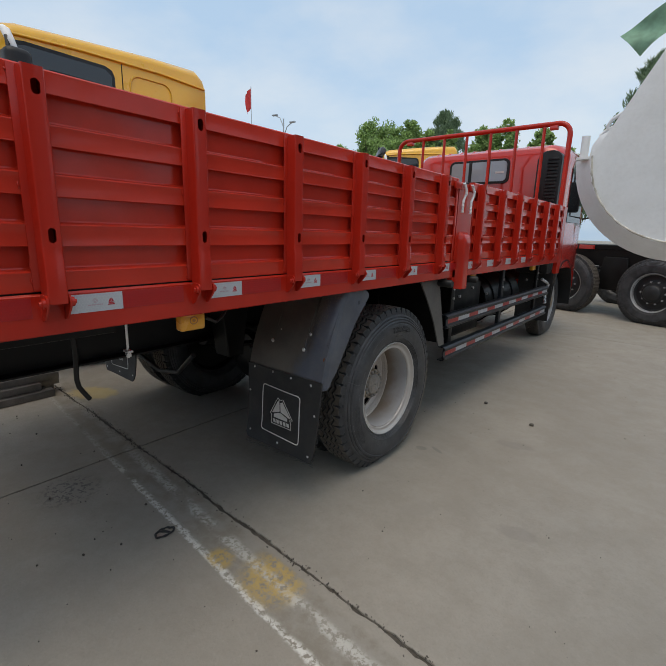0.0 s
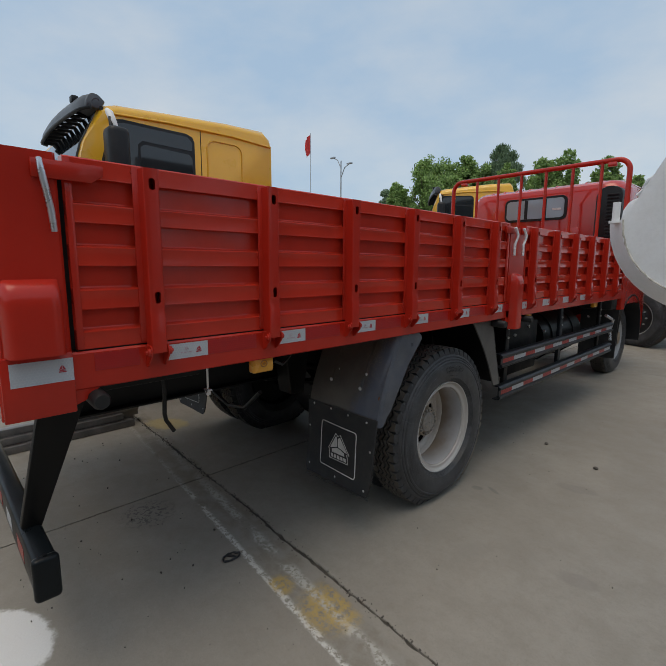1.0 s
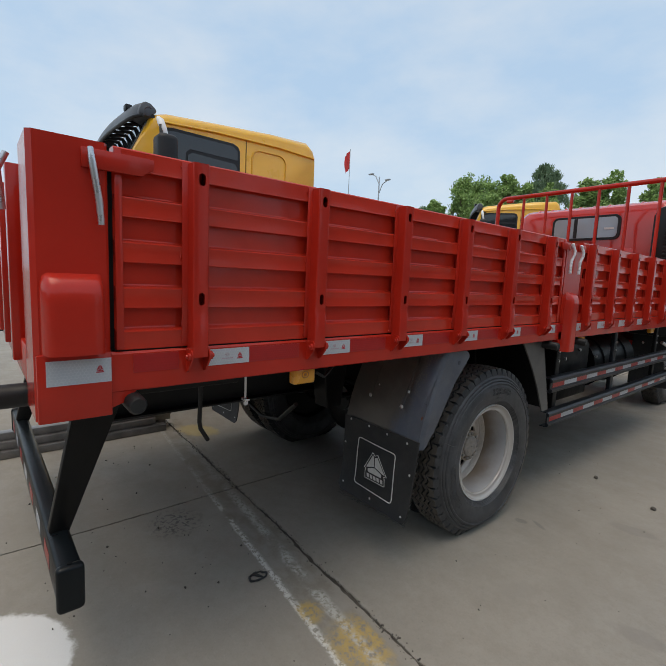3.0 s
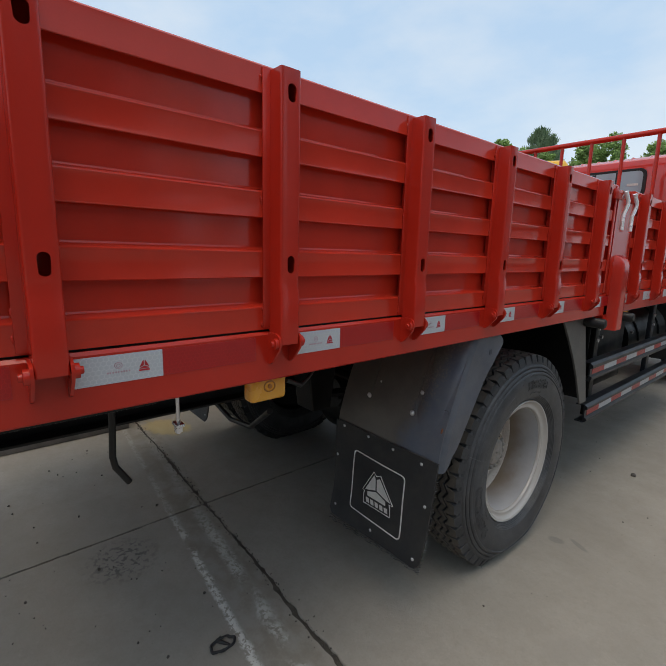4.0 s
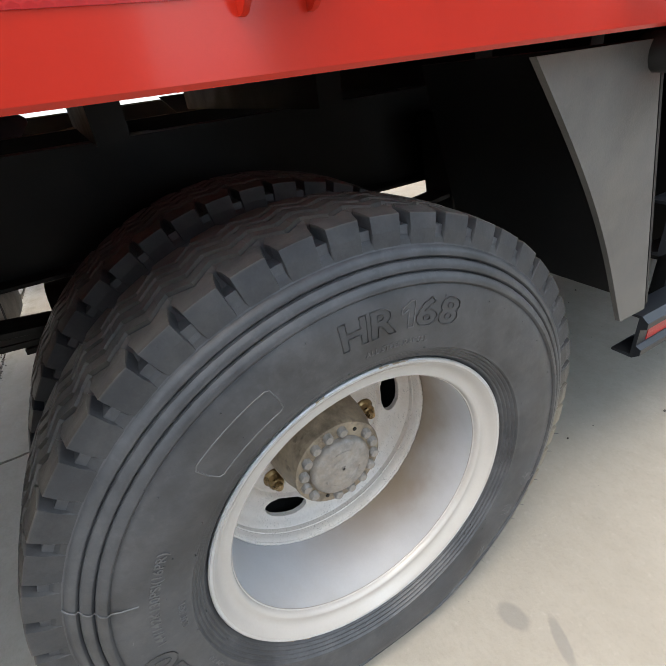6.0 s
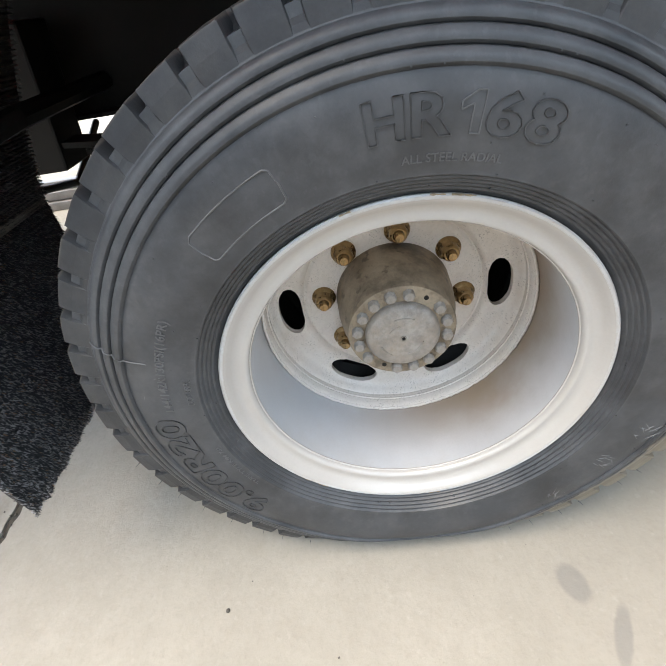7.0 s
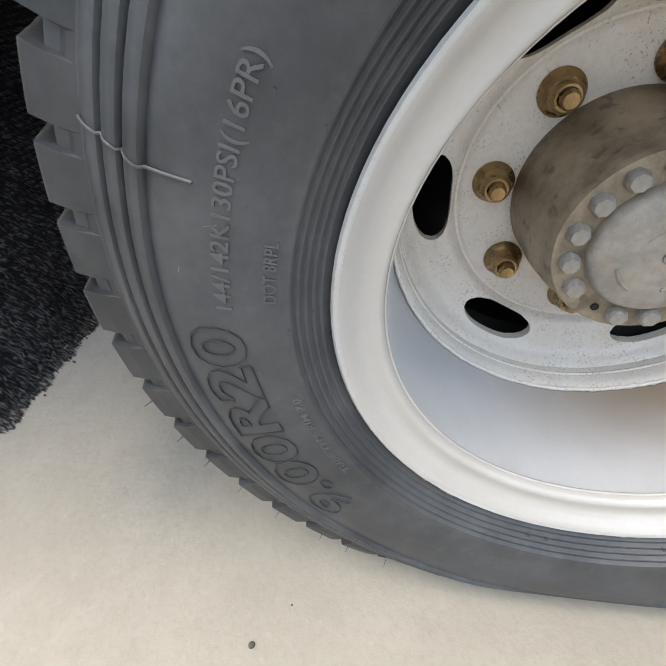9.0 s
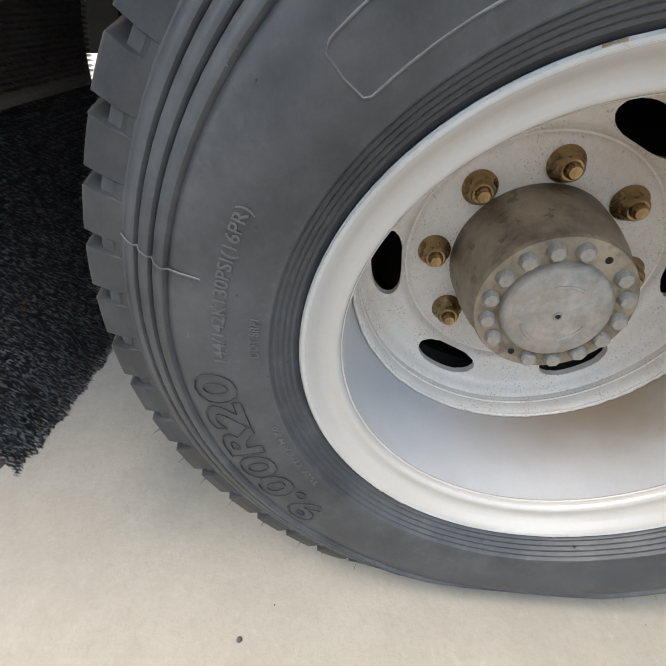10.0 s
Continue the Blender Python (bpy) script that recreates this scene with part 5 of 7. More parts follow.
rear = part("rear_wheel", rear_rim_mesh(), RIM, truck, "silver steel rim of a twin rear wheel", 40)
rear.matrix_basis = Matrix.Translation((0.003, 0, HUBZ))
CX = 1.0215
part("tyre", tyre_mesh(CX), REAR_RUBBER, rear, "worn-in black truck tyre with ringed sidewall", 28)
part("tread", tread_mesh(CX), REAR_TREAD, rear, "lugged zigzag tyre tread")
# cream lock ring and the bowl
part("lock_ring", lathe(B(), [(1.1178, 0.2868), (1.1165, 0.2845), (1.1130, 0.2810), (1.1075, 0.2765), (1.1035, 0.2725), (1.1015, 0.2680), (1.1010, 0.2630), (1.1015, 0.2580), (1.1012, 0.2550), (1.0990, 0.2528), (1.0950, 0.2512), (1.0880, 0.2503)], 120), RING, rear, "pale glossy lock ring with a rolled lip", 40)
rw = random.Random(8)
for k in range(6):
    a0, n = rw.uniform(0, math.tau), rw.randint(3, 9)
    bm = tube(B(), [(1.1172, 0.2912 * math.cos(a0 + 0.012 * q), 0.2912 * math.sin(a0 + 0.012 * q)) for q in range(n)], [0.0003 + rw.uniform(0.0003, 0.0016) for q in range(n)], 5)
    part("paint_chip", bm, CHIP, rear)
ring = [(1.0895, 0.2508 * math.cos(k * math.tau / 120), 0.2508 * math.sin(k * math.tau / 120)) for k in range(120)]
part("ring_lip", tube(B(), ring, 0.0020, 8, True), RING, rear, "bright rounded lip of the lock ring", 60)
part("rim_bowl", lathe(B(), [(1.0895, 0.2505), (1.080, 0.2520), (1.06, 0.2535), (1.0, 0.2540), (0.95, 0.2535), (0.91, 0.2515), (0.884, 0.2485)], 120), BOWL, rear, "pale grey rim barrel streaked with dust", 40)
part("wheel_disc", disc_mesh(), RIM_DISC, rear, "dusty silver disc with six hand holes", 35)
rw = random.Random(3)
bm = B()
lathe(bm, [(0.884, 0.2440), (0.890, 0.2425), (0.9200, 0.2447), (0.9315, 0.2462), (0.9335, 0.2482), (0.9320, 0.2525)], 120)
pts = [(0.9335 + rw.uniform(-0.0006, 0.0006), (0.2490 + rw.uniform(-0.0006, 0.0006)) * math.cos(k * math.tau / 300), (0.2490 + rw.uniform(-0.0006, 0.0006)) * math.sin(k * math.tau / 300)) for k in range(300)]
tube(bm, pts, [0.0030 + rw.uniform(-0.0006, 0.0007) for k in range(300)], 7, True)
tube(bm, [(0.9085, 0.2442 * math.cos(k * math.tau / 120), 0.2442 * math.sin(k * math.tau / 120)) for k in range(120)], 0.0022, 6, True)
part("weld_bead", bm, RIM_DISC, rear, "rough painted weld bead round the disc", 70)
HX = 0.009            # the hub stands this far out of the disc's plane
bm = lathe(B(), [(0.855, 0.112), (0.868 + HX, 0.1105), (0.90 + HX, 0.1085), (0.93 + HX, 0.104), (0.952 + HX, 0.0965), (0.962 + HX, 0.0955), (0.972 + HX, 0.0955), (0.977 + HX, 0.0935), (0.978 + HX, 0.066), (0.9785 + HX, 0.0645)], 72)
part("hub", bm, HUB, rear, "dusty cast hub", 35)
bm = lathe(B(), [(0.978, 0.0650), (0.9855, 0.0645), (0.9905, 0.0615), (0.993, 0.058), (0.9955, 0.03), (0.996, 0.006), (0.9935, 0.004)], 48)
disc_cap(bm, 0.9935, 0, 0, 0.004, 12)
for a0, a1, r in ((60, 120, 0.040), (200, 250, 0.042), (280, 345, 0.036), (100, 160, 0.026)):
    tube(bm, [(0.9945, r * math.cos(radians(a)), r * math.sin(radians(a))) for a in range(a0, a1, 10)], 0.0022, 6)
part("hub_cap", bm, CAP, rear, "grey cast hub cap with a centre dimple", 35).matrix_basis = Matrix.Translation((HX, 0, 0))
bm = tube(B(), [(0.990, 0, 0), (0.9966, 0, 0)], 0.0026, 10)
part("cap_hole", bm, BLACK, rear, "small dark centre hole").matrix_basis = Matrix.Translation((HX, 0, 0))
bm = tube(B(), [(0.9964, 0.0046 * math.cos(k * math.tau / 20), 0.0046 * math.sin(k * math.tau / 20)) for k in range(20)], 0.0012, 6, True)
part("cap_hole_rim", bm, CAP, rear, "", 60).matrix_basis = Matrix.Translation((HX, 0, 0))
me = None
for k in range(16):
    if k in (2, 10):
        continue
    a = radians(12.2 + 22.5 * k)
    p = Matrix.Translation((HX, 0.0785 * math.cos(a), 0.0785 * math.sin(a)))
    if me is None:
        bm = tube(B(), [(0.974, 0, 0), (0.9855, 0, 0), (0.9885, 0, 0)], [0.0106, 0.0104, 0.0082], 7)
        o = part("hub_bolt", bm, CAP, rear, "", 50)
        me = o.data
        o.matrix_basis = p
    else:
        share("hub_bolt", me, rear, p)
for a in (57.0, -117.5):
    bm = tube(B(), [(0.9735, 0.0785 * math.cos(radians(a)), 0.0785 * math.sin(radians(a))), (0.9790, 0.0785 * math.cos(radians(a)), 0.0785 * math.sin(radians(a)))], 0.0042, 10)
    part("hub_hole", bm, BLACK, rear).matrix_basis = Matrix.Translation((HX, 0, 0))
me = None
for k in range(8):
    a = radians(45 * k - 6.1)
    p = Matrix.Translation((0, 0.1362 * math.cos(a), 0.1362 * math.sin(a)))
    if me is None:
        bm = lathe(B(), [(0.8625, 0.0235), (0.8665, 0.0235), (0.8695, 0.0215), (0.8725, 0.0180)], 24)
        hex_nut(bm, 0.868, 0, 0, 0.0178, 0.883, 0.3)
        lathe(bm, [(0.8725, 0.0180), (0.8760, 0.0168), (0.8850, 0.0165), (0.8885, 0.0152), (0.8905, 0.0128), (0.8905, 0.0105)], 24)
        tube(bm, [(0.878, 0, 0), (0.898, 0, 0), (0.9015, 0, 0)], [0.0098, 0.0098, 0.0075], 12)
        o = part("wheel_nut", bm, BRASS, rear, "yellow-passivated wheel nut with its stud", 30)
        me = o.data
        o.matrix_basis = p
    else:
        share("wheel_nut", me, rear, p, "yellow-passivated wheel nut with its stud")
# raised marks on the sidewall
for text, size, rad, mid, span, lined in (("H", 0.053, 0.360, 93.4, 5.8, True), ("R", 0.053, 0.360, 86.5, 6.1, True), ("1", 0.053, 0.360, 80.8, 3.2, True), ("6", 0.053, 0.360, 75.8, 5.5, True), ("8", 0.053, 0.360, 69.7, 5.5, True), ("ALL STEEL RADIAL", 0.0125, 0.3335, 82.65, 17.4, False), ("9.00R20", 0.061, 0.3585, -160.5, 42.2, True),
                                          ("144/142K130PSI(16PR)", 0.0175, 0.3605, 162.4, 26.4, False), ("DOT 8RPL", 0.0130, 0.3285, 170.0, 8.6, False), ("TUBE TYPE RIM 7.0", 0.0095, 0.3275, -158.2, 19.6, False)):
    bm = bent_words(text, size, rad, mid, 0.1203, CX, span, 0.0012)
    part("raised_lettering", outline(bm, 0.0009) if lined else bm, LETTER, rear, "raised tyre lettering")
bm = B()
ring = [(radians(130.0 - a), 0.3805) for a in range(0, 18)]
ring += [(radians(112.2), 0.377), (radians(111.9), 0.360), (radians(112.2), 0.343)]
ring += [(radians(113.2 + a), 0.3395) for a in range(0, 18)]
ring += [(radians(131.0), 0.343), (radians(131.3), 0.360), (radians(131.0), 0.377)]
tube(bm, [(CX + 0.1203 + sidewall_drop(r), r * math.cos(a), r * math.sin(a)) for a, r in ring], 0.0012, 6, True)
part("raised_panel_line", bm, LETTER, rear, "raised rounded panel outline on the sidewall", 60)
bm = tube(B(), [(CX + x, r * math.cos(radians(161.2 + w)), r * math.sin(radians(161.2 + w))) for x, r, w in ((0.1206, 0.385, 0.4), (0.1192, 0.4045, 0.5), (0.1166, 0.4155, 0.6), (0.1183, 0.4185, 0.7), (0.1186, 0.4215, 0.6), (0.1162, 0.4270, 0.4), (0.1098, 0.4320, 0.2), (0.1116, 0.4350, 0.3), (0.1116, 0.4385, 0.1), (0.1092, 0.4435, 0.0), (0.1026, 0.4480, -0.1), (0.1042, 0.4510, 0.0), (0.1042, 0.4545, -0.2), (0.1016, 0.4595, -0.3), (0.0958, 0.4655, -0.4))], 0.0011, 6)
part("mould_seam", bm, LETTER, rear, "fine raised mould seam", 60)
rg = random.Random(9)
bm = B()
for k in range(70):
    a, r = rg.uniform(0, math.tau), rg.choice((0.3035, 0.3215, 0.330, 0.352, 0.400, 0.4185, 0.4345))
    x = 0.1203 + sidewall_drop(r) if 0.32 < r < 0.41 else {0.3035: 0.104, 0.3215: 0.117, 0.4185: 0.1170, 0.4345: 0.1104}[r]
    tube(bm, [(CX + x - 0.004, r * math.cos(a), r * math.sin(a)), (CX + x + 0.0016, r * math.cos(a), r * math.sin(a))], 0.0010, 5)
tagged(part("vent_spew", bm, RUBBER, rear, "tiny rubber vent marks"), kind="stuff")
# thin chalky scuffs on the sidewall
for a, r, w, h in ((165.5, 0.374, 0.6, 0.010), (171.5, 0.397, 1.0, 0.0018)):
    bm = tube(B(), [(CX + 0.1203 + sidewall_drop(r + h * q) - 0.0002, (r + h * q) * math.cos(radians(a + w * q)), (r + h * q) * math.sin(radians(a + w * q))) for q in (-1, -0.4, 0.2, 1)], [0.0002, 0.0006, 0.0005, 0.0002], 5)
    part("chalk_scuff", bm, SCUFF, rear, "pale scuff marks", 60)
for a0, r0 in ((-21.3, 0.385), (-33.8, 0.372), (-50.8, 0.380)):
    bm = B()
    for k in range(11):
        a, q = a0 + rg.uniform(-2.2, 2.2), r0 + rg.uniform(-0.008, 0.022)
        w, h = rg.uniform(-1.6, 1.6), rg.uniform(0.004, 0.013)
        pts = [(CX + 0.1203 + sidewall_drop(min(q + h * s, 0.403)) - 0.0001, (q + h * s) * math.cos(radians(a + w * s)), (q + h * s) * math.sin(radians(a + w * s))) for s in (-1, -0.3, 0.4, 1)]
        tube(bm, pts, [0.0002, 0.0009, 0.0007, 0.0002], 5)
    part("dust_mark", bm, SCUFF, rear, "dried pale splash marks", 60)
# short rubber hairs on the lugs
bm = B()
for k in range(52):
    a = radians(5.19) + (k + rg.uniform(0.05, 0.5)) * math.tau / 52
    for j in range(1 if math.sin(a) < -0.2 else 0):
        r, x = 0.503 - j * 0.012, 1.0215 + 0.086 + j * 0.003
        b = a + rg.uniform(-0.02, 0.02)
        tube(bm, [(x, r * math.cos(b), r * math.sin(b)), (x + 0.006, (r + 0.009) * math.cos(b + 0.004), (r + 0.009) * math.sin(b + 0.004))], [0.0007, 0.0003], 4)
tagged(part("rubber_hair", bm, RUBBER, rear), kind="stuff")

# inner twin, and the far side's pair
def plain_wheel(parent, cx, name="inner_wheel", label="black twin tyre on its inner rim", rim=WHEEL_GREY, flip=1):
    bm = lathe(B(), [(cx + flip * 0.075, 0.275), (cx + flip * 0.095, 0.2922), (cx + flip * 0.097, 0.288), (cx + flip * 0.07, 0.252), (cx - flip * 0.02, 0.246), (cx - flip * 0.03, 0.10), (cx - flip * 0.03, 0.02)], 64)
    w = part(name, bm, rim, parent, label, 35)
    share("tyre", T2, w, Matrix.Translation((cx, 0, 0)), "black truck tyre")
    share("tread", T3, w, Matrix.Translation((cx, 0, 0)))
    return w


T2 = part("tyre", tyre_mesh(0.0, 72), RUBBER, rear)
T3 = part("tread", tread_mesh(0.0), TREAD, rear)
T2d, T3d = T2.data, T3.data
bpy.data.objects.remove(T2), bpy.data.objects.remove(T3)
T2, T3 = T2d, T3d
for cx in (0.727, -0.727, -1.0215):
    # inner rims coloured black as shade behind the disc's hand holes
    w = plain_wheel(truck, cx, "rear_wheel", rim=BLACK if abs(cx) < 0.9 else WHEEL_GREY, flip=1 if cx > 0 else -1)
    w.matrix_basis = Matrix.Translation((0, 0, HUBZ))
for s in (1, -1):
    w = plain_wheel(truck, s * 0.775, "front_wheel", "front wheel with grey rim", flip=s)
    w.matrix_basis = Matrix.Translation((0, 4.78, HUBZ + 0.002))
    bm = tube(B(), [(s * 0.75, 4.78, 0.49), (s * 0.90, 4.78, 0.49), (s * 0.91, 4.78, 0.49)], [0.10, 0.09, 0.05], 20)
    part("front_hub", bm, HUB, truck, "", 40)
bm = tube(B(), [(-0.86, 4.75, 0.49), (0.86, 4.75, 0.49)], 0.05, 12)
part("front_axle", bm, BLACK, truck)


# ---- red cab ----
def rounded_section(w, z0, z1, r, n=5):
    """Half-width w, from z0 to z1, the upper corners rounded by r: (x, z) loop."""
    pts = [(-w, z0), (w, z0)]
    for i in range(n + 1):
        a = radians(90 * i / n)
        pts.append((w - r + r * math.cos(a), z1 - r + r * math.sin(a)))
    for i in range(n + 1):
        a = radians(90 + 90 * i / n)
        pts.append((-w + r + r * math.cos(a), z1 - r + r * math.sin(a)))
    return pts


def loft(bm, sections):
    """Join loops given as (y, [(x, z)...]) of equal count into a closed skin."""
    rings = [[bm.verts.new((x, y, z)) for x, z in s] for y, s in sections]
    n = len(rings[0])
    for A, C in zip(rings, rings[1:]):
        for k in range(n):
            bm.faces.new((A[k], A[(k + 1) % n], C[(k + 1) % n], C[k]))
    bm.faces.new(rings[0][::-1])
    bm.faces.new(rings[-1])
    return bm


bm = B()
loft(bm, [(3.93, rounded_section(0.90, 1.30, 2.43, 0.20)), (3.96, rounded_section(0.96, 1.28, 2.50, 0.20)), (4.04, rounded_section(1.0, 1.26, 2.545, 0.18)), (4.3, rounded_section(1.02, 1.0, 2.575, 0.18)), (4.9, rounded_section(1.03, 1.0, 2.58, 0.18)), (5.35, rounded_section(1.02, 0.95, 2.52, 0.18)), (5.62, rounded_section(0.98, 0.9, 2.1, 0.16)), (5.74, rounded_section(0.96, 0.7, 1.7, 0.10)), (5.76, rounded_section(0.95, 0.55, 1.2, 0.08))])
cab = part("cab", bm, CAB_RED, truck, "glossy red truck cab", 35)
for k in range(9):
    xx = -0.72 + k * 0.18
    bm = tube(B(), [(xx, 3.97, 2.480), (xx, 4.05, 2.538), (xx, 4.3, 2.562), (xx, 5.2, 2.555)], 0.020, 8)
    part("roof_rib", bm, CAB_RED, cab, "", 60)


def round_rect(u0, u1, v0, v1, r, n=5):
    out = []
    for cu, cv, a0 in ((u1 - r, v1 - r, 0), (u0 + r, v1 - r, 90), (u0 + r, v0 + r, 180), (u1 - r, v0 + r, 270)):
        out += [(cu + r * math.cos(radians(a0 + 90 * i / n)), cv + r * math.sin(radians(a0 + 90 * i / n))) for i in range(n + 1)]
    return out


bm = prism(B(), round_rect(-0.455, 0.375, 2.10, 2.41, 0.07), "y", 3.905, 3.935)
part("rear_window_seal", bm, PLASTIC, cab, "black rubber window seal", 40)
bm = prism(B(), round_rect(-0.425, 0.345, 2.128, 2.382, 0.05), "y", 3.900, 3.906)
win = part("rear_window", bm, GLASS_DAYLIT, cab, "rear window glass coloured pale for daylight through the cab")
for xx in (-0.15, 0.10):
    bm = box(B(), xx - 0.022, xx + 0.022, 3.897, 3.901, 2.13, 2.38)
    part("window_bar", bm, PLASTIC, cab)
bm = box(B(), 0.20, 0.31, 3.8965, 3.8995, 2.225, 2.25)
part("window_sticker", bm, WHITE_LINE, win)
for xx in (-0.72, -0.2, 0.15, 0.5, 0.8):
    bm = prism(B(), round_rect(xx - 0.08, xx + 0.04, 1.80, 1.99, 0.04), "y", 3.918, 3.945, 0.008)
    part("pressed_panel", bm, CAB_RED, cab, "", 50)
bm = prism(B(), round_rect(0.765, 1.040, 1.70, 2.43, 0.10), "y", 3.74, 3.92, 0.02)
intake = part("air_intake", bm, PLASTIC, truck, "tall black plastic air intake", 40)
for k in range(14):
    z = 1.80 + k * 0.040
    bm = box(B(), 0.885, 1.010, 3.722, 3.742, z, z + 0.022, 0.004, 1)
    part("intake_slat", bm, PLASTIC, intake)
bm = tube(B(), [(0.85, 3.85, 1.75), (0.85, 3.85, 1.1)], 0.07, 14)
part("intake_pipe", bm, PLASTIC, intake, "", 50)
for s in (1, -1):
    bm = prism(B(), [(4.42, 1.62), (5.25, 1.62), (5.15, 2.38), (4.5, 2.4), (4.42, 2.3)], "x", *sorted((s * 1.022, s * 1.034)), 0.004)
    part("door_window", bm, GLASS, cab, "dark door glass")
    bm = B()
    ribbon(bm, [(4.75 + 0.60 * math.cos(radians(a)), 0.52 + 0.60 * math.sin(radians(a))) for a in range(-10, 191, 15)], "x", *sorted((s * 0.70, s * 1.03)), 0.02)
    part("wheel_arch", bm, PLASTIC, cab, "black plastic wheel arch", 40)
    bm = prism(B(), [(3.9, 0.95), (4.2, 0.95), (4.2, 1.32), (3.9, 1.32)], "x", *sorted((s * 0.6, s * 1.0)), 0.02)
    part("cab_skirt", bm, PLASTIC, cab, "", 40)
    bm = tube(B(), [(s * 1.0, 5.5, 2.35), (s * 1.25, 5.58, 2.38), (s * 1.25, 5.58, 1.75), (s * 1.0, 5.55, 1.7)], 0.013, 8)
    part("mirror_arm", bm, PLASTIC, cab)
    bm = box(B(), *sorted((s * 1.14, s * 1.36)), 5.52, 5.62, 1.8, 2.25, 0.03)
    part("mirror", bm, PLASTIC, cab, "black door mirror", 40)
    bm = prism(B(), [(s * 0.60, 0.31), (s * 1.03, 0.31), (s * 1.04, 1.0), (s * 0.60, 1.0)], "y", 4.10, 4.115)
    part("front_mud_flap", bm, FLAP, truck, "black flap behind the front wheel")
    # wrapped step and pipes in front of the guard
    bm = tube(B(), [(s * 1.05, 3.5, 0.92), (s * 1.1, 3.62, 0.86), (s * 1.08, 3.6, 0.74), (s * 1.1, 3.58, 0.62)], 0.018, 8)
    part("wrapped_pipe", bm, ZINC, truck, "foil-wrapped pipe", 50)


# ---- ground ----
bm = B()
for a in (bm.verts.new(v) for v in ((-400, -400, -0.025), (400, -400, -0.025), (400, 400, -0.025), (-400, 400, -0.025))):
    pass
bm.faces.new(list(bm.verts))
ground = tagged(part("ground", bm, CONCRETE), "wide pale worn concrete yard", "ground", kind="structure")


def joint_y(x):
    """The ragged joint that runs across under the flap."""
    return -0.985 - 0.040 * x - 0.012 * max(0.0, x - 0.3) + 0.008 * noise.noise((x * 1.7, 3.1, 0))


def rag(p, amp, seed):
    return amp * (noise.noise((p * 23, seed, 0.5)) + 0.7 * noise.noise((p * 71, seed, 7.5)))


XS = [-18.17, -12.17, -6.17, -0.17, 5.83, 11.83, 17.83]
YS = [-13.0, -7.0, 0.0, 5.0, 11.0, 17.0]


def slab(i, j):
    """One cast slab with slightly broken edges; row 0 of YS is the ragged joint."""
    near = i in (2, 3) and j in (1, 2)
    step = 0.02 if near else 0.5

    def edge_x(k, y, side):
        x = XS[k] + (0.012 * noise.noise((y * 0.9, k, 0)) if k == 3 else 0)
        x += side * (0.0060 + max(-0.003, rag(y, 0.0030, 10 + k + side))) if k == 3 else side * 0.004
        return x

    def edge_y(k, x, side):
        if k == 2:
            return joint_y(x) + side * (0.0055 + max(-0.003, rag(x, 0.0095, 20 + side)) + 0.016 * max(0.0, noise.noise((x * 3.1, 4.4, side))))
        return YS[k] + side * 0.004

    def edge_at(k, c):
        return joint_y(XS[c]) if k == 2 else YS[k]

    def samples(a, b):
        n = max(1, int(abs(b - a) / step))
        return [a + (b - a) * q / n for q in range(n)]

    pts = [(x, edge_y(j, x, 1)) for x in samples(XS[i] + 0.004, XS[i + 1] - 0.004)]
    pts += [(edge_x(i + 1, y, -1), y) for y in samples(edge_at(j, i + 1) + 0.02, edge_at(j + 1, i + 1) - 0.02)]
    pts += [(x, edge_y(j + 1, x, -1)) for x in samples(XS[i + 1] - 0.004, XS[i] + 0.004)]
    pts += [(edge_x(i, y, 1), y) for y in samples(edge_at(j + 1, i) - 0.02, edge_at(j, i) + 0.02)]
    bm = prism(B(), pts, "z", -0.02, 0.0)
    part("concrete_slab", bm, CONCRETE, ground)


for i in range(len(XS) - 1):
    for j in range(len(YS) - 1):
        slab(i, j)
bm = B()
for k in range(140):
    x = -6 + k * 0.09
    q = [(x, joint_y(x) - 0.035), (x + 0.09, joint_y(x + 0.09) - 0.035), (x + 0.09, joint_y(x + 0.09) + 0.035), (x, joint_y(x) + 0.035)]
    bm.faces.new([bm.verts.new((u, v, -0.007 + 0.003 * noise.noise((u * 9, v, 0)))) for u, v in q])
tagged(part("joint_filler", bm, DARK, ground, "dark dirt in the open joint"), kind="stuff")
bm = B()
for k in range(60):
    y = -7 + k * 0.2
    bm.faces.new([bm.verts.new((u, v, -0.006)) for u, v in ((-0.19, y), (-0.15, y), (-0.15, y + 0.2), (-0.19, y + 0.2))])
tagged(part("joint_filler", bm, DARK, ground, "dark dirt in the narrow joint"), kind="stuff")

# grit and small stones lying about
rg = random.Random(21)
bm = B()
for k in range(900):
    if k < 300:
        x, y, r = rg.uniform(0.3, 4.0), rg.uniform(-2.6, 4.0), rg.choice((0.0015, 0.002, 0.0025, 0.003, 0.005))
    elif k < 380:
        x, y, r = rg.uniform(-1.3, 0.9), rg.uniform(-2.6, -1.15), rg.choice((0.003, 0.004, 0.005, 0.007))
    else:
        x = rg.uniform(-1.8, 2.0)
        y, r = joint_y(x) + rg.gauss(0, 0.013), rg.uniform(0.0012, 0.0055)
    m = Matrix.LocRotScale((x, y, r * 0.5), Euler((rg.random() * 6, rg.random() * 6, rg.random() * 6)), (r, r * rg.uniform(0.6, 1), r * rg.uniform(0.5, 0.9)))
    bmesh.ops.create_icosphere(bm, subdivisions=1, radius=1, matrix=m)
tagged(part("grit", bm, STONE), "scattered dark grit on the concrete", "grit", kind="stuff")
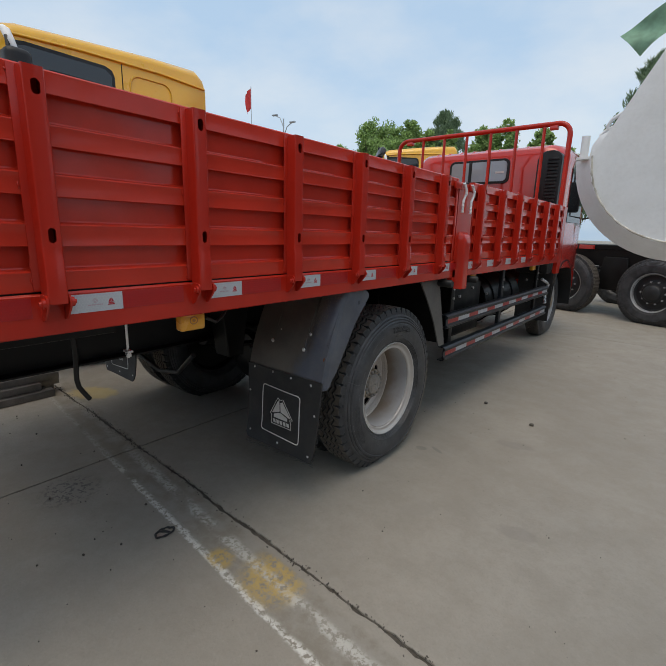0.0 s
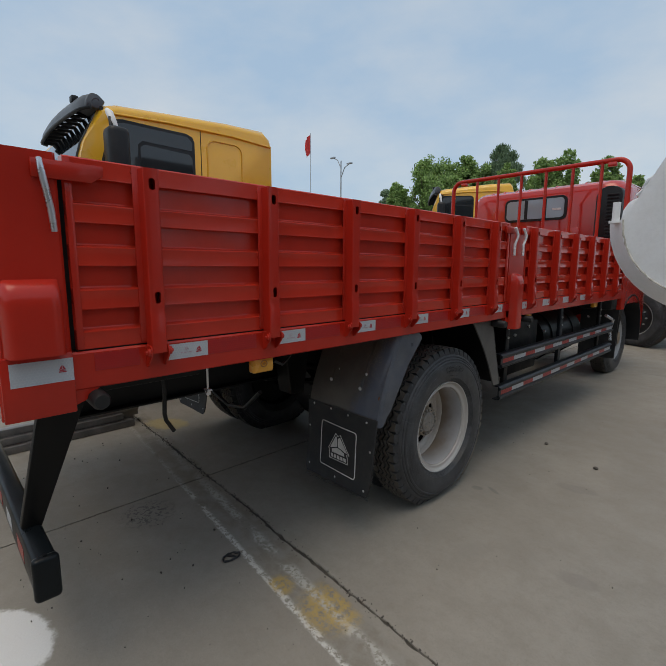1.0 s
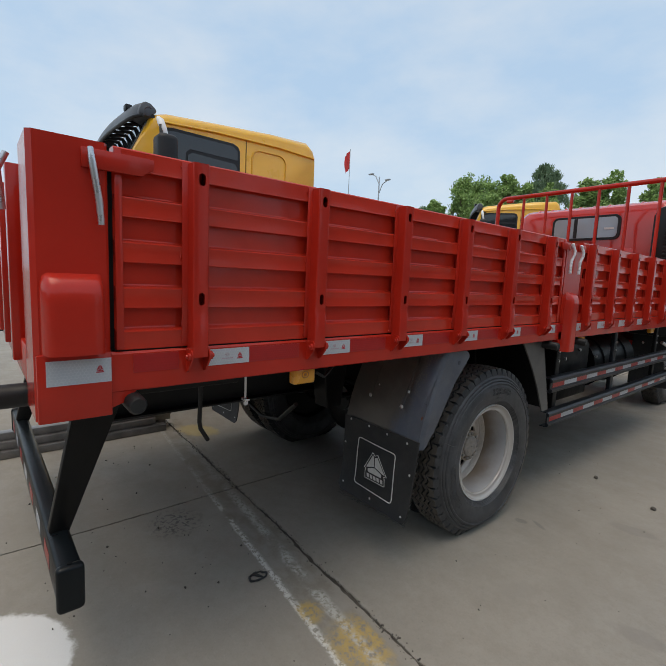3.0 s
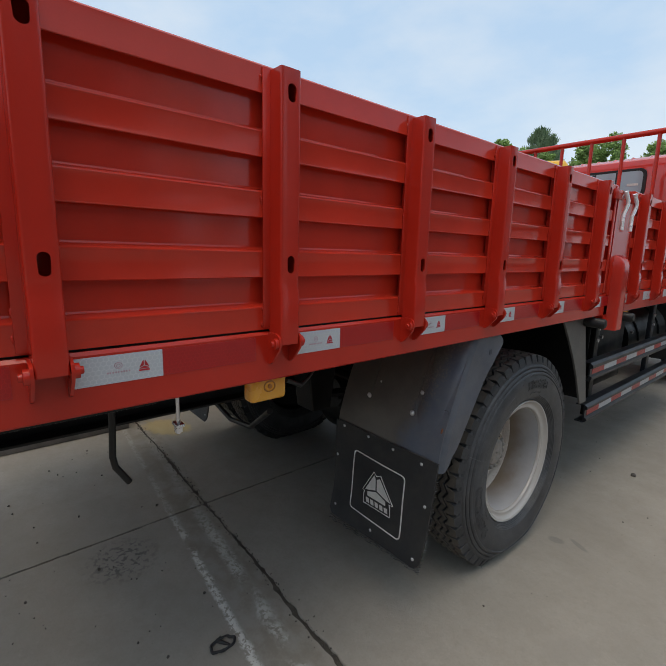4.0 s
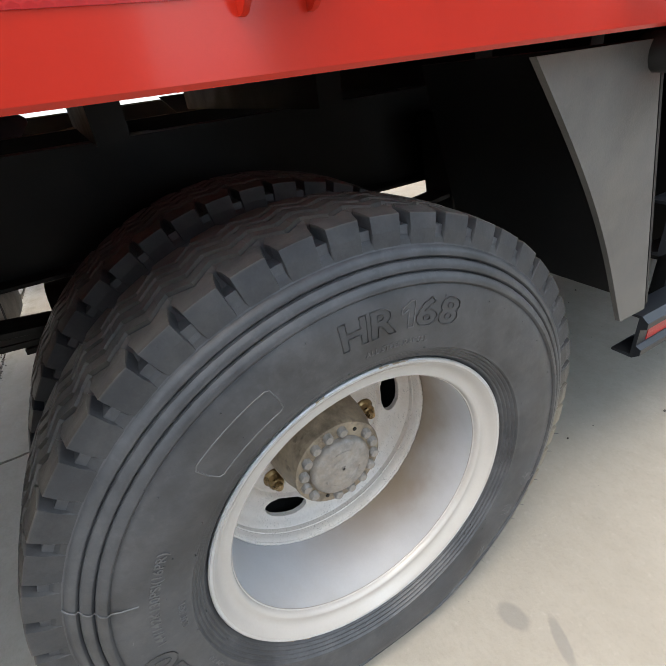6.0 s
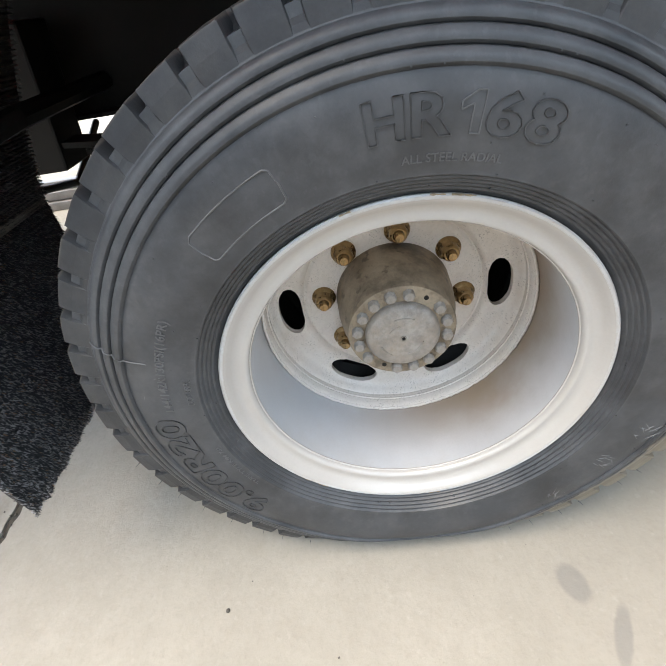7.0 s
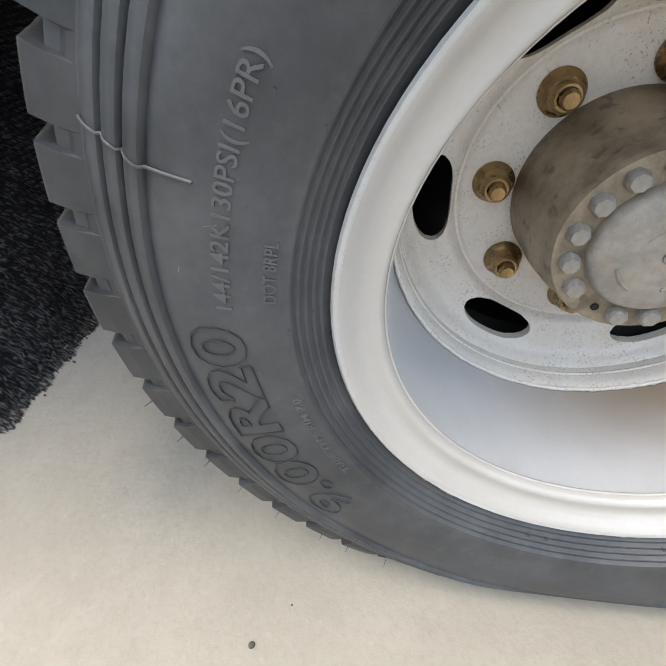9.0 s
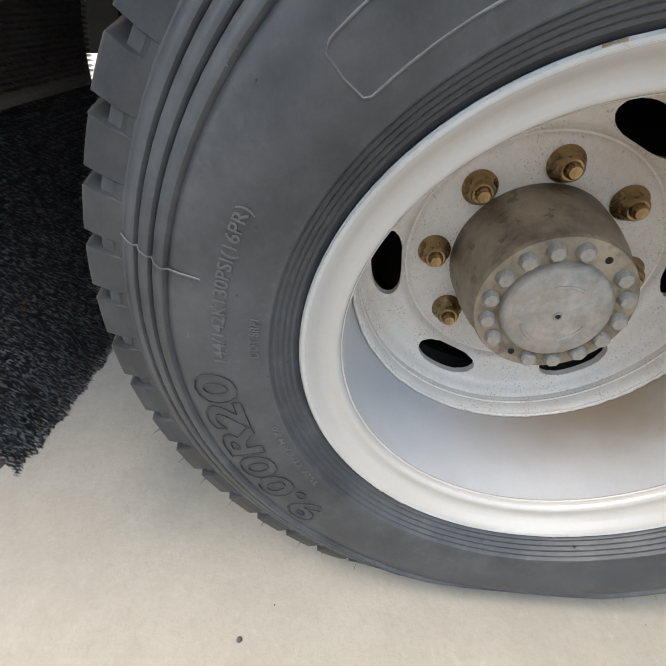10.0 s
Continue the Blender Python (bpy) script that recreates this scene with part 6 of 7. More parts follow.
for x, y, r in ((1.258, 1.374, 0.016), (1.69, 1.166, 0.017), (1.228, -0.409, 0.005)):
    bm = B()
    bmesh.ops.create_icosphere(bm, subdivisions=2, radius=r)
    for v in bm.verts:
        v.co *= 1 + 0.35 * noise.noise(v.co * 90 + Vector((x, y, 0)))
        v.co.z *= 0.7
    o = part("pebble", bm, STONE, None, "", 60)
    o.matrix_basis = Matrix.Translation((x, y, r * 0.55))
    tagged(o, "small dark pebble on the concrete", "pebble", "pebbles")
pts, rad = [], []
for a in range(28):
    q = a * math.tau / 28
    w = 1 + 0.25 * noise.noise((math.cos(q) * 1.6, math.sin(q) * 1.6, 3.3))
    pts.append((0.727 + 0.028 * w * math.cos(q), -1.318 + 0.044 * w * math.sin(q), 0.006 + 0.004 * abs(noise.noise((q, 1.1, 0)))))
    rad.append(0.0055 + 0.0035 * noise.noise((q * 1.7, 6.1, 0)))
bm = tube(B(), pts, rad, 7, True)
tube(bm, [(0.700, -1.335, 0.004), (0.722, -1.318, 0.009), (0.745, -1.298, 0.004)], [0.003, 0.007, 0.004], 7)
tagged(part("rubber_ring", bm, FLAP, None, "", 60), "flattened dark rubber ring lying on concrete", "ring")

# stack of dark steel tubes on the ground beside the truck
k = 0
for dx, dz, y1, y0 in ((0.0, 0.0, -0.95, -4.6), (0.085, 0.0, -1.04, -4.7), (0.17, 0.0, -1.0, -4.5), (0.045, 0.062, -0.92, -4.6), (0.13, 0.062, -1.08, -4.65), (0.09, 0.124, -0.93, -4.55)):
    bm = B()
    x0 = -1.78 + dx
    box(bm, x0, x0 + 0.08, y0, y1, 0.002 + dz, 0.060 + dz, 0.004)
    o = part("steel_tube", bm, RUST_BAR, None, "", 40)
    tagged(o, "dark rectangular steel tube stacked on the ground", "steel tube", "stack of steel tubes")


# ---- yellow trucks ----
def yellow_truck(m, ky=1.0, axles=(-1.05, 2.6, 3.95), tail=6.0):
    """A heavy truck's yellow sleeper cab on a black chassis; local +y is its rear, origin under the cab's rear corner nearest to the red truck."""
    t = thing("yellow_truck", "yellow heavy truck with sleeper cab and dark sun visor", "truck", m, "yellow trucks")
    W = 2.4
    bm = B()
    # side silhouette (y, z): raked front, roof rising a little to the rear
    side = [(0.0, 1.1), (0.0, 2.90), (-0.02, 2.975), (-0.09, 3.03), (-0.55, 3.02), (-1.2, 2.975), (-1.66, 2.94), (-1.79, 2.90), (-1.95, 2.55), (-2.10, 2.0), (-2.18, 1.4), (-2.18, 0.75), (-1.9, 0.75), (-1.75, 1.1)]
    rings = []
    for x, shrink in ((0.0, 0.085), (-0.02, 0.045), (-0.06, 0.012), (-0.12, 0.0), (-W + 0.12, 0.0), (-W + 0.06, 0.012), (-W + 0.02, 0.045), (-W, 0.085)):
        rings.append([bm.verts.new((x, y, z - (shrink if z > 2.85 else 0))) for y, z in side])
    n = len(side)
    for A, C in zip(rings, rings[1:]):
        for k in range(n):
            bm.faces.new((A[k], A[(k + 1) % n], C[(k + 1) % n], C[k]))
    bm.faces.new(rings[0])
    bm.faces.new(rings[-1][::-1])
    c = part("cab", bm, YELLOW, t, "yellow sleeper cab", 40)
    bm = tube(B(), [(0.002, -0.01, 2.845), (0.004, -0.5, 2.87), (0.004, -1.2, 2.86), (0.002, -1.72, 2.83)], 0.012, 8)
    part("gutter", bm, YELLOW, c, "", 60)
    bm = prism(B(), [(-0.876, 1.15), (-0.868, 1.15), (-0.868, 2.85), (-0.876, 2.85)], "x", -0.01, 0.002)
    part("door_gap", bm, BLACK, c)
    # pressed panel outline behind the door
    ring = [(u, v) for u, v in round_rect(-0.80, -0.39, 1.6, 2.785, 0.09)]
    bm = tube(B(), [(0.0, u, v) for u, v in ring], 0.010, 6, True)
    part("pressed_outline", bm, YELLOW, c, "", 60)
    win = [(-0.94, 2.02), (-0.94, 2.72), (-0.96, 2.77), (-1.02, 2.795), (-1.62, 2.80), (-1.72, 2.785), (-1.90, 2.10), (-1.88, 2.02)]
    bm = prism(B(), win, "x", -0.004, 0.004, 0.003)
    part("window_seal", bm, PLASTIC, c, "black window surround", 40)
    bm = prism(B(), [(-0.97, 2.05), (-0.97, 2.55), (-1.0, 2.59), (-1.44, 2.61), (-1.48, 2.58), (-1.50, 2.05)], "x", 0.004, 0.008)
    part("door_glass", bm, GLASS, c, "dark door glass")
    bm = prism(B(), [(-0.97, 2.63), (-0.97, 2.72), (-1.02, 2.765), (-1.62, 2.77), (-1.70, 2.75), (-1.84, 2.05), (-1.53, 2.05), (-1.50, 2.60), (-1.46, 2.64)], "x", 0.004, 0.007)
    part("quarter_glass", bm, GLASS, c, "dark quarter glass")
    bm = prism(B(), [(-1.80, 2.855), (-1.953, 2.55), (-2.103, 2.0), (-2.118, 2.0), (-1.968, 2.55), (-1.815, 2.855)], "x", -W + 0.12, -0.10)
    part("windscreen", bm, GLASS, c, "windscreen glass")
    c.matrix_basis = Matrix.Diagonal((1, ky, 1, 1))
    # visor on its cut-out side plates
    def smooth(pts, m=4):
        q = [pts[0], *pts, pts[-1]]
        out = []
        for i in range(1, len(q) - 2):
            for j in range(m):
                w = j / m
                out.append(tuple(0.5 * (2 * p1 + (p2 - p0) * w + (2 * p0 - 5 * p1 + 4 * p2 - p3) * w * w + (3 * p1 - p0 - 3 * p2 + p3) * w ** 3) for p0, p1, p2, p3 in zip(q[i - 1], q[i], q[i + 1], q[i + 2])))
        return out + [pts[-1]]

    prof = smooth([(-1.80, 2.985), (-1.85, 2.997), (-1.895, 2.972), (-1.922, 2.92), (-1.932, 2.845)])
    bm = B()
    rows = []
    for k in range(23):
        f = k / 22
        end = min(1.0, min(f, 1 - f) * 9)
        s = 0.55 + 0.45 * math.sqrt(1 - (1 - end) ** 2)
        rows.append([bm.verts.new((-0.015 - 1.80 * f, -1.80 + (y + 1.80) * s - 0.05 * math.sin(f * math.pi), 2.87 + (z - 2.87) * s)) for y, z in prof])
    for A, C in zip(rows, rows[1:]):
        for k in range(len(prof) - 1):
            bm.faces.new((A[k], A[k + 1], C[k + 1], C[k]))
    front = [tuple(row[-1].co) for row in rows]
    v = part("sun_visor", bm, VISOR, t, "dark grey sun visor", 40)
    sol = v.modifiers.new("thick", "SOLIDIFY")
    sol.thickness = 0.014
    v.matrix_basis = Matrix.Diagonal((1, ky, 1, 1))
    part("visor_edge", tube(B(), front, 0.017, 8), PLASTIC, v, "", 50)
    part("bracket_rail", tube(B(), [(p[0], -1.79, 2.865) for p in front], 0.018, 8), PLASTIC, v, "", 50)
    for x0, x1 in ((-0.36, -0.02), (-1.81, -1.70)):
        part("visor_cheek", prism(B(), [(-1.745, 2.925), (-1.80, 2.978), (-1.85, 2.988), (-1.885, 2.960), (-1.905, 2.91), (-1.91, 2.86), (-1.80, 2.85)], "x", x0, x1, 0.02), VISOR, v, "", 40)
    for k in range(4, 21, 2):
        for q in (-1, 1):
            part("bracket_strut", tube(B(), [(front[k][0], -1.79, 2.865), front[k + q]], 0.017 if q > 0 else 0.012, 6), PLASTIC, v)
    part("visor_lamp", box(B(), -0.42, -0.33, -1.94, -1.88, 2.965, 3.025, 0.012), PLASTIC, v, "", 40)
    # mirrors
    bm = tube(B(), [(0.0, -1.70, 2.80), (0.14, -1.78, 2.80), (0.24, -1.80, 2.72), (0.26, -1.80, 2.6)], 0.016, 8)
    part("mirror_arm", bm, PLASTIC, c, "", 50)
    bm = box(B(), 0.16, 0.36, -1.855, -1.68, 2.05, 2.645, 0.05, 3)
    part("mirror", bm, PLASTIC, c, "tall dark grey mirror", 50)
    bm = tube(B(), [(0.14, -1.79, 2.81), (0.20, -1.79, 2.77), (0.24, -1.78, 2.70), (0.25, -1.76, 2.64)], [0.02, 0.032, 0.030, 0.022], 10)
    part("mirror_wrap", bm, WHITE, c, "clear plastic wrapped mirror arm", 50)
    # chassis and wheels
    for x in (-0.75, -1.65):
        bm = box(B(), x - 0.04, x + 0.04, -2.0 * ky, tail, 0.78, 1.06, 0.004)
        part("frame_rail", bm, BLACK, t)
    for y in axles:
        for x, f in ((-0.28, 1), (-W + 0.28, -1)):
            bm = lathe(B(), [(x + f * 0.09, 0.292), (x + f * 0.06, 0.25), (x, 0.24), (x - f * 0.01, 0.02)], 40)
            w = part("wheel", bm, WHEEL_GREY, t, "truck wheel", 35)
            w.matrix_basis = Matrix.Translation((0, y, 0.4718))
            share("tyre", T2, w, Matrix.Translation((x, 0, 0)), "black truck tyre")
            share("tread", T3, w, Matrix.Translation((x, 0, 0)))
        bm = tube(B(), [(-0.3, y, 0.5), (-W + 0.3, y, 0.5)], 0.07, 10)
        part("axle", bm, BLACK, t)
    return t


yellow_truck(Matrix.Translation((-1.95, 0.895, 0.02)), 1.04)
yellow_truck(Matrix.Translation((-1.50, 6.40, 0)) @ Matrix.Rotation(math.atan2(-0.79, 0.61), 4, "Z") @ Matrix.Diagonal((1, 1, 1.03, 1)), 0.8, (-0.95,), 0.25)


# ---- black chassis truck across the yard ----
HUB_DARK = surface("dark_hub_paint", (0.022, 0.023, 0.025), 0.5, 0.1, 0.25, 12, 0.2, 160, 0.15)
chs = thing("truck_chassis", "black bare truck chassis with grey-rimmed wheels across the yard", "truck", Matrix.Translation((1.95, 6.86, 0)) @ Matrix.Rotation(math.atan2(-0.358, 0.934), 4, "Z") @ Matrix.Scale(1.15, 4))
for y in (0.30, 1.15):
    bm = prism(B(), [(y - 0.04, 0.80), (y + 0.04, 0.80), (y + 0.04, 1.06), (y - 0.04, 1.06)], "x", -3.2, 3.0)
    part("frame_rail", bm, BLACK, chs)
for x in (0.0, -1.37):
    for y, f in ((0.13, -1), (1.9, 1)):
        prof = [(f * 0.09, 0.294), (f * 0.098, 0.288), (f * 0.085, 0.276), (f * 0.05, 0.268)]
        bm = lathe(B(), prof, 48)
        w = part("wheel", bm, WHEEL_GREY, chs, "grey-rimmed truck wheel", 35)
        w.matrix_basis = Matrix.Translation((x, y, 0.4718)) @ Matrix.Rotation(radians(90), 4, "Z")
        share("tyre", T2, w, Matrix.Identity(4), "black truck tyre")
        share("tread", T3, w, Matrix.Identity(4))
        bm = lathe(B(), [(f * 0.05, 0.268), (f * 0.02, 0.241), (f * 0.022, 0.20), (f * 0.035, 0.17), (f * 0.07, 0.15), (f * 0.075, 0.125), (f * 0.10, 0.12), (f * 0.12, 0.10), (f * 0.13, 0.0)], 28)
        o = part("hub", bm, HUB_DARK, w, "dark grey hub and disc", 40)
        for k in range(10):
            bm = tube(B(), [(f * 0.03, 0.165 * math.cos(k * math.tau / 10), 0.165 * math.sin(k * math.tau / 10)), (f * 0.062, 0.165 * math.cos(k * math.tau / 10), 0.165 * math.sin(k * math.tau / 10))], 0.013, 8)
            part("wheel_nut", bm, WHEEL_GREY, w, "", 40)
for k in range(8):
    bm = B()
    h = 0.62 - k * 0.05
    ribbon(bm, [(-0.685 - h, 0.78 - k * 0.016 - 0.05), (-0.685, 0.80 - k * 0.016 + 0.02), (-0.685 + h, 0.78 - k * 0.016 - 0.05)], "y", 0.26, 0.36, 0.013)
    part("leaf_spring", bm, BLACK, chs)
bm = prism(B(), [(-0.95, 0.42), (-0.42, 0.42), (-0.50, 0.95), (-0.87, 0.95)], "y", 0.22, 0.40, 0.02)
part("spring_saddle", bm, BLACK, chs, "", 40)
bm = box(B(), -2.9, -2.0, 0.2, 0.7, 0.65, 1.1, 0.03)
part("side_box", bm, BLACK, chs, "", 40)
bm = box(B(), -1.3, -1.05, 0.20, 0.24, 1.06, 1.13, 0.005)
part("tail_lamp", bm, CAB_RED, chs, "small red lamp")
bm = box(B(), -3.3, 2.6, 0.25, 1.2, 1.06, 1.14, 0.01)
part("sub_frame", bm, BLACK, chs)


# ---- white mixer chute hanging close by ----
LIP = surface("dirty_white_lip", (0.68, 0.65, 0.58), 0.7, 0, 0.3, 40, 0.3, 160, 0.4, dust=(0.2, 0.15, 0.1), dust_amount=0.7, dust_scale=22)
chute = thing("mixer_chute", "white steel concrete chute with worn chipped edge on a post", "chute", Matrix.Translation((2.98, -0.75, 0)))
O = Vector((2.98, -0.75, 0))
axis = Vector((0.52, -0.04, 0.80)).normalized()
C0 = Vector((2.427, -0.950, 1.607))
e1 = Vector((1, 0.05, 0)).normalized()
e2 = Vector((0, 0, 1))


def trough(bm, r0, r1, a0, a1, l0, l1, grow, n=36, m=6):
    """A half-round channel of wall r0 to r1 along the axis."""
    rings = []
    for i in range(m + 1):
        l = l0 + (l1 - l0) * i / m
        c = C0 + axis * l - O
        k = 1 + grow * l
        row = []
        for r in (r0, r1):
            row.append([bm.verts.new(c + (e1 * math.cos(radians(a0 + (a1 - a0) * j / n)) + e2 * math.sin(radians(a0 + (a1 - a0) * j / n))) * r * k) for j in range(n + 1)])
        rings.append(row)
    for i in range(m):
        for q in (0, 1):
            for j in range(n):
                bm.faces.new((rings[i][q][j], rings[i][q][j + 1], rings[i + 1][q][j + 1], rings[i + 1][q][j]))
        for j in (0, n):
            bm.faces.new((rings[i][0][j], rings[i][1][j], rings[i + 1][1][j], rings[i + 1][0][j]))
    for i in (0, m):
        for j in range(n):
            bm.faces.new((rings[i][0][j], rings[i][0][j + 1], rings[i][1][j + 1], rings[i][1][j]))
    return bm


part("trough", trough(B(), 0.199, 0.203, 180, 360, 0.0, 1.1, 0.42), WHITE, chute, "white steel trough", 40)
# flared collar: narrow at the mouth, wide at its back edge
bm = B()
rings = [[bm.verts.new(C0 + Vector((0, d, 0)) - O + (e1 * math.cos(radians(180 + 5 * j)) + e2 * math.sin(radians(180 + 5 * j))) * r) for j in range(37)] for d, r in ((-0.003, 0.200), (-0.005, 0.204), (0.045, 0.245), (0.053, 0.243), (0.053, 0.205))]
for A, C in zip(rings, rings[1:] + rings[:1]):
    for j in range(36):
        bm.faces.new((A[j], A[j + 1], C[j + 1], C[j]))
for j in (0, 36):
    bm.faces.new([r[j] for r in rings])
part("end_collar", bm, WHITE, chute, "flared white end collar", 40)


def lip_at(j, r=0.2015):
    a = radians(180 + 180 * j / 60)
    return C0 + Vector((0, -0.004, 0)) - O + (e1 * math.cos(a) + e2 * math.sin(a)) * (r + 0.0018 * noise.noise((j * 0.7, 2, 5)))


part("worn_lip", tube(B(), [lip_at(j) for j in range(61)], [0.0022 + 0.0014 * noise.noise((j * 0.9, 8, 1)) for j in range(61)], 8), LIP, chute, "chipped dirty lip", 60)
bm = tube(B(), [Vector((2.204, -0.950, 1.604)) - O, Vector((2.204, -0.950, 1.655)) - O], 0.0095, 16)
part("chute_pin", bm, WHITE, chute, "short white pin", 50)
bm = tube(B(), [Vector((2.204, -0.950, 1.600)) - O, Vector((2.204, -0.950, 1.606)) - O], 0.0165, 16)
part("pin_collar", bm, WHITE, chute, "", 50)
bm = prism(B(), [(2.214 - O.x, 1.600), (2.218 - O.x, 1.634), (2.230 - O.x, 1.654), (2.250 - O.x, 1.664), (2.285 - O.x, 1.664), (2.285 - O.x, 1.600)], "y", -0.945 - O.y, -0.933 - O.y, 0.003)
part("pin_lug", bm, WHITE, chute, "", 40)
for q in (((2.40, -0.60, 1.800), (2.24, -0.65, 1.772), (2.205, -0.65, 1.752), (2.195, -0.65, 1.732), (2.203, -0.65, 1.722)), ((2.40, -0.60, 1.755), (2.22, -0.65, 1.735), (2.193, -0.65, 1.722), (2.180, -0.65, 1.708))):
    bm = tube(B(), [Vector(p) - O for p in q], 0.0055, 8)
    part("grab_rail", bm, WHITE, chute, "thin white bent pipe", 50)
up = C0 + axis * 0.9 - O
bm = tube(B(), [Vector((0, 0, 0.0)), Vector((0, 0, up.z - 0.05)), up + Vector((0, 0, -0.24))], 0.045, 14)
part("chute_post", bm, WHITE, chute, "", 50)
bm = box(B(), -0.15, 0.15, -0.15, 0.15, 0.0, 0.02, 0.004)
part("post_foot", bm, WHITE, chute, "", 40)


# ---- distance: lamps, flags, trees ----
def flagpole(x, y, h, cloth, label, drop, w):
    f = thing("flagpole", label, "flagpole", Matrix.Translation((x, y, 0)))
    part("pole", tube(B(), [(0, 0, 0), (0, 0, h)], [0.06, 0.03], 10), POLE, f)
    bm = B()
    n, m = 10, 12
    g = [[bm.verts.new((-w * i / n * (1 - 0.3 * j / m), 0.12 * math.sin(i * 0.9 + j * 0.35) * i / n, h - 0.15 - drop * j / m - 0.5 * (i / n) ** 1.3 * w)) for i in range(n + 1)] for j in range(m + 1)]
    for j in range(m):
        for i in range(n):
            bm.faces.new((g[j][i], g[j][i + 1], g[j + 1][i + 1], g[j + 1][i]))
    o = part("flag", bm, cloth, f, "", 60)
    sol = o.modifiers.new("thick", "SOLIDIFY")
    sol.thickness = 0.01


flagpole(-35.2, 30, 15.5, FLAG_RED, "tall pole with a limp red flag", 1.9, 0.9)
flagpole(1.6, 14.0, 8.25, FLAG_GREEN, "pole with a green and white patterned flag", 0.62, 1.9)

lampx = thing("street_lamp", "grey double-arm street lamp beyond the yard", "street lamp", Matrix.Translation((-30.5, 30, 0)))
part("pole", tube(B(), [(0, 0, 0), (0, 0, 11.9)], [0.11, 0.06], 10), POLE, lampx)
for s, dz in ((-1, 0.75), (1, -0.15)):
    part("arm", tube(B(), [(0, 0, 10.4 + dz), (s * 0.5, 0, 11.3 + dz), (s * 1.2, 0, 11.6 + dz)], 0.045, 8), POLE, lampx)
    part("lamp_head", box(B(), s * 1.2 - 0.32, s * 1.2 + 0.32, -0.14, 0.14, 11.55 + dz, 11.68 + dz, 0.04), POLE, lampx, "", 40)


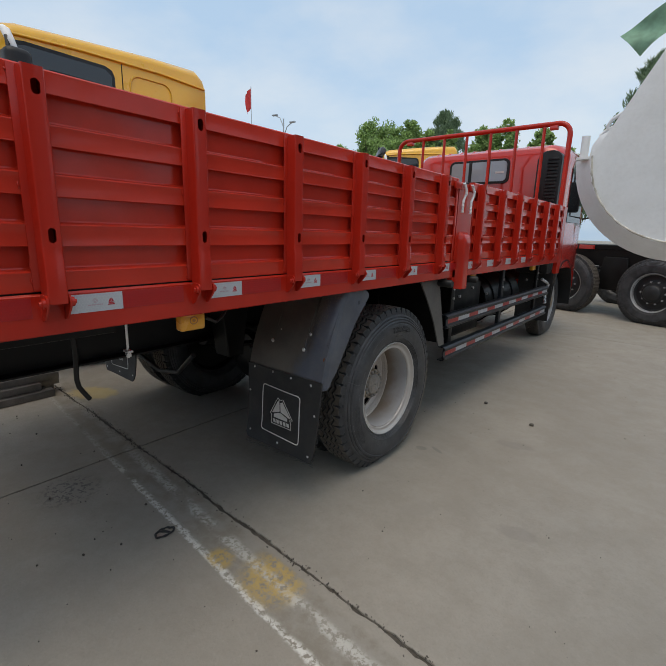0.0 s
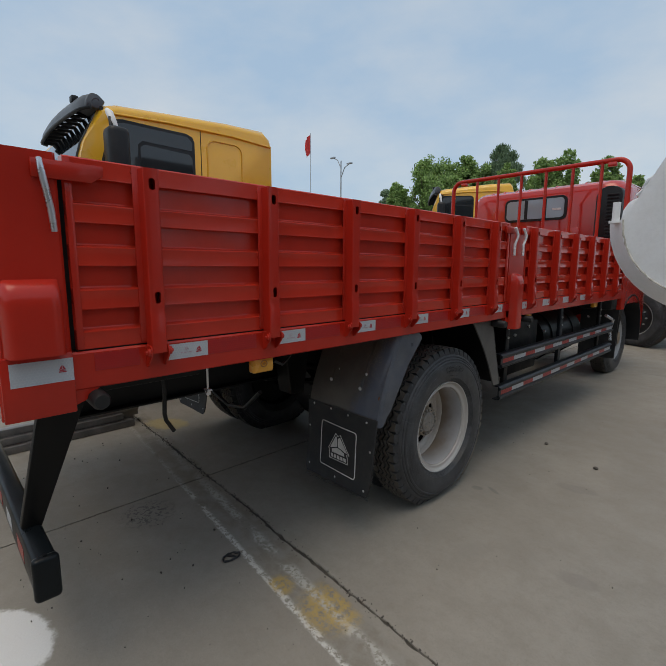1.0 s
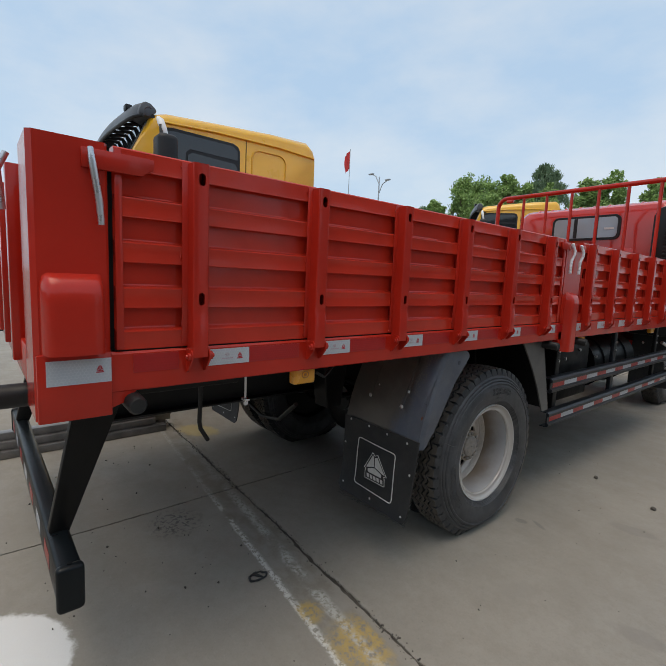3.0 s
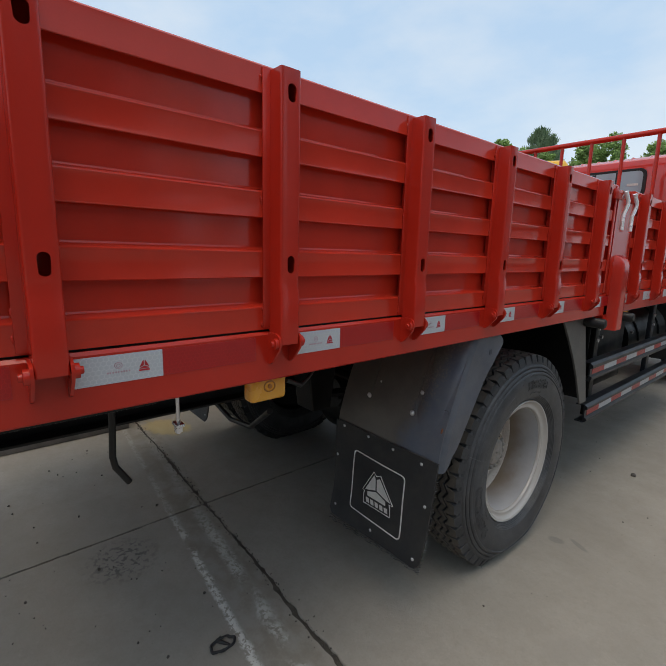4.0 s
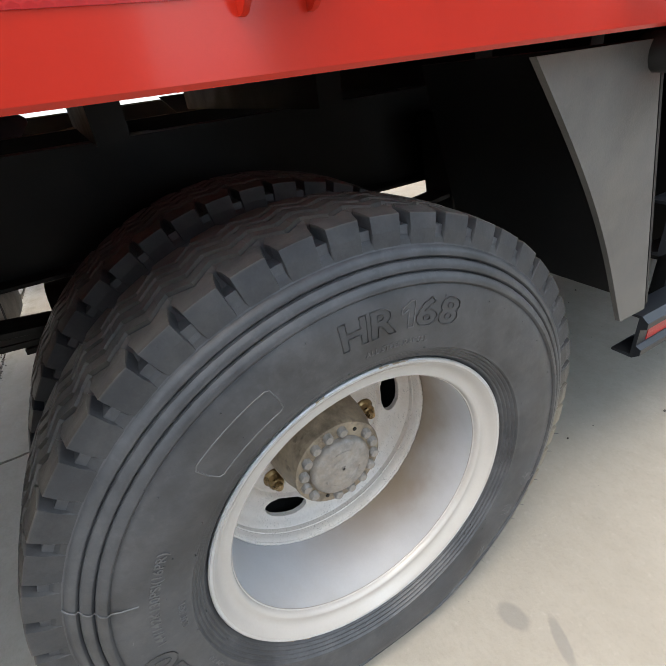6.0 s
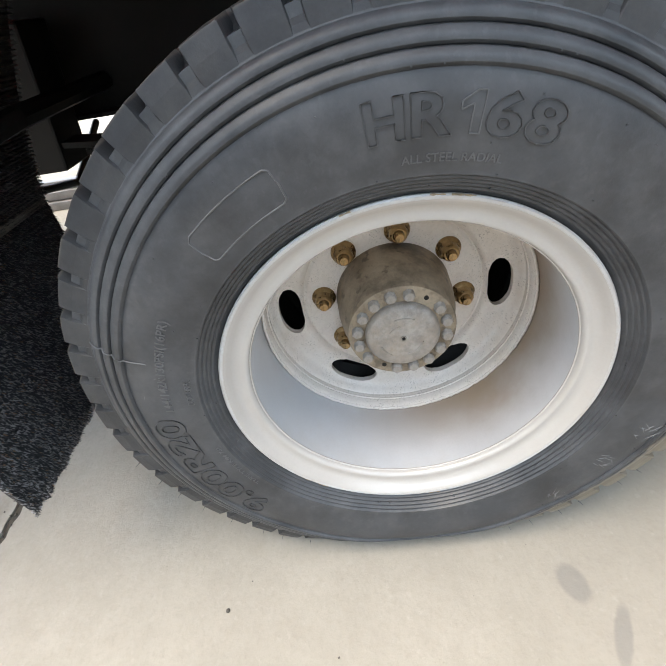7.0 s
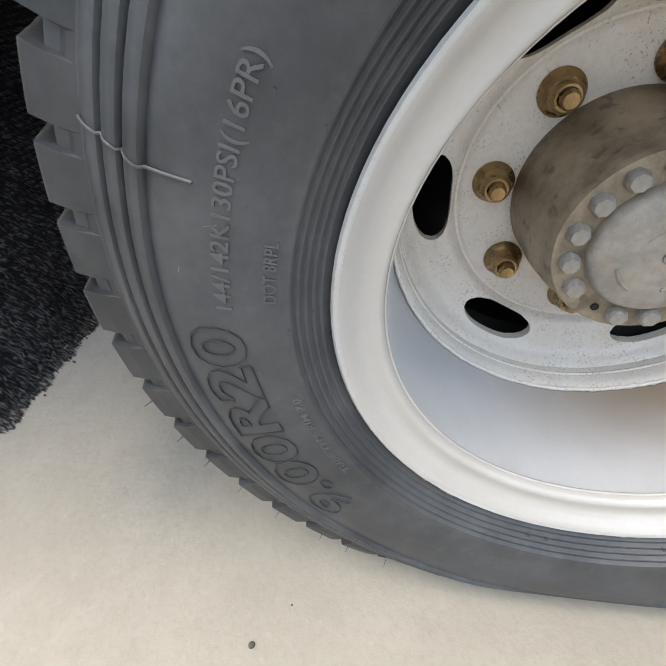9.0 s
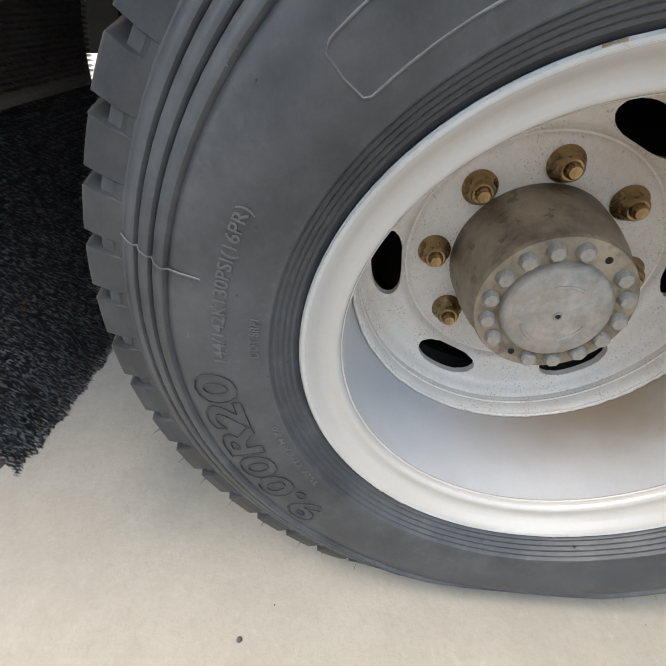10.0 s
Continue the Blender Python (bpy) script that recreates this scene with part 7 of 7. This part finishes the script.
def tree(x, y, h, w, seed, leaf, pointed=False, n=2600):
    rg = random.Random(seed)
    t = thing("tree", "dark conifer beyond the yard" if pointed else "leafy green tree beyond the yard", "tree", Matrix.Translation((x, y, 0)), "trees beyond the yard")
    bm = tube(B(), [(0, 0, 0), (0.1, 0, h * 0.3), (0, 0.08, h * 0.6), (0, 0, h * 0.93)], [h * 0.022, h * 0.018, h * 0.011, h * 0.003], 8)
    limbs = []
    lobes = [(Vector((rg.uniform(-0.1, 0.1) * w, rg.uniform(-0.1, 0.1) * w, h * z)), w * q, h * q2) for z, q, q2 in ((0.42, 0.38, 0.2), (0.56, 0.34, 0.2), (0.70, 0.26, 0.18), (0.83, 0.14, 0.14))]
    for k in range(5):
        a, q = rg.uniform(0, math.tau), rg.uniform(0.2, 0.36)
        lobes.append((Vector((q * w * math.cos(a), q * w * math.sin(a), h * rg.uniform(0.55, 0.98 - 0.6 * q))), w * rg.uniform(0.13, 0.19), h * rg.uniform(0.14, 0.20)))
    for k in range(26):
        z0 = h * (0.2 + 0.62 * k / 25)
        a = rg.uniform(0, math.tau)
        f = (z0 / h)
        reach = w * 0.5 * ((1.1 - f) if pointed else math.sin(min(1, max(0.05, (f + 0.05))) * math.pi) ** 0.6) * rg.uniform(0.6, 1.0)
        tip = Vector((reach * math.cos(a), reach * math.sin(a), z0 + reach * (0.1 if pointed else rg.uniform(0.5, 1.1))))
        tip = Vector((tip.x * 0.7, tip.y * 0.7, min(tip.z, h * 0.84)))
        tube(bm, [(0, 0, z0), tuple(tip * 0.5 + Vector((0, 0, z0 * 0.5 + 0.1))), tuple(tip)], [h * 0.007, h * 0.004, h * 0.001], 5)
        limbs.append((Vector((0, 0, z0)), tip))
    part("trunk", bm, BARK, t, "", 50)
    clumps = []
    for k in range(420):
        if pointed:
            f = rg.random() ** 1.4
            a, q = rg.uniform(0, math.tau), rg.uniform(0.35, 1.0)
            reach = w * 0.62 * (1 - f) ** 0.6 * q
            clumps.append((Vector((reach * math.cos(a), reach * math.sin(a), h * (0.22 + 0.76 * f) + reach * 0.25)), w * (0.05 + 0.06 * (1 - f))))
        else:
            d = Vector((rg.gauss(0, 1), rg.gauss(0, 1), rg.gauss(0, 1))).normalized() * rg.uniform(0.55, 1.0)
            lobe = lobes[k % len(lobes)]
            clumps.append((lobe[0] + Vector((d.x * lobe[1], d.y * lobe[1], d.z * lobe[2])), w * rg.uniform(0.05, 0.09)))
    vs, fs = [], []
    for k in range(n):
        c, r = rg.choice(clumps)
        d = Vector((rg.gauss(0, 1), rg.gauss(0, 1), rg.gauss(0, 0.8)))
        p = c + d.normalized() * r * rg.uniform(0.35, 1.0)
        s = rg.uniform(0.05, 0.105)
        u = Vector((rg.gauss(0, 1), rg.gauss(0, 1), rg.gauss(0, 1))).normalized()
        stretch = (1.3, 0.7)
        if pointed:
            u = Vector((d.x, d.y, abs(d.z) + 1.2)).normalized()
            stretch = (1.9, 0.3)
        v = u.orthogonal().normalized()
        q = len(vs)
        vs += [tuple(p + u * s * stretch[0]), tuple(p + v * s * stretch[1]), tuple(p - u * s * stretch[0]), tuple(p - v * s * stretch[1])]
        fs.append((q, q + 1, q + 2, q + 3))
    me = bpy.data.meshes.new("crown")
    me.from_pydata(vs, [], fs)
    me.materials.append(leaf)
    share("crown", me, t, Matrix.Identity(4), "uneven leafy crown")


for k, (x, y, h, w, lf, pt) in enumerate(((-23.6, 30, 9.2, 3.6, LEAF, False), (-19.9, 30, 10.8, 6.4, LEAF, False), (-16.5, 30, 10.5, 4.8, LEAF, False), (-14.5, 32, 10.9, 5.2, LEAF_DARK, True), (-12.9, 29.5, 9.0, 3.6, LEAF, False), (-9.7, 30, 8.8, 4.4, LEAF, False), (-6.5, 29, 8.5, 3.4, LEAF, False), (-4.3, 28, 6.9, 3.4, LEAF, False), (-0.8, 27, 8.8, 4.2, LEAF_DARK, False), (-0.1, 24, 9.7, 4.6, LEAF_DARK, True), (3.0, 25, 9.0, 5.0, LEAF_DARK, False), (-29.0, 36, 9.8, 4.4, LEAF_DARK, False), (-26.6, 37, 9.2, 4.0, LEAF, False))):
    tree(x, y, h, w, 100 + k, lf, pt, 32000)


# ---- plain walls added out of sight, to close the place and block low sky light ----
BLOCKER = surface("grey_light_blocker", (0.2, 0.2, 0.195), 0.8, 0, 0.15, 0.6, 0.2, 20, 0.2)
# the gap on the east side leaves a bright patch for the panels to reflect
for nm, x0, x1, y0, y1 in (("sky_block_east", 9.0, 9.3, -30.0, 1.3), ("sky_block_north_east", 9.0, 9.3, 3.4, 18.0), ("sky_block_south", -30.0, 9.3, -30.3, -30.0)):
    bm = box(B(), x0, x1, y0, y1, -0.02, 5.0)
    tagged(part(nm, bm, BLOCKER), "plain grey wall added out of sight to block low sky light", "wall", kind="structure")
